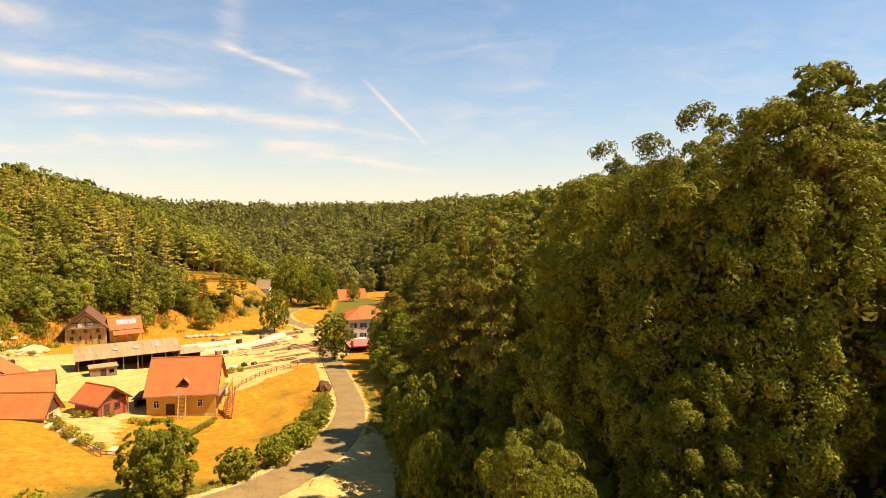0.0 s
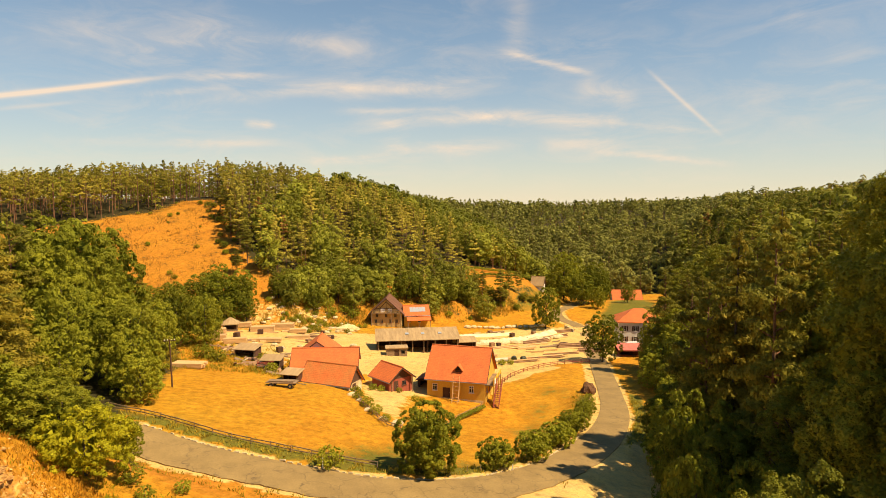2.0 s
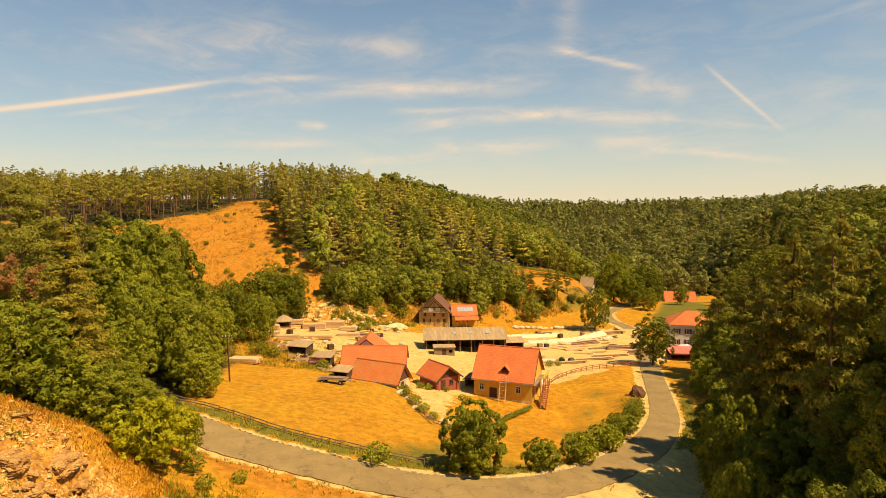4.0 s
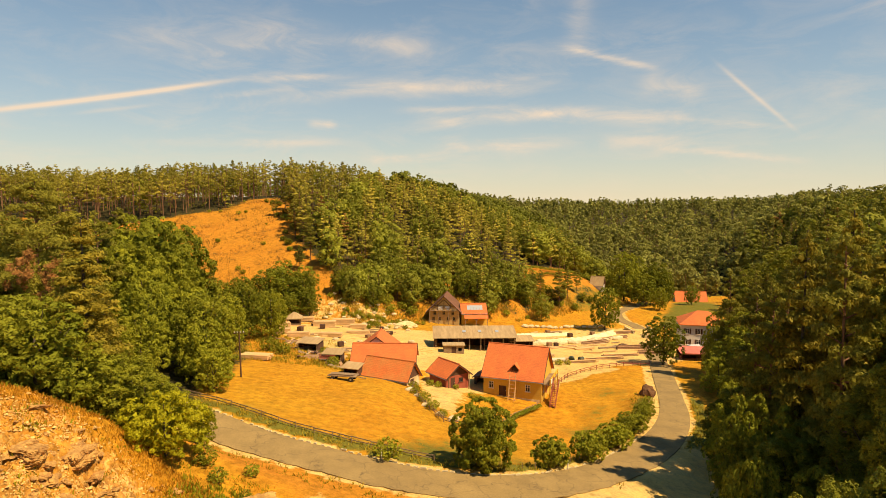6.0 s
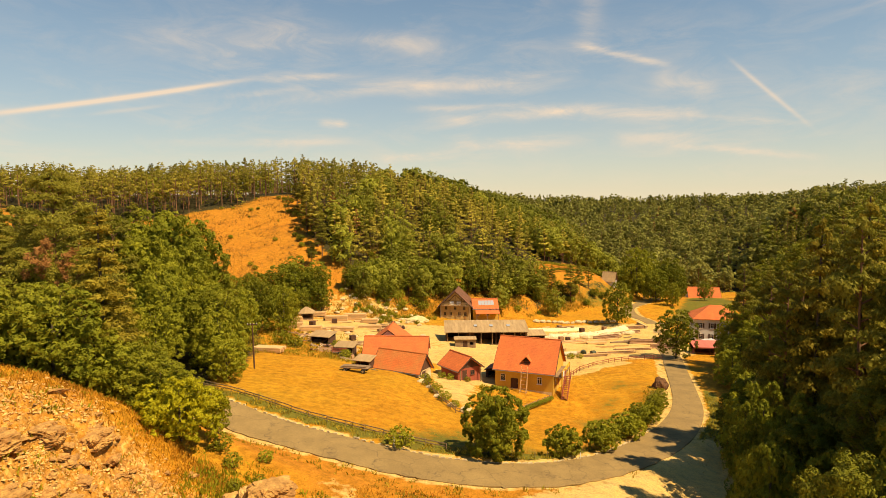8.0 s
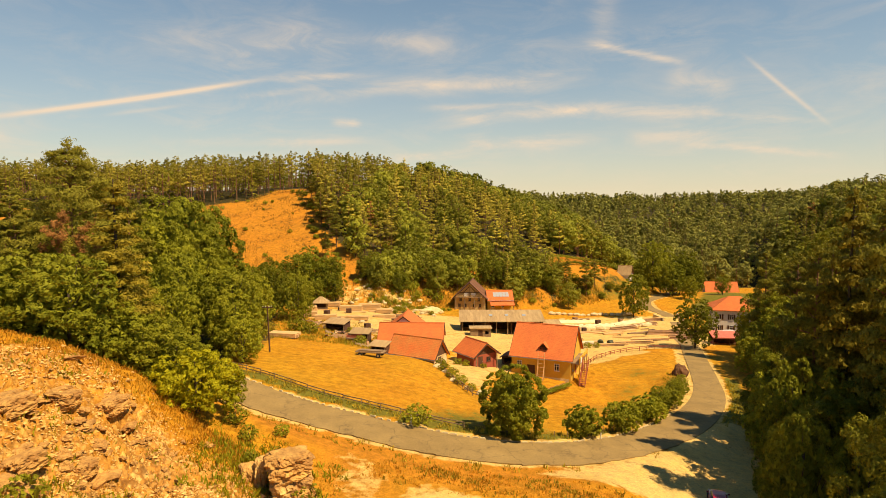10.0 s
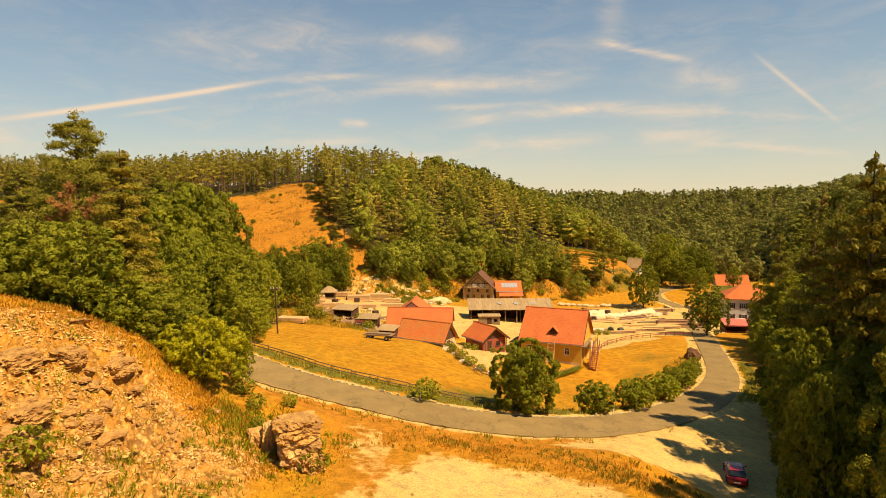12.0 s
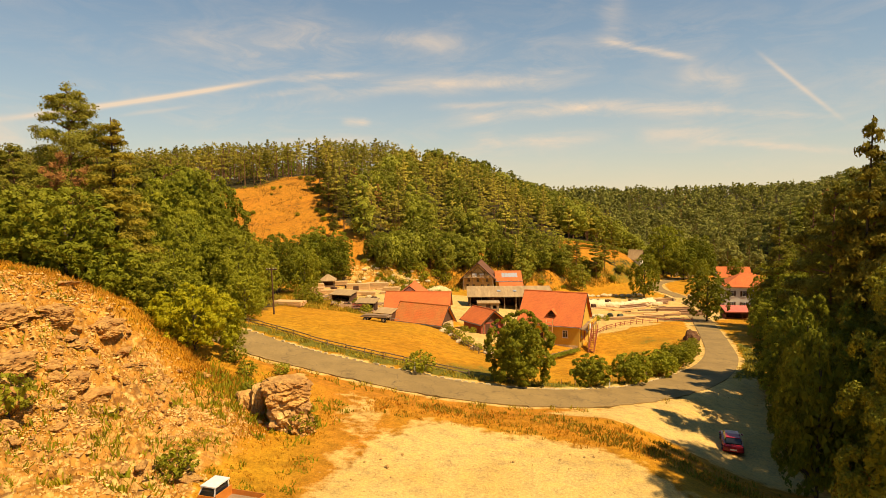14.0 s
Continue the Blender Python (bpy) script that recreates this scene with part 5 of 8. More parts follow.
# single trees there and the clearing's foot
for i, (x, y, h) in enumerate(((-48.7, 185, 13.8), (-43.2, 191.6, 11), (-55, 186, 12), (-62, 184, 11), (-26.6, 204.7, 10), (-51, 192, 12), (-70, 184, 11), (-18, 209, 10), (-30.5, 201, 9), (-46, 181, 8), (-43.5, 188, 11), (-40.5, 184, 9), (-33, 196, 8))):
    grow(OAK, i, x, y, h, 12)
for i, (x, y, h) in enumerate(((-39.7, 212.7, 14), (30, 230, 12), (48, 238, 16), (24, 228, 11), (37, 236, 11), (50, 240, 10))):
    grow(PINES, i, x, y, h, 22)
for ob in [k for kinds in (OAK, BENDTREE, BIGPINE, TALL, BEECHES, LIME, PINES, SPRUCES, BUSH, GORSE) for k in kinds if k.name not in USED]:
    for child in list(ob.children_recursive):
        bpy.data.objects.remove(child)
    bpy.data.objects.remove(ob)


# ---- buildings ----
def wall(shape, x0, x1, y0, y1, z0, z1, holes, m):
    """A wall along x with rectangular openings (x0, z0, x1, z1) cut right through."""
    cuts = sorted({x0, x1, *(h[0] for h in holes), *(h[2] for h in holes)})
    for a, b in zip(cuts, cuts[1:]):
        free, z = [], z0
        for h in sorted((h for h in holes if h[0] < (a + b) / 2 < h[2]), key=lambda h: h[1]):
            free.append((z, h[1]))
            z = h[3]
        free.append((z, z1))
        for lo, hi in free:
            if hi - lo > 1e-4:
                shape.box(a, y0, lo, b, y1, hi, m)


def fit_window(parent, hole, m, depth, frame_mat, shutters=None, cross=True):
    """A framed, mullioned pane set into an opening of a wall along x."""
    x0, z0, x1, z1 = hole
    ob = new("window")
    ob.parent = parent
    s, w = Shape(), 0.09
    y0, y1 = -0.05, 0.12
    for a in ((x0, z0, x0 + w, z1), (x1 - w, z0, x1, z1), (x0 + w, z0, x1 - w, z0 + w), (x0 + w, z1 - w, x1 - w, z1)):
        s.box(a[0], y0, a[1], a[2], y1, a[3], m)
    if cross:
        c = (x0 + x1) / 2
        s.box(c - 0.035, y0 + 0.02, z0 + w, c + 0.035, y1 - 0.02, z1 - w, m)
        zc = z0 + (z1 - z0) * 0.66
        s.box(x0 + w, y0 + 0.03, zc - 0.025, c - 0.035, y1 - 0.03, zc + 0.025, m)
        s.box(c + 0.035, y0 + 0.03, zc - 0.025, x1 - w, y1 - 0.03, zc + 0.025, m)
    s.make("frame", frame_mat, ob)
    Shape().box(x0 + w, 0.03, z0 + w, x1 - w, 0.05, z1 - w, m).make("pane", M_GLASS, ob)
    Shape().box(x0 - 0.08, -0.14, z0 - 0.07, x1 + 0.08, 0.1, z0 - 0.005, m).make("sill", frame_mat, ob)
    if shutters:
        for a, b in ((x0 - 0.48, x0 - 0.03), (x1 + 0.03, x1 + 0.48)):
            Shape().box(a, -0.09, z0, b, -0.03, z1, m).make("shutter", shutters, ob)
    return ob


def fit_door(parent, hole, m, mat):
    x0, z0, x1, z1 = hole
    s = Shape().box(x0, 0.05, z0, x1, 0.12, z1, m)
    n = max(2, round((x1 - x0) / 0.4))
    for i in range(n):
        a = x0 + (x1 - x0) * i / n
        s.box(a + 0.015, 0.02, z0 + 0.03, a + (x1 - x0) / n - 0.015, 0.05, z1 - 0.03, m)
    door = s.make("door", mat, parent)
    Shape().box(x1 - 0.16, -0.03, z0 + 1.0, x1 - 0.1, 0.02, z0 + 1.14, m).make("handle", M_METAL, door, "metal handle")
    return door


def shell(parent, L, W, eave, ridge, wall_mat, gable_mat=None, front=(), back=(), left=(), right=(), thick=0.32, sunk=1.2):
    """Four walls with their openings and the two gable ends. Each side's x runs along it as seen from outside."""
    ms = {"front": Matrix.Translation((-L / 2, -W / 2, 0)),
          "right": Matrix.Translation((L / 2, -W / 2, 0)) @ pose(0, 0, 0, 0, 0, 90),
          "back": Matrix.Translation((L / 2, W / 2, 0)) @ pose(0, 0, 0, 0, 0, 180),
          "left": Matrix.Translation((-L / 2, W / 2, 0)) @ pose(0, 0, 0, 0, 0, -90)}
    for key, holes in (("front", front), ("back", back), ("left", left), ("right", right)):
        long = key in ("front", "back")
        s, n = Shape(), (L if long else W)
        inset = 0 if long else thick
        wall(s, inset, n - inset, 0, thick, -sunk, eave, [h[:4] for h in holes], ms[key])
        s.make("wall", wall_mat, parent)
        if not long and ridge > eave:
            g = Shape()
            p = [ms[key] @ Vector(c) for c in ((0.02, 0, eave), (n - 0.02, 0, eave), (n / 2, 0, ridge - 0.05), (0.02, thick, eave), (n - 0.02, thick, eave), (n / 2, thick, ridge - 0.05))]
            g.poly(p, ((0, 1, 2), (5, 4, 3), (0, 3, 4, 1), (1, 4, 5, 2), (2, 5, 3, 0)))
            g.make("gable", gable_mat or wall_mat, parent)
        for h in holes:
            if h[4] == "door":
                fit_door(parent, h[:4], ms[key], h[5])
            elif h[4] == "window":
                fit_window(parent, h[:4], ms[key], thick, h[5], h[6] if len(h) > 6 else None)
    return ms


def saddle_roof(parent, L, W, eave, ridge, mat, over=0.5, side_over=0.5, thick=0.2, trim=None):
    """Two tiled slopes with their ridge caps, barge boards and gutters."""
    run, rise = W / 2, ridge - eave
    drop = over * rise / run
    up, lo = ridge + thick, eave - drop + thick
    a, b = -L / 2 - side_over, L / 2 + side_over
    y = W / 2 + over
    Shape().slab(((a, -y, lo), (b, -y, lo), (b, 0, up), (a, 0, up)), thick).make("roof", mat, parent)
    Shape().slab(((b, y, lo), (a, y, lo), (a, 0, up), (b, 0, up)), thick).make("roof", mat, parent)
    n = max(4, int((b - a) / 0.4))
    step = (b - a) / n
    cap = Shape().tube((0, 0, -0.02), (step + 0.04, 0, 0.015), 0.14, 0.12, 6).make("ridge_cap", mat, parent)
    for i in range(n):
        one = cap if i == 0 else new("ridge_cap", cap.data)
        one.parent = parent
        one.location = (a + step * i, 0, up)
    trim = trim or M_DARKWOOD
    for x in (a, b):
        t = Shape()
        for k in (-1, 1):
            t.beam((x, k * y, lo - 0.13), (x, 0, up - 0.13), 0.06, 0.24)
        t.make("barge_board", trim, parent)
    for k in (-1, 1):
        Shape().tube((a, k * (y + 0.07), lo - 0.12), (b, k * (y + 0.07), lo - 0.12), 0.07, n=6).make("gutter", M_METAL, parent)


def place(x, y, z, turn):
    return pose(x, y, z, 0, 0, turn)


W_, D_ = "window", "door"


def yellow_house():
    L, W, eave, ridge = 11.4, 10.2, 4.1, 9.1
    turn = -21.0
    ax, ay = Vector((math.cos(radians(turn)), math.sin(radians(turn)))), Vector((-math.sin(radians(turn)), math.cos(radians(turn))))
    mid = Vector((13.8, 112.05)) + ay * (W / 2 + 0.45)
    ob = empty("farm_house", place(mid.x, mid.y, -3.2, turn), "ochre plastered farmhouse with a steep clay-tiled roof and red timber stairs", "house")
    win = lambda x, z: (x, z, x + 0.95, z + 1.35, W_, M_WHITE)
    shell(ob, L, W, eave, ridge, M_OCHRE, M_OCHRE, front=((3.1, 0.3, 4.6, 2.3, D_, M_DARKWOOD), win(8.3, 1.6), win(1.1, 1.6)),
          right=(win(1.5, 1.4), win(6.8, 1.4), (4.3, 0.2, 5.4, 2.3, D_, M_REDWOOD)), left=(win(3, 1.6), win(6.5, 1.6)))
    saddle_roof(ob, L, W, eave, ridge, M_TILE, 0.5, 0.45)
    # hoist dormer over the front door
    dormer = new("dormer")
    dormer.parent = ob
    x0, y0, z0 = 0.3, -W / 2 + 0.9, 4.75
    Shape().box(x0 - 0.6, y0, z0, x0 + 0.6, y0 + 1.9, z0 + 0.95).make("cheek", M_DARKWOOD, dormer)
    Shape().slab(((x0 - 1.0, y0 - 0.4, z0 + 0.8), (x0, y0 - 0.4, z0 + 1.9), (x0, y0 + 3.2, z0 + 1.9), (x0 - 1.0, y0 + 2.2, z0 + 0.8)), 0.12).make("dormer_roof", M_TILE, dormer)
    Shape().slab(((x0, y0 - 0.4, z0 + 1.9), (x0 + 1.0, y0 - 0.4, z0 + 0.8), (x0 + 1.0, y0 + 2.2, z0 + 0.8), (x0, y0 + 3.2, z0 + 1.9)), 0.12).make("dormer_roof", M_TILE, dormer)
    # solid gable panel, its near-black colour standing in for a shaded interior
    Shape().poly(((x0 - 0.75, y0 - 0.02, z0 + 0.9), (x0 + 0.75, y0 - 0.02, z0 + 0.9), (x0, y0 - 0.02, z0 + 1.75), (x0 - 0.75, y0 + 0.1, z0 + 0.9), (x0 + 0.75, y0 + 0.1, z0 + 0.9), (x0, y0 + 0.1, z0 + 1.75)),
                 ((0, 1, 2), (5, 4, 3), (0, 3, 4, 1), (1, 4, 5, 2), (2, 5, 3, 0))).make("dormer_gable", M_DARK, dormer)
    # chimney behind the ridge
    # covered gallery at the gable end, with yellow posts and white boarding
    gal = new("gallery")
    gal.parent = ob
    xe = L / 2
    Shape().box(xe + 0.02, -W / 2 + 0.1, 3.2, xe + 1.7, W / 2 - 2, 3.36).make("deck", M_WOOD, gal)
    for y in (-W / 2 + 0.2, -W / 2 + 2.8, -W / 2 + 5.4, W / 2 - 2.1):
        Shape().box(xe + 1.5, y - 0.1, -0.6, xe + 1.7, y + 0.1, 4.4).make("post", M_YELLOWWOOD, gal, "yellow painted post")
    for z in (3.7, 4.0, 4.3):
        Shape().box(xe + 1.56, -W / 2 + 0.3, z, xe + 1.64, W / 2 - 2.2, z + 0.14).make("rail", M_YELLOWWOOD, gal)
    Shape().box(xe + 1.7, -W / 2 + 0.5, 3.4, xe + 1.76, -W / 2 + 1.7, 4.3).make("panel", M_POSTWHITE, gal, "white panel")
    stair = new("stairs")
    stair.parent = ob
    for i in range(13):
        z = -0.3 + i * 0.27
        Shape().box(xe + 1.85, -W / 2 - 1.2 + i * 0.29, z, xe + 2.85, -W / 2 - 0.9 + i * 0.29, z + 0.06).make("tread", M_REDWOOD, stair)
    for x in (xe + 1.83, xe + 2.87):
        s = Shape().beam((x, -W / 2 - 1.4, -0.5), (x, -W / 2 + 2.7, 3.3), 0.07, 0.26)
        s.make("stringer", M_REDWOOD, stair)
        r = Shape().beam((x, -W / 2 - 1.4, 0.55), (x, -W / 2 + 2.7, 4.3), 0.08)
        for i in range(6):
            y = -W / 2 - 1.3 + i * 0.78
            r.beam((x, y, -0.3 + i * 0.71), (x, y, 0.6 + i * 0.72), 0.07)
        r.make("handrail", M_REDWOOD, stair)
    # wooden ladder frame leaning under the dormer
    Shape().box(-L / 2 + 0.4, -W / 2 - 0.05, -0.8, L / 2 - 0.3, -W / 2 - 0.005, 0.28).make("plinth", M_STONE, ob)
    return ob, mid, turn


HOUSE, HOUSE_MID, HOUSE_TURN = yellow_house()
HOUSE_M = place(HOUSE_MID.x, HOUSE_MID.y, -3.2, HOUSE_TURN)


def ladder_frame():
    ob = empty("ladder", HOUSE_M @ pose(0.35, -6.25, 0), "tall pale wooden ladder frame standing against the house", "ladder")
    for x in (-0.6, 0.6):
        Shape().beam((x, -0.3, -0.8), (x, 0.15, 5.0), 0.12).make("stile", M_FRESHWOOD, ob)
        Shape().beam((x, -1.5, -1.0), (x, 0.05, 3.0), 0.1).make("brace", M_FRESHWOOD, ob)
    for i in range(7):
        Shape().beam((-0.66, -0.25 + i * 0.06, 0.2 + i * 0.7), (0.66, -0.25 + i * 0.06, 0.2 + i * 0.7), 0.08).make("rung", M_FRESHWOOD, ob)


def side_shed():
    ob = empty("lean_to_shed", HOUSE_M @ pose(-7.4, 1.5, 0), "dark wooden lean-to shed against the farmhouse", "shed")
    wall_back = Shape()
    wall(wall_back, -1.6, 1.6, -2.2, -2.05, -0.8, 2.1, [(-1.1, -0.2, 1.1, 1.9)], None)
    wall_back.make("front_wall", M_DARKWOOD, ob)
    Shape().box(-1.6, 2.05, -0.8, 1.6, 2.2, 2.1).make("back_wall", M_DARKWOOD, ob)
    Shape().box(-1.6, -2.05, -0.8, -1.45, 2.05, 2.1).make("side_wall", M_DARKWOOD, ob)
    Shape().slab(((-2.0, -2.6, 2.05), (1.62, -2.6, 3.3), (1.62, 2.5, 3.3), (-2.0, 2.5, 2.05)), 0.14).make("roof", M_BROWNTILE, ob)


ladder_frame()
side_shed()


def front_barn():
    L, W, eave, ridge = 10.0, 4.6, 1.9, 4.7
    turn = -27.8
    ay = Vector((-math.sin(radians(turn)), math.cos(radians(turn))))
    mid = Vector((-10.55, 110.05)) + ay * (W / 2 + 0.35)
    ob = empty("old_barn", place(mid.x, mid.y, -0.25, turn), "low old barn with a lichened clay-tile roof and rubble walls", "barn")
    shell(ob, L, W, eave, ridge, M_STONE, M_DARKWOOD, right=((1.2, -0.2, 2.5, 1.7, D_, M_DARKWOOD),), front=((2.0, 0.6, 2.7, 1.2, W_, M_DARKWOOD),))
    saddle_roof(ob, L, W, eave, ridge, M_OLDTILE, 0.4, 0.45)
    return ob


def big_barn():
    L, W, eave, ridge = 12.6, 6.0, 3.2, 6.0
    ob = empty("barn", place(-11.2, 121.3, -0.7, -2.0), "long plastered barn under bright clay tiles, with a rear wing", "barn")
    shell(ob, L, W, eave, ridge, M_WHITE, M_WHITE, right=((1.6, 0, 3.9, 2.6, D_, M_DARKWOOD), (4.4, 1.2, 5.2, 2.2, W_, M_DARKWOOD)), front=((1, 1.2, 1.9, 2.2, W_, M_DARKWOOD),))
    saddle_roof(ob, L, W, eave, ridge, M_TILE, 0.4, 0.4)
    wing = new("rear_wing")
    wing.parent = ob
    wing.matrix_local = pose(-2.2, 7.0, 0, 0, 0, 90)
    shell(wing, 8.0, 9.4, 3.2, 6.7, M_WHITE, M_WHITE)
    saddle_roof(wing, 8.0, 9.4, 3.2, 6.7, M_TILE, 0.4, 0.3)
    return ob


def red_hut():
    L, W, eave, ridge = 5.4, 5.6, 2.4, 4.5
    ob = empty("garden_hut", place(1.9, 116.9, -1.7, -54.0), "red-brown boarded hut with a clay-tiled saddle roof and open porch", "hut")
    shell(ob, L, W, eave, ridge, M_REDWOOD, M_DARKWOOD, right=((1.2, 0.0, 2.3, 2.05, D_, M_DARKWOOD), (3.2, 0.9, 4.2, 1.8, W_, M_DARKWOOD)), left=((2.2, 0.9, 3.2, 1.8, W_, M_WHITE),), thick=0.16)
    saddle_roof(ob, L + 1.3, W, eave, ridge, M_TILE, 0.45, 0.2)
    for y in (-2.5, 2.5):
        Shape().box(L / 2 + 0.55, y - 0.08, -0.6, L / 2 + 0.71, y + 0.08, 2.45).make("porch_post", M_WOOD, ob)
    return ob


def long_shed():
    ob = empty("timber_shed", place(9.3, 158.5, -4.3, 1.5), "long open timber shed with a weathered grey sheet roof", "shed")
    L, W = 21.5, 7.5
    Shape().box(-L / 2 + 0.25, W / 2 - 0.25, -1, L / 2 - 0.25, W / 2, 4.6).make("back_wall", M_DARKWOOD, ob)
    for x in (-L / 2, L / 2 - 0.25):
        Shape().box(x, -W / 2 + 0.6, -1, x + 0.25, W / 2, 3.4).make("end_wall", M_DARKWOOD, ob)
    for i in range(8):
        x = -L / 2 + 0.4 + i * (L - 0.8) / 7
        Shape().box(x - 0.12, -W / 2 + 0.2, -1, x + 0.12, -W / 2 + 0.44, 3.3).make("post", M_WOOD, ob)
    Shape().box(-L / 2, -W / 2 + 0.15, 3.1, L / 2, -W / 2 + 0.45, 3.34).make("lintel", M_DARKWOOD, ob)
    n = 18
    for i in range(n):
        a, b = -L / 2 - 0.4 + i * (L + 0.8) / n, -L / 2 - 0.4 + (i + 1) * (L + 0.8) / n
        k = 0.03 * (i % 2)
        Shape().slab(((a, -W / 2 - 0.5, 3.36 + k), (b + 0.01, -W / 2 - 0.5, 3.36 + k), (b + 0.01, W / 2 + 0.3, 5.0 + k), (a, W / 2 + 0.3, 5.0 + k)), 0.1).make("roof_sheet", M_GREYROOF, ob)
    for x in (-3.2, 1.0, 5.6):
        Shape().slab(((x, -0.6, 4.24), (x + 0.9, -0.6, 4.24), (x + 0.9, 0.5, 4.47), (x, 0.5, 4.47)), 0.06).make("roof_light", M_SOLAR, ob, "clouded plastic roof light")
    Shape().box(-5.5, -W / 2 + 0.6, -1, -3.2, -W / 2 + 0.8, 3.1).make("partition", M_DARKWOOD, ob)
    Shape().box(2.4, -W / 2 + 0.6, -1, 2.6, W / 2 - 0.3, 3.3).make("partition", M_DARKWOOD, ob)
    return ob


def tool_cabin():
    ob = empty("tool_cabin", place(3.6, 150.6, -3.9, 2.0), "pale boarded cabin with a flat weathered roof before the shed", "shed")
    s = Shape()
    wall(s, -2.6, 2.6, -1.5, -1.38, -0.6, 2.2, [(-0.6, 0, 0.5, 1.9), (1.1, 0.8, 2.0, 1.6)], None)
    s.make("front_wall", M_WOOD, ob)
    Shape().box(-2.6, 1.38, -0.6, 2.6, 1.5, 2.2).make("back_wall", M_WOOD, ob)
    for x in (-2.6, 2.48):
        Shape().box(x, -1.38, -0.6, x + 0.12, 1.38, 2.2).make("side_wall", M_WOOD, ob)
    Shape().box(-2.85, -1.8, 2.2, 2.85, 1.75, 2.36).make("roof", M_GREYROOF, ob)
    Shape().box(-0.6, -1.42, 0, 0.5, -1.36, 1.9).make("door", M_DARKWOOD, ob)
    return ob


def timbered_house():
    L, W, eave, ridge = 11.0, 10.4, 4.4, 9.2
    ob = empty("timbered_house", place(2.0, 207.5, -6.5, 84.0), "tall half-timbered house with a steep brown roof and wooden balcony", "house")
    # the long axis runs north, with the gable end towards the yard
    win = lambda x, z, w=0.9: (x, z, x + w, z + 1.2, W_, M_WOOD)
    shell(ob, L, W, eave, ridge, M_BUFF, M_BUFF, left=(win(1.2, 0.9), win(3.2, 0.9), win(6.2, 0.9), win(8.2, 0.9), win(1.6, 2.9), win(4.7, 2.9), win(7.8, 2.9)), front=(win(2, 2.6), win(6, 2.6)), back=(win(2, 2.6), win(6, 2.6)))
    saddle_roof(ob, L, W, eave, ridge, M_BROWNTILE, 0.9, 0.9)
    x = -L / 2
    bal = new("balcony")
    bal.parent = ob
    Shape().box(x - 1.0, -W / 2 + 0.6, 4.25, x - 0.02, W / 2 - 0.6, 4.42).make("deck", M_WOOD, bal)
    Shape().box(x - 1.0, -W / 2 + 0.6, 5.2, x - 0.88, W / 2 - 0.6, 5.32).make("rail", M_WOOD, bal)
    for i in range(22):
        y = -W / 2 + 0.7 + i * (W - 1.4) / 21
        Shape().box(x - 0.97, y - 0.05, 4.42, x - 0.91, y + 0.05, 5.2).make("baluster", M_FRESHWOOD, bal)
    for a, b in (((-2.2, 4.5), (-2.2, 6.7)), ((0, 4.5), (0, 8.6)), ((2.2, 4.5), (2.2, 6.7)), ((-3.4, 5.9), (3.4, 5.9)), ((-2.2, 5.9), (-0.2, 7.9)), ((2.2, 5.9), (0.2, 7.9))):
        Shape().beam((x - 0.05, a[0], a[1]), (x - 0.05, b[0], b[1]), 0.1, 0.2).make("timber", M_DARKWOOD, ob)
    for y in (-1.9, 0.5):
        Shape().box(x - 0.03, y, 4.6, x + 0.03, y + 1.4, 5.8).make("gable_pane", M_POSTWHITE, ob, "pale gable panel")
    for y in (-4.9, -1.7, 1.7, 4.9):
        Shape().box(x - 0.9, y - 0.1, -0.8, x - 0.7, y + 0.1, 4.3).make("balcony_post", M_WOOD, ob)
    return ob


def solar_annex():
    ob = empty("annex", place(11.6, 206.5, -6.6, 4.0), "low annex with red tiled roofs, one carrying solar panels", "house")
    shell(ob, 8.6, 7.0, 3.4, 6.0, M_OCHRE, M_WOOD, front=((1.2, 0.8, 2.2, 2.0, W_, M_WHITE), (4.6, 0.8, 5.6, 2.0, W_, M_WHITE)))
    saddle_roof(ob, 8.6, 7.0, 3.4, 6.0, M_TILE, 0.5, 0.3)
    s = (6.0 - 3.4) / 3.5
    for i in range(5):
        x = -2.3 + i * 1.08
        y0, y1 = -2.6, -0.9
        z0, z1 = 6.0 + s * y0 + 0.27, 6.0 + s * y1 + 0.27
        Shape().slab(((x, y0, z0), (x + 1.0, y0, z0), (x + 1.0, y1, z1), (x, y1, z1)), 0.05).make("solar_panel", M_SOLAR, ob, "dark blue solar panel")
    porch = new("porch")
    porch.parent = ob
    Shape().slab(((-3.6, -6.2, 1.9), (4.6, -6.2, 1.9), (4.6, -3.55, 3.0), (-3.6, -3.55, 3.0)), 0.16).make("porch_roof", M_TILE, porch)
    for x in (-3.3, 0.4, 4.2):
        Shape().box(x - 0.1, -6.0, -0.8, x + 0.1, -5.8, 1.8).make("porch_post", M_WOOD, porch)
    return ob


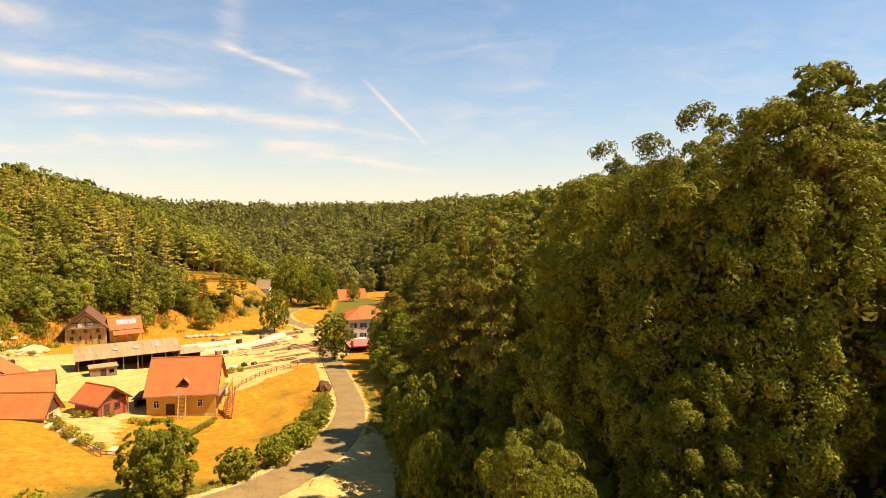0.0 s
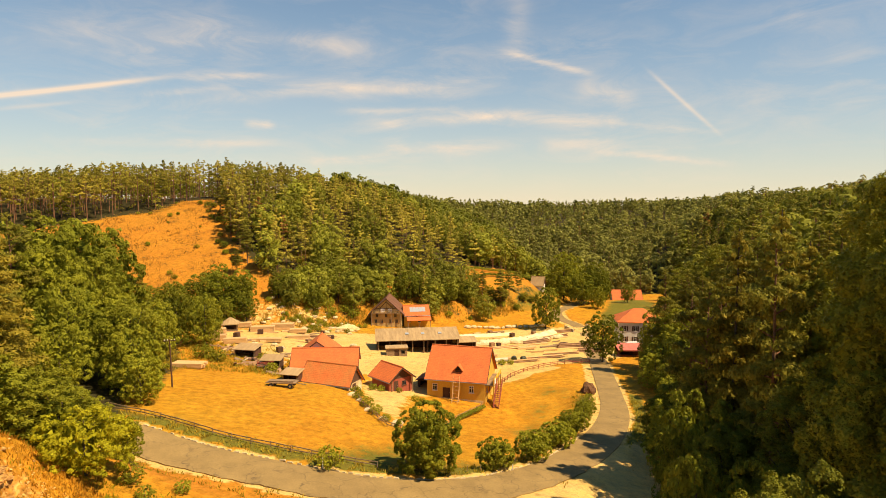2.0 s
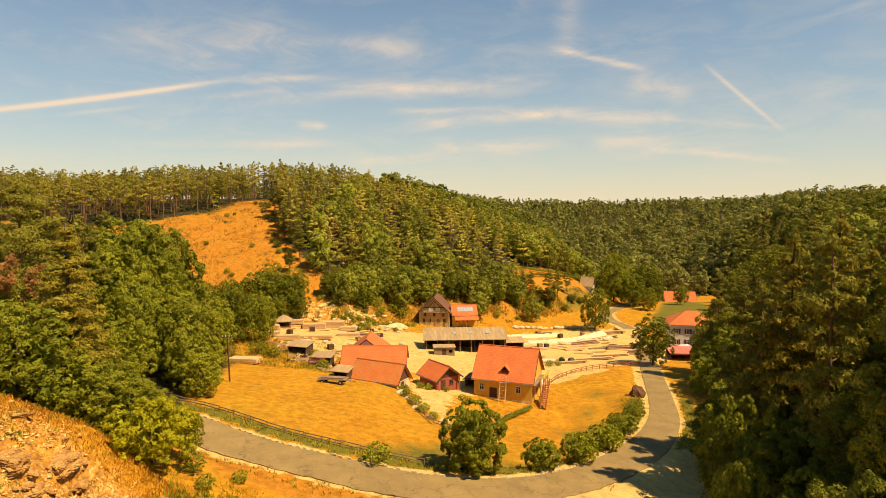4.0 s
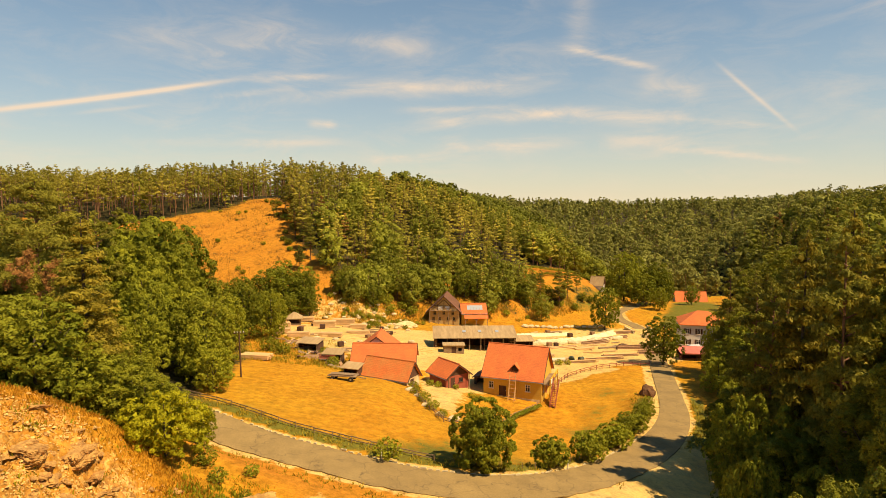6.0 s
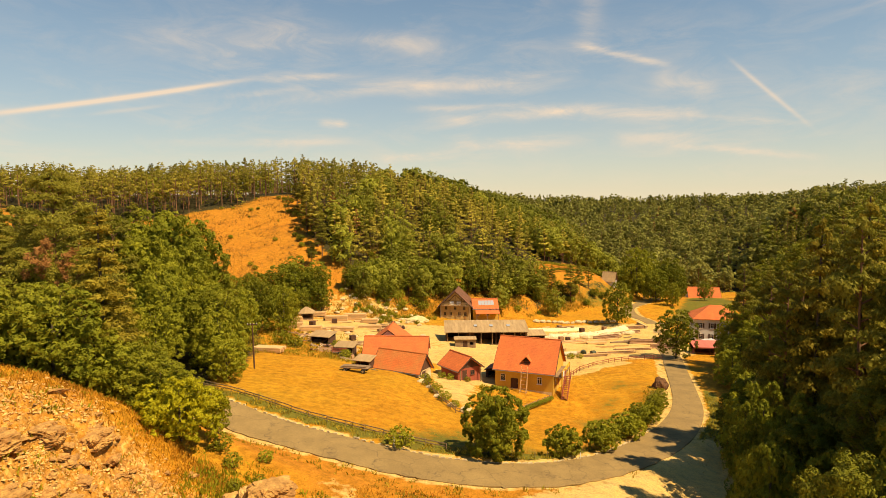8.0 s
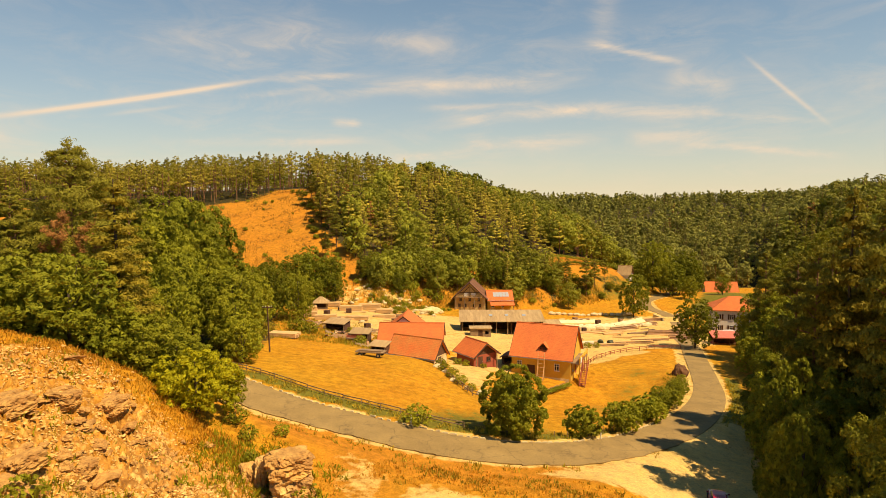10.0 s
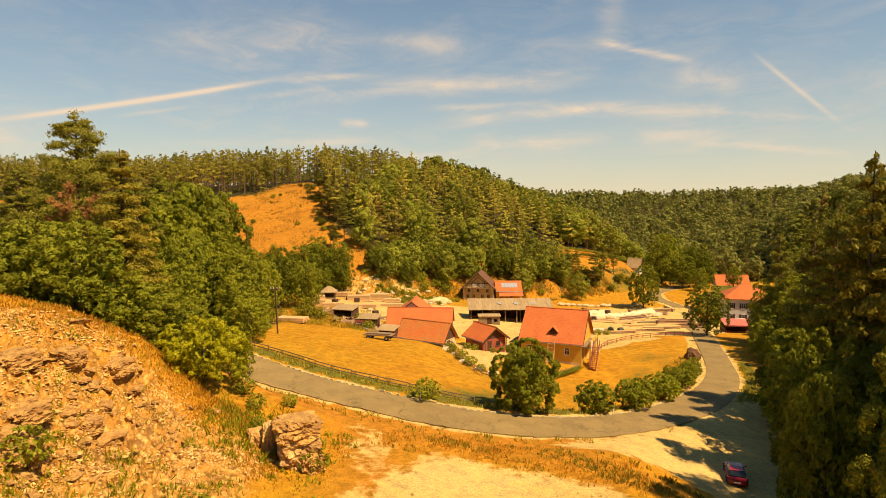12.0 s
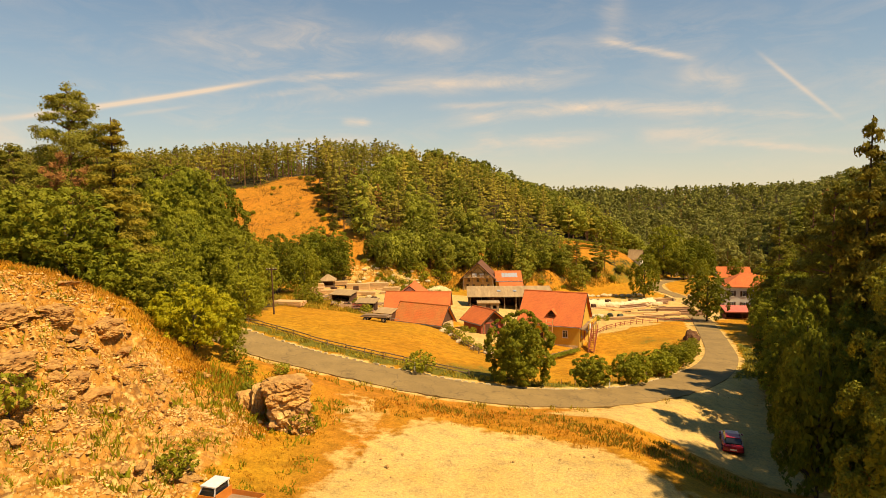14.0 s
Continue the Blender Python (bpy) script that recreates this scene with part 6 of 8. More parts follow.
def hip_roof(parent, L, W, eave, ridge, mat, over=0.6):
    x, y, c = L / 2 + over, W / 2 + over, max(L - W, 0.4) / 2
    p = ((-x, -y, eave), (x, -y, eave), (x, y, eave), (-x, y, eave), (-c, 0, ridge), (c, 0, ridge))
    low = [(a, b, z - 0.2) for a, b, z in p]
    s = Shape()
    s.poly(p + tuple(low), ((0, 1, 5, 4), (2, 3, 4, 5), (1, 2, 5), (3, 0, 4), (7, 6, 10, 11), (9, 8, 11, 10), (8, 7, 11), (6, 9, 10), (0, 6, 7, 1), (1, 7, 8, 2), (2, 8, 9, 3), (3, 9, 6, 0)))
    for f, (o, u) in {0: (0, (1, 0, 0)), 1: (2, (-1, 0, 0)), 2: (1, (0, 1, 0)), 3: (3, (0, -1, 0))}.items():
        face, base, ux = s.f[f], Vector(p[o]), Vector(u)
        s.uv[f] = [((Vector(s.v[i]) - base).dot(ux), (Vector(s.v[i]) - base - ux * (Vector(s.v[i]) - base).dot(ux)).length) for i in face]
    s.make("roof", mat, parent)


def white_house():
    ob = empty("inn", place(78.5, 176.5, -8.0, -14.0), "white plastered two-storey inn with dark shuttered windows and red roof", "house")
    win = lambda x, z: (x, z, x + 1.0, z + 1.6, W_, M_WHITE, M_DARKWOOD)
    row = tuple(win(x, z) for z in (1.0, 4.2) for x in (1.3, 4.4, 7.6, 10.6))
    shell(ob, 13, 10, 7.0, 7.0, M_WHITE, front=row, left=tuple(win(x, z) for z in (1.0, 4.2) for x in (1.5, 4.5, 7.5)))
    hip_roof(ob, 13, 10, 7.0, 10.4, M_TILE, 0.6)
    return ob


def far_house():
    ob = empty("far_farmhouse", place(126.0, 298.5, -18.2, -10.0), "distant white farmhouse with a bright red saddle roof", "house")
    win = lambda x, z: (x, z, x + 1.0, z + 1.3, W_, M_WHITE)
    shell(ob, 14.5, 9.5, 3.6, 8.4, M_WHITE, M_WHITE, front=(win(2, 1.2), win(6, 1.2), win(10, 1.2)), right=(win(2, 1.2), win(6, 1.2), win(4, 4.4)))
    saddle_roof(ob, 14.5, 9.5, 3.6, 8.4, M_TILE, 0.5, 0.5)
    return ob


def far_barn():
    ob = empty("far_barn", place(113.0, 320, -20.2, -60.0), "distant barn with a pale grey roof", "barn")
    shell(ob, 11, 8, 3.4, 7.6, M_DARKWOOD, M_DARKWOOD, left=((2.5, 0, 5.5, 2.8, D_, M_DARKWOOD),))
    saddle_roof(ob, 11, 8, 3.4, 7.6, M_GREYROOF, 0.5, 0.5)
    return ob


def field_hut():
    ob = empty("field_hut", place(73.0, 274.5, ground_z(73, 274.5) - 0.3, -28.0), "small hut with a steep grey roof at the field's edge", "hut")
    shell(ob, 5.4, 5.0, 2.1, 5.6, M_WHITE, M_DARKWOOD, left=((2.0, 0, 3.0, 2.0, D_, M_DARKWOOD),))
    saddle_roof(ob, 5.4, 5.0, 2.1, 5.6, M_GREYROOF, 0.5, 0.5)
    return ob


def kiosk():
    ob = empty("kiosk", place(-42.0, 171, ground_z(-42, 171), 8.0), "small open wooden kiosk with a pointed grey roof in the yard", "kiosk")
    for x in (-1.7, 1.7):
        for y in (-1.4, 1.4):
            Shape().box(x - 0.1, y - 0.1, -0.8, x + 0.1, y + 0.1, 2.3).make("post", M_WOOD, ob)
    Shape().box(-1.6, 1.3, -0.6, 1.6, 1.42, 2.2).make("back_wall", M_DARKWOOD, ob)
    Shape().box(-1.6, -1.46, -0.6, 1.6, -1.34, 0.9).make("counter", M_WOOD, ob)
    hip_roof(ob, 3.4, 2.8, 2.3, 3.9, M_GREYROOF, 0.7)
    return ob


def red_shelter():
    z = -6.5
    ob = empty("canopy", place(66.5, 153.5, z, -8.0), "roadside shelter with a faded pink-red sheet roof", "shelter")
    Shape().slab(((-4.0, -2.6, 2.3), (4.2, -2.6, 2.3), (4.2, 2.4, 3.1), (-4.0, 2.4, 3.1)), 0.12).make("roof", M_CANVAS, ob)
    for x in (-3.7, 0.1, 3.9):
        for y in (-2.3, 2.1):
            Shape().box(x - 0.08, y - 0.08, -0.8, x + 0.08, y + 0.08, 2.3 + 0.16 * (y + 2.4)).make("post", M_DARKWOOD, ob)
    Shape().box(-3.9, 2.2, -0.8, 4.1, 2.32, 2.9).make("back_wall", M_DARKWOOD, ob)
    Shape().box(-3.6, -1.9, -0.8, -3.5, 2.1, 1.2).make("side_wall", M_REDWOOD, ob)
    Shape().box(-4.0, -2.66, 2.02, 4.2, -2.6, 2.3).make("fascia", M_REDWOOD, ob)
    return ob


for build in (front_barn, big_barn, red_hut, long_shed, tool_cabin, timbered_house, solar_annex, white_house, far_house, far_barn, field_hut, kiosk, red_shelter):
    build()


# ---- rocks, scree and growth on the knoll ----
ROCKS = []
for i, (a, b, c) in enumerate(((1.0, 0.8, 0.6), (1.3, 0.8, 0.45), (0.9, 0.9, 0.8), (1.5, 1.0, 0.5))):
    rock = rough_rock("boulder", M_ROCK, 3.7 * i + 1, (a, b, c), jag=0.6)
    ROCKS.append(tagged(rock, "lichened brown limestone boulder on a dry slope", "boulder", "limestone boulders"))
ROCKS_USED = set()


def boulder(n, x, y, size, turn=0, tilt=0, sink=0.35, stretch=1.0, high=1.0):
    ob = ROCKS[n % 4]
    m = pose(x, y, ground_z(x, y) + size * (0.5 * high - sink), tilt, 0, turn)
    if n % 4 not in ROCKS_USED:
        ROCKS_USED.add(n % 4)
        ob.matrix_world = m
    else:
        ob = copy_thing(ob, m)
    ob.scale = (size * stretch, size, size * high)
    return ob


SLABS = [tagged(bedded_block("rock_ledge", M_ROCK, 5.3 + 2.7 * i, (1.0, 0.85, 0.8), beds=2, cuts=15), "overhanging ledge of brown bedded limestone", "rock", "rock ledges") for i in range(3)]
SLABS_USED = set()


def slab_rock(n, x, y, z, turn, size, tilt=0):
    ob = SLABS[n % 3]
    m = pose(x, y, z, tilt, 0, turn)
    if n % 3 not in SLABS_USED:
        SLABS_USED.add(n % 3)
        ob.matrix_world = m
    else:
        ob = copy_thing(ob, m)
    ob.scale = size
    return ob


for i, (x, y, half, deep) in enumerate(LEDGES):
    ux, uy = uphill(x, y)
    turn = math.degrees(math.atan2(ux, -uy))
    top = ground_z(x + ux * 0.9, y + uy * 0.9) + float(knoll_lift(np.array(x + ux * 1.1), np.array(y + uy * 1.1)))
    slab_rock(i, x + ux * 0.85, y + uy * 0.85, top - 0.12, turn, (half, 0.95, 0.55 + 0.25 * deep), 6)
    slab_rock(i + 1, x + ux * 1.7 + uy * 0.7, y + uy * 1.7 - ux * 0.7, top + 0.12, turn + 20, (half * 0.6, 0.8, 0.6), 8)
# the outcrop at the foot of the slope: cracked blocks and two pillars beside it
OUTCROP = empty("rock_outcrop", pose(-14.6, 46.6, ground_z(-14.6, 46.6) - 0.3), "blocky weathered limestone outcrop with deep dark cracks", "rock")
for i, (x, y, z, sx, sy, sz, turn) in enumerate(((0, 0, 1.1, 1.5, 1.4, 1.5, 20), (-0.1, 0.1, 3.0, 1.62, 1.5, 1.05, 24), (1.1, -0.5, 0.5, 0.9, 0.9, 0.9, 50), (-2.55, 0.5, 1.5, 0.48, 0.6, 1.9, 12), (-3.6, 0.8, 1.2, 0.75, 0.8, 1.5, 30), (-5.0, 1.4, 1.0, 0.9, 0.9, 1.0, 70), (-1.6, -0.9, 0.3, 0.6, 0.5, 0.4, 5))):
    block = bedded_block("block", M_ROCK if i % 3 else M_OUTCROP, 1.7 + 3.3 * i, (sx, sy, sz), OUTCROP, 3, 17)
    block.matrix_basis = pose(x, y, z, 0, 0, turn)
BOULDER_RNG = np.random.default_rng(8)
for i in range(150):
    if i % 3:
        lx, ly, half, deep = LEDGES[i % len(LEDGES)]
        x, y = lx + BOULDER_RNG.normal(0, 1.7), ly + BOULDER_RNG.normal(0, 1.5)
    else:
        x, y = BOULDER_RNG.uniform(-33, -17), BOULDER_RNG.uniform(31, 51)
    ob = boulder(i, x, y, 0.12 + BOULDER_RNG.gamma(1.5, 0.10), BOULDER_RNG.uniform(0, 360), BOULDER_RNG.uniform(-25, 25), 0.35, 1.2, 0.8)
    ob.location.z += float(knoll_lift(np.array(x), np.array(y)))
# the brown heap beside the road
M_DUNG = material("brown_heap", (0.17, 0.08, 0.035), (0.10, 0.05, 0.025), scale=1.2, fine=7, bump=0.9, rough=1.0, spread=0.25)
BROWN_HEAP = tagged(rough_rock("compost_heap", M_DUNG, 4.4, (1.4, 1.3, 1.7), cuts=4, jag=0.3), "dark brown heap of earth and compost beside the road", "heap")
BROWN_HEAP.matrix_world = pose(39.4, 110.5, ground_z(39.4, 110.5) + 0.2, 0, 0, 20)


def loose_stones(name, spots, mat, label, seed):
    """Thousands of small angular stones as one piece; spots: rows of x, y, size."""
    rng = np.random.default_rng(seed)
    base = np.array(((1, 0, 0), (-1, 0, 0), (0, 1, 0), (0, -1, 0), (0, 0, 0.8), (0, 0, -0.6)), float)
    tri = np.array(((0, 2, 4), (2, 1, 4), (1, 3, 4), (3, 0, 4), (2, 0, 5), (1, 2, 5), (3, 1, 5), (0, 3, 5)))
    n = len(spots)
    v = base[None] * rng.uniform(0.6, 1.3, (n, 6, 1)) + rng.normal(0, 0.12, (n, 6, 3))
    a = rng.uniform(0, 6.28, n)
    c, s = np.cos(a)[:, None], np.sin(a)[:, None]
    v = np.stack([v[..., 0] * c - v[..., 1] * s, v[..., 0] * s + v[..., 1] * c, v[..., 2] * 0.7], -1) * spots[:, 2][:, None, None]
    v += np.stack([spots[:, 0], spots[:, 1], terrain(spots[:, 0], spots[:, 1]) + knoll_lift(spots[:, 0], spots[:, 1])], -1)[:, None]
    mesh = bpy.data.meshes.new(name)
    mesh.from_pydata(v.reshape(-1, 3).tolist(), [], (tri[None] + 6 * np.arange(n)[:, None, None]).reshape(-1, 3).tolist())
    mesh.materials.append(mat)
    return tagged(new(name, mesh), label, "stones", kind="stuff")


def spread(rng, box, count, keep):
    x, y = rng.uniform(box[0], box[2], count), rng.uniform(box[1], box[3], count)
    ok = rng.uniform(0, 1, count) < keep(x, y)
    return x[ok], y[ok]


STONE_RNG = np.random.default_rng(14)
SX, SY = spread(STONE_RNG, (-40, 26, -13, 53), 38000, lambda x, y: knoll_mask(x, y) * (0.35 + 0.65 * (np.sin(x * 0.9 + 2 * np.sin(y * 0.5)) > -0.2)))
loose_stones("scree", np.stack([SX, SY, STONE_RNG.gamma(1.4, 0.034, len(SX)) + 0.03], 1), M_SCREE, "loose pale limestone scree over a dry slope", 3)
SX, SY = spread(STONE_RNG, (-14, 20, 22, 54), 2600, lambda x, y: 0.6 * inside(SANDPIT, x, y, 4))
loose_stones("gravel", np.stack([SX, SY, STONE_RNG.gamma(2.0, 0.02, len(SX)) + 0.02], 1), M_SCREE, "scattered pale gravel stones on the quarry floor", 4)


def tufts(name, x, y, height, mat, label, seed, blades=5, wide=0.16):
    """Clumps of grass or weeds as one piece."""
    rng = np.random.default_rng(seed)
    n = len(x)
    px, py = np.repeat(x, blades) + rng.normal(0, wide, n * blades), np.repeat(y, blades) + rng.normal(0, wide, n * blades)
    h = np.repeat(height, blades) * rng.uniform(0.5, 1.2, n * blades)
    z = terrain(px, py) + knoll_lift(px, py) - 0.05
    a = rng.uniform(0, 6.28, n * blades)
    w = 0.09 * h + 0.02
    lean = rng.normal(0, 0.35, (n * blades, 2)) * h[:, None]
    cx, cy = np.cos(a) * w, np.sin(a) * w
    v = np.stack([np.stack([px - cx, py - cy, z], 1), np.stack([px + cx, py + cy, z], 1), np.stack([px + cx * 0.5 + lean[:, 0], py + cy * 0.5 + lean[:, 1], z + h], 1), np.stack([px - cx * 0.5 + lean[:, 0], py - cy * 0.5 + lean[:, 1], z + h * 0.9], 1)], 1)
    return tagged(new(name, card_mesh(name, v.reshape(-1, 3), mat, 4)), label, "grass", kind="stuff")


M_DRYGRASS = leaf_material("dry_grass", (0.56, 0.28, 0.03), (0.46, 0.22, 0.025), 0.5)
M_GREENGRASS = leaf_material("green_grass", (0.32, 0.275, 0.03), (0.42, 0.28, 0.033), 0.4)
M_WEEDS = leaf_material("weeds", (0.21, 0.22, 0.016), (0.30, 0.25, 0.018), 0.4)
M_STRAW = leaf_material("straw", (0.42, 0.22, 0.045), (0.30, 0.17, 0.035), 0.3)
M_BRUSH = leaf_material("brush", (0.30, 0.24, 0.03), (0.38, 0.22, 0.03), 0.2)
GRASS_RNG = np.random.default_rng(33)
GX, GY = spread(GRASS_RNG, (-12, 40, 24, 58), 9000, lambda x, y: 0.6 * bank_zone(x, y) * (0.3 + 0.7 * (np.sin(x * 1.1 + 2 * np.sin(y * 0.9)) > -0.3)))
tufts("bank_grass", GX, GY, GRASS_RNG.uniform(0.1, 0.35, len(GX)), M_DRYGRASS, "tall dry grass along the quarry bank", 5)
GX, GY = spread(GRASS_RNG, (-8, 42, 24, 57), 5200, lambda x, y: bank_zone(x, y) * (0.25 + 0.75 * smooth(2, 12, x)) * (np.sin(x * 0.8 + y) > -0.4))
tufts("bank_weeds", GX, GY, GRASS_RNG.uniform(0.15, 0.45, len(GX)), M_GREENGRASS, "green weeds along the quarry bank", 6, 6)


def verge(x, y):
    d, _ = road_at(x, y)
    outer = outside_bend(x, y)
    return ((d > 3.6) & (d < 6.6) & (y < 120)) * np.where(outer, 0.3, 0.8) * (1 - inside(LAYBY, x, y, 3))


GX, GY = spread(GRASS_RNG, (-32, 56, 46, 112), 16000, verge)
tufts("verge_grass", GX, GY, GRASS_RNG.uniform(0.15, 0.5, len(GX)), M_GREENGRASS, "green grass verge beside the road", 7)


def meadow(x, y):
    d, _ = road_at(x, y)
    return (d > 6) * (1 - inside(YARD, x, y, 2)) * (1 - inside(THICKET, x, y, 2)) * (y > 62) * (x < 50)


GX, GY = spread(GRASS_RNG, (-34, 62, 46, 135), 12000, meadow)
tufts("meadow_grass", GX, GY, GRASS_RNG.uniform(0.04, 0.13, len(GX)), M_DRYGRASS, "parched orange meadow grass", 8, 3, 0.25)
GX, GY = spread(GRASS_RNG, (-40, 26, -11, 56), 5200, lambda x, y: 0.35 + 0.5 * (np.sin(x * 0.7 + 1.3 * np.sin(y * 0.6)) > 0.2))
tufts("slope_grass", GX, GY, GRASS_RNG.uniform(0.08, 0.28, len(GX)), M_DRYGRASS, "sparse dry grass among the scree", 9, 5)
GX, GY = spread(GRASS_RNG, (-38, 28, -11, 56), 2600, lambda x, y: 0.5 * (np.sin(x * 0.9 + 2) * np.sin(y * 0.5 + x * 0.2) > 0.1))
tufts("slope_weeds", GX, GY, GRASS_RNG.uniform(0.15, 0.4, len(GX)), M_WEEDS, "small green weeds among the scree", 10, 9, 0.22)
GX, GY = spread(GRASS_RNG, (-23, 43, -12, 53), 1500, lambda x, y: 0.9 * np.exp(-((x + 18.3) ** 2 + (y - 48.3) ** 2) / 9) + 0.3 * (np.sin(x * 2.1) * np.sin(y * 1.7) > 0.4))
tufts("outcrop_weeds", GX, GY, GRASS_RNG.uniform(0.2, 0.6, len(GX)), M_WEEDS, "fresh green weeds round the rock outcrop", 15, 9, 0.2)
GX, GY = spread(GRASS_RNG, (-27, 29, -15, 40), 900, lambda x, y: 0.9 * (np.sin(x * 1.7 + 1) * np.sin(y * 1.3 + x * 0.3) > 0.25))
tufts("foot_weeds", GX, GY, GRASS_RNG.uniform(0.2, 0.5, len(GX)), M_WEEDS, "yellow-green weeds at the slope's foot", 16, 10, 0.2)
GX, GY = spread(GRASS_RNG, (-118, 178, -36, 304), 5200, lambda x, y: inside(CLEARING, x, y, 8) * (0.25 + 0.75 * (np.sin(x * 0.31 + 2 * np.sin(y * 0.21)) > 0.1)))
tufts("clearing_grass", GX, GY, GRASS_RNG.uniform(0.3, 0.9, len(GX)), M_STRAW, "pale brown grass tussocks on the clearing", 17, 6, 0.5)
GX, GY = spread(GRASS_RNG, (-36, 182, 62, 246), 15000, lambda x, y: smooth(1, 5, side(LEFT_FOOT, x, y)) * (0.15 + 0.85 * (np.sin(x * 0.4 + 2 * np.sin(y * 0.33)) > 0.1)))
tufts("hillfoot_brush", GX, GY, GRASS_RNG.uniform(0.3, 1.1, len(GX)), M_BRUSH, "olive brush and dry weeds at the hill's foot", 18, 7, 0.6)
GX, GY = spread(GRASS_RNG, (-42, 42, -16, 58), 7000, lambda x, y: 0.8 * (1 - knoll_mask(x, y)) * (y + 0.35 * (x + 30) < 55))
tufts("crest_grass", GX, GY, GRASS_RNG.uniform(0.15, 0.45, len(GX)), M_DRYGRASS, "dry orange grass along the crest of the slope", 19, 4, 0.3)
SHRUBS = [tree_thing("shrub", broadleaf(95 + i, 1.4, 0.9, 600, 0.10, 0.0), M_LIME, M_BARK, "small green shrub on dry stony ground", "shrub", "shrubs") for i in range(2)]
for i, (x, y, h) in enumerate(((-13.2, 46.0, 1.8), (-17.9, 35.6, 1.8), (-26.1, 33.0, 2.2), (-19.0, 50.0, 1.0), (-20.6, 54.0, 1.4), (-22.8, 56.6, 1.8), (-17.6, 52.6, 0.9), (-5.9, 66.8, 2.4), (-27.4, 36.2, 1.0), (-18.4, 57.0, 1.2))):
    grow(SHRUBS, i, x, y, h, 1.4)
# shrubs dotted over the dry hillside and the yard's edges
HILL_RNG = np.random.default_rng(44)
for i in range(130):
    x, y = (HILL_RNG.uniform(-115, -50), HILL_RNG.uniform(205, 295)) if i < 30 else (HILL_RNG.uniform(-34, 56), HILL_RNG.uniform(192, 246))
    d = float(side(LEFT_FOOT, np.array(x), np.array(y)))
    if d > 2 and (i < 30) == (float(inside(CLEARING, np.array(x), np.array(y), 1)) > 0.9):
        grow(SHRUBS if i % 3 else BUSH, i, x, y, HILL_RNG.uniform(1.2, 3.2) * (0.6 if i < 30 else 1.1), 1.4 if i % 3 else 3.0)


# ---- fences, posts and poles ----
def fence(name, points, gap, high, mat, rails, label, post=0.12):
    """Posts with rails between them, following the ground."""
    p = [Vector((x, y)) for x, y in points]
    spots = []
    for a, b in zip(p, p[1:]):
        n = max(1, round((b - a).length / gap))
        spots += [a + (b - a) * (i / n) for i in range(n)]
    spots.append(p[-1])
    ob = empty(name, Matrix.Translation((spots[0].x, spots[0].y, ground_z(spots[0].x, spots[0].y))), label, "fence")
    inv = ob.matrix_world.inverted()
    rng = np.random.default_rng(len(spots))
    tops = []
    for s in spots:
        z, lean = ground_z(s.x, s.y), rng.normal(0, 0.03, 2)
        Shape().tube(inv @ Vector((s.x, s.y, z - 0.4)), inv @ Vector((s.x + lean[0], s.y + lean[1], z + high * rng.uniform(0.95, 1.08))), post * 0.6, post * 0.5, 6).make("post", mat, ob)
        tops.append(Vector((s.x, s.y, z)))
    for a, b in zip(tops, tops[1:]):
        for k in rails:
            j = rng.normal(0, 0.03, 2)
            Shape().beam(inv @ (a + Vector((0, 0, high * k + j[0]))), inv @ (b + Vector((0, 0, high * k + j[1]))), 0.05, 0.11).make("rail", mat, ob)
    return ob


def beside_road(x_from, x_to, off, step):
    mid, across = road_points()
    out, last = [], None
    for m, a in zip(mid, across):
        q = m[:2] + a * off
        if x_from < q[0] < x_to and q[1] < 118 and (last is None or np.hypot(*(q - last)) > step):
            out.append((float(q[0]), float(q[1])))
            last = q
    return out


fence("meadow_fence", beside_road(-34, 3.0, 5.3, 4.4), 2.2, 0.82, M_WOOD, (0.42, 0.85), "weathered wooden post-and-rail fence beside the road", 0.1)
fence("garden_fence", ((-5.2, 106.5), (-3.0, 97.3), (0.7, 87.0), (4.6, 85.6), (8.6, 91.5), (12.0, 100.0), (18.2, 107.8)), 2.0, 0.95, M_WOOD, (0.45, 0.85), "weathered wooden garden fence round the farmyard")
fence("yard_fence", ((21.5, 112.5), (24.0, 121.5), (28.0, 128.0), (33.0, 133.0), (38.0, 137.0), (44.0, 140.2), (50.5, 141.2)), 2.0, 1.0, M_REDWOOD, (0.5, 0.9), "reddish wooden rail fence along the timber yard")


def delineator(x, y):
    ob = empty("delineator", pose(x, y, ground_z(x, y)), "white roadside marker post with a black band", "marker post", "marker posts")
    Shape().tube((0, 0, -0.2), (0, 0, 1.0), 0.07, 0.06, 8).make("post", M_POSTWHITE, ob)
    Shape().tube((0, 0, 0.72), (0, 0, 0.9), 0.072, 0.07, 8).make("band", M_RUBBER, ob, "black band")


for x, y in ((-6.6, 66.9), (15.6, 69.8), (35.2, 99.0)):
    delineator(x, y)
for i, (x, y) in enumerate(beside_road(7.0, 30.0, 4.4, 1.6)):
    Shape_post = Shape().tube((0, 0, -0.2), (0, 0, 0.75), 0.04, 0.035, 6).make("stake", M_WOOD)
    Shape_post.matrix_world = pose(x, y, ground_z(x, y), 3 * math.sin(i * 2.1), 3 * math.cos(i * 1.3))
    tagged(Shape_post, "short pale wooden stake on the verge", "stake", "verge stakes")


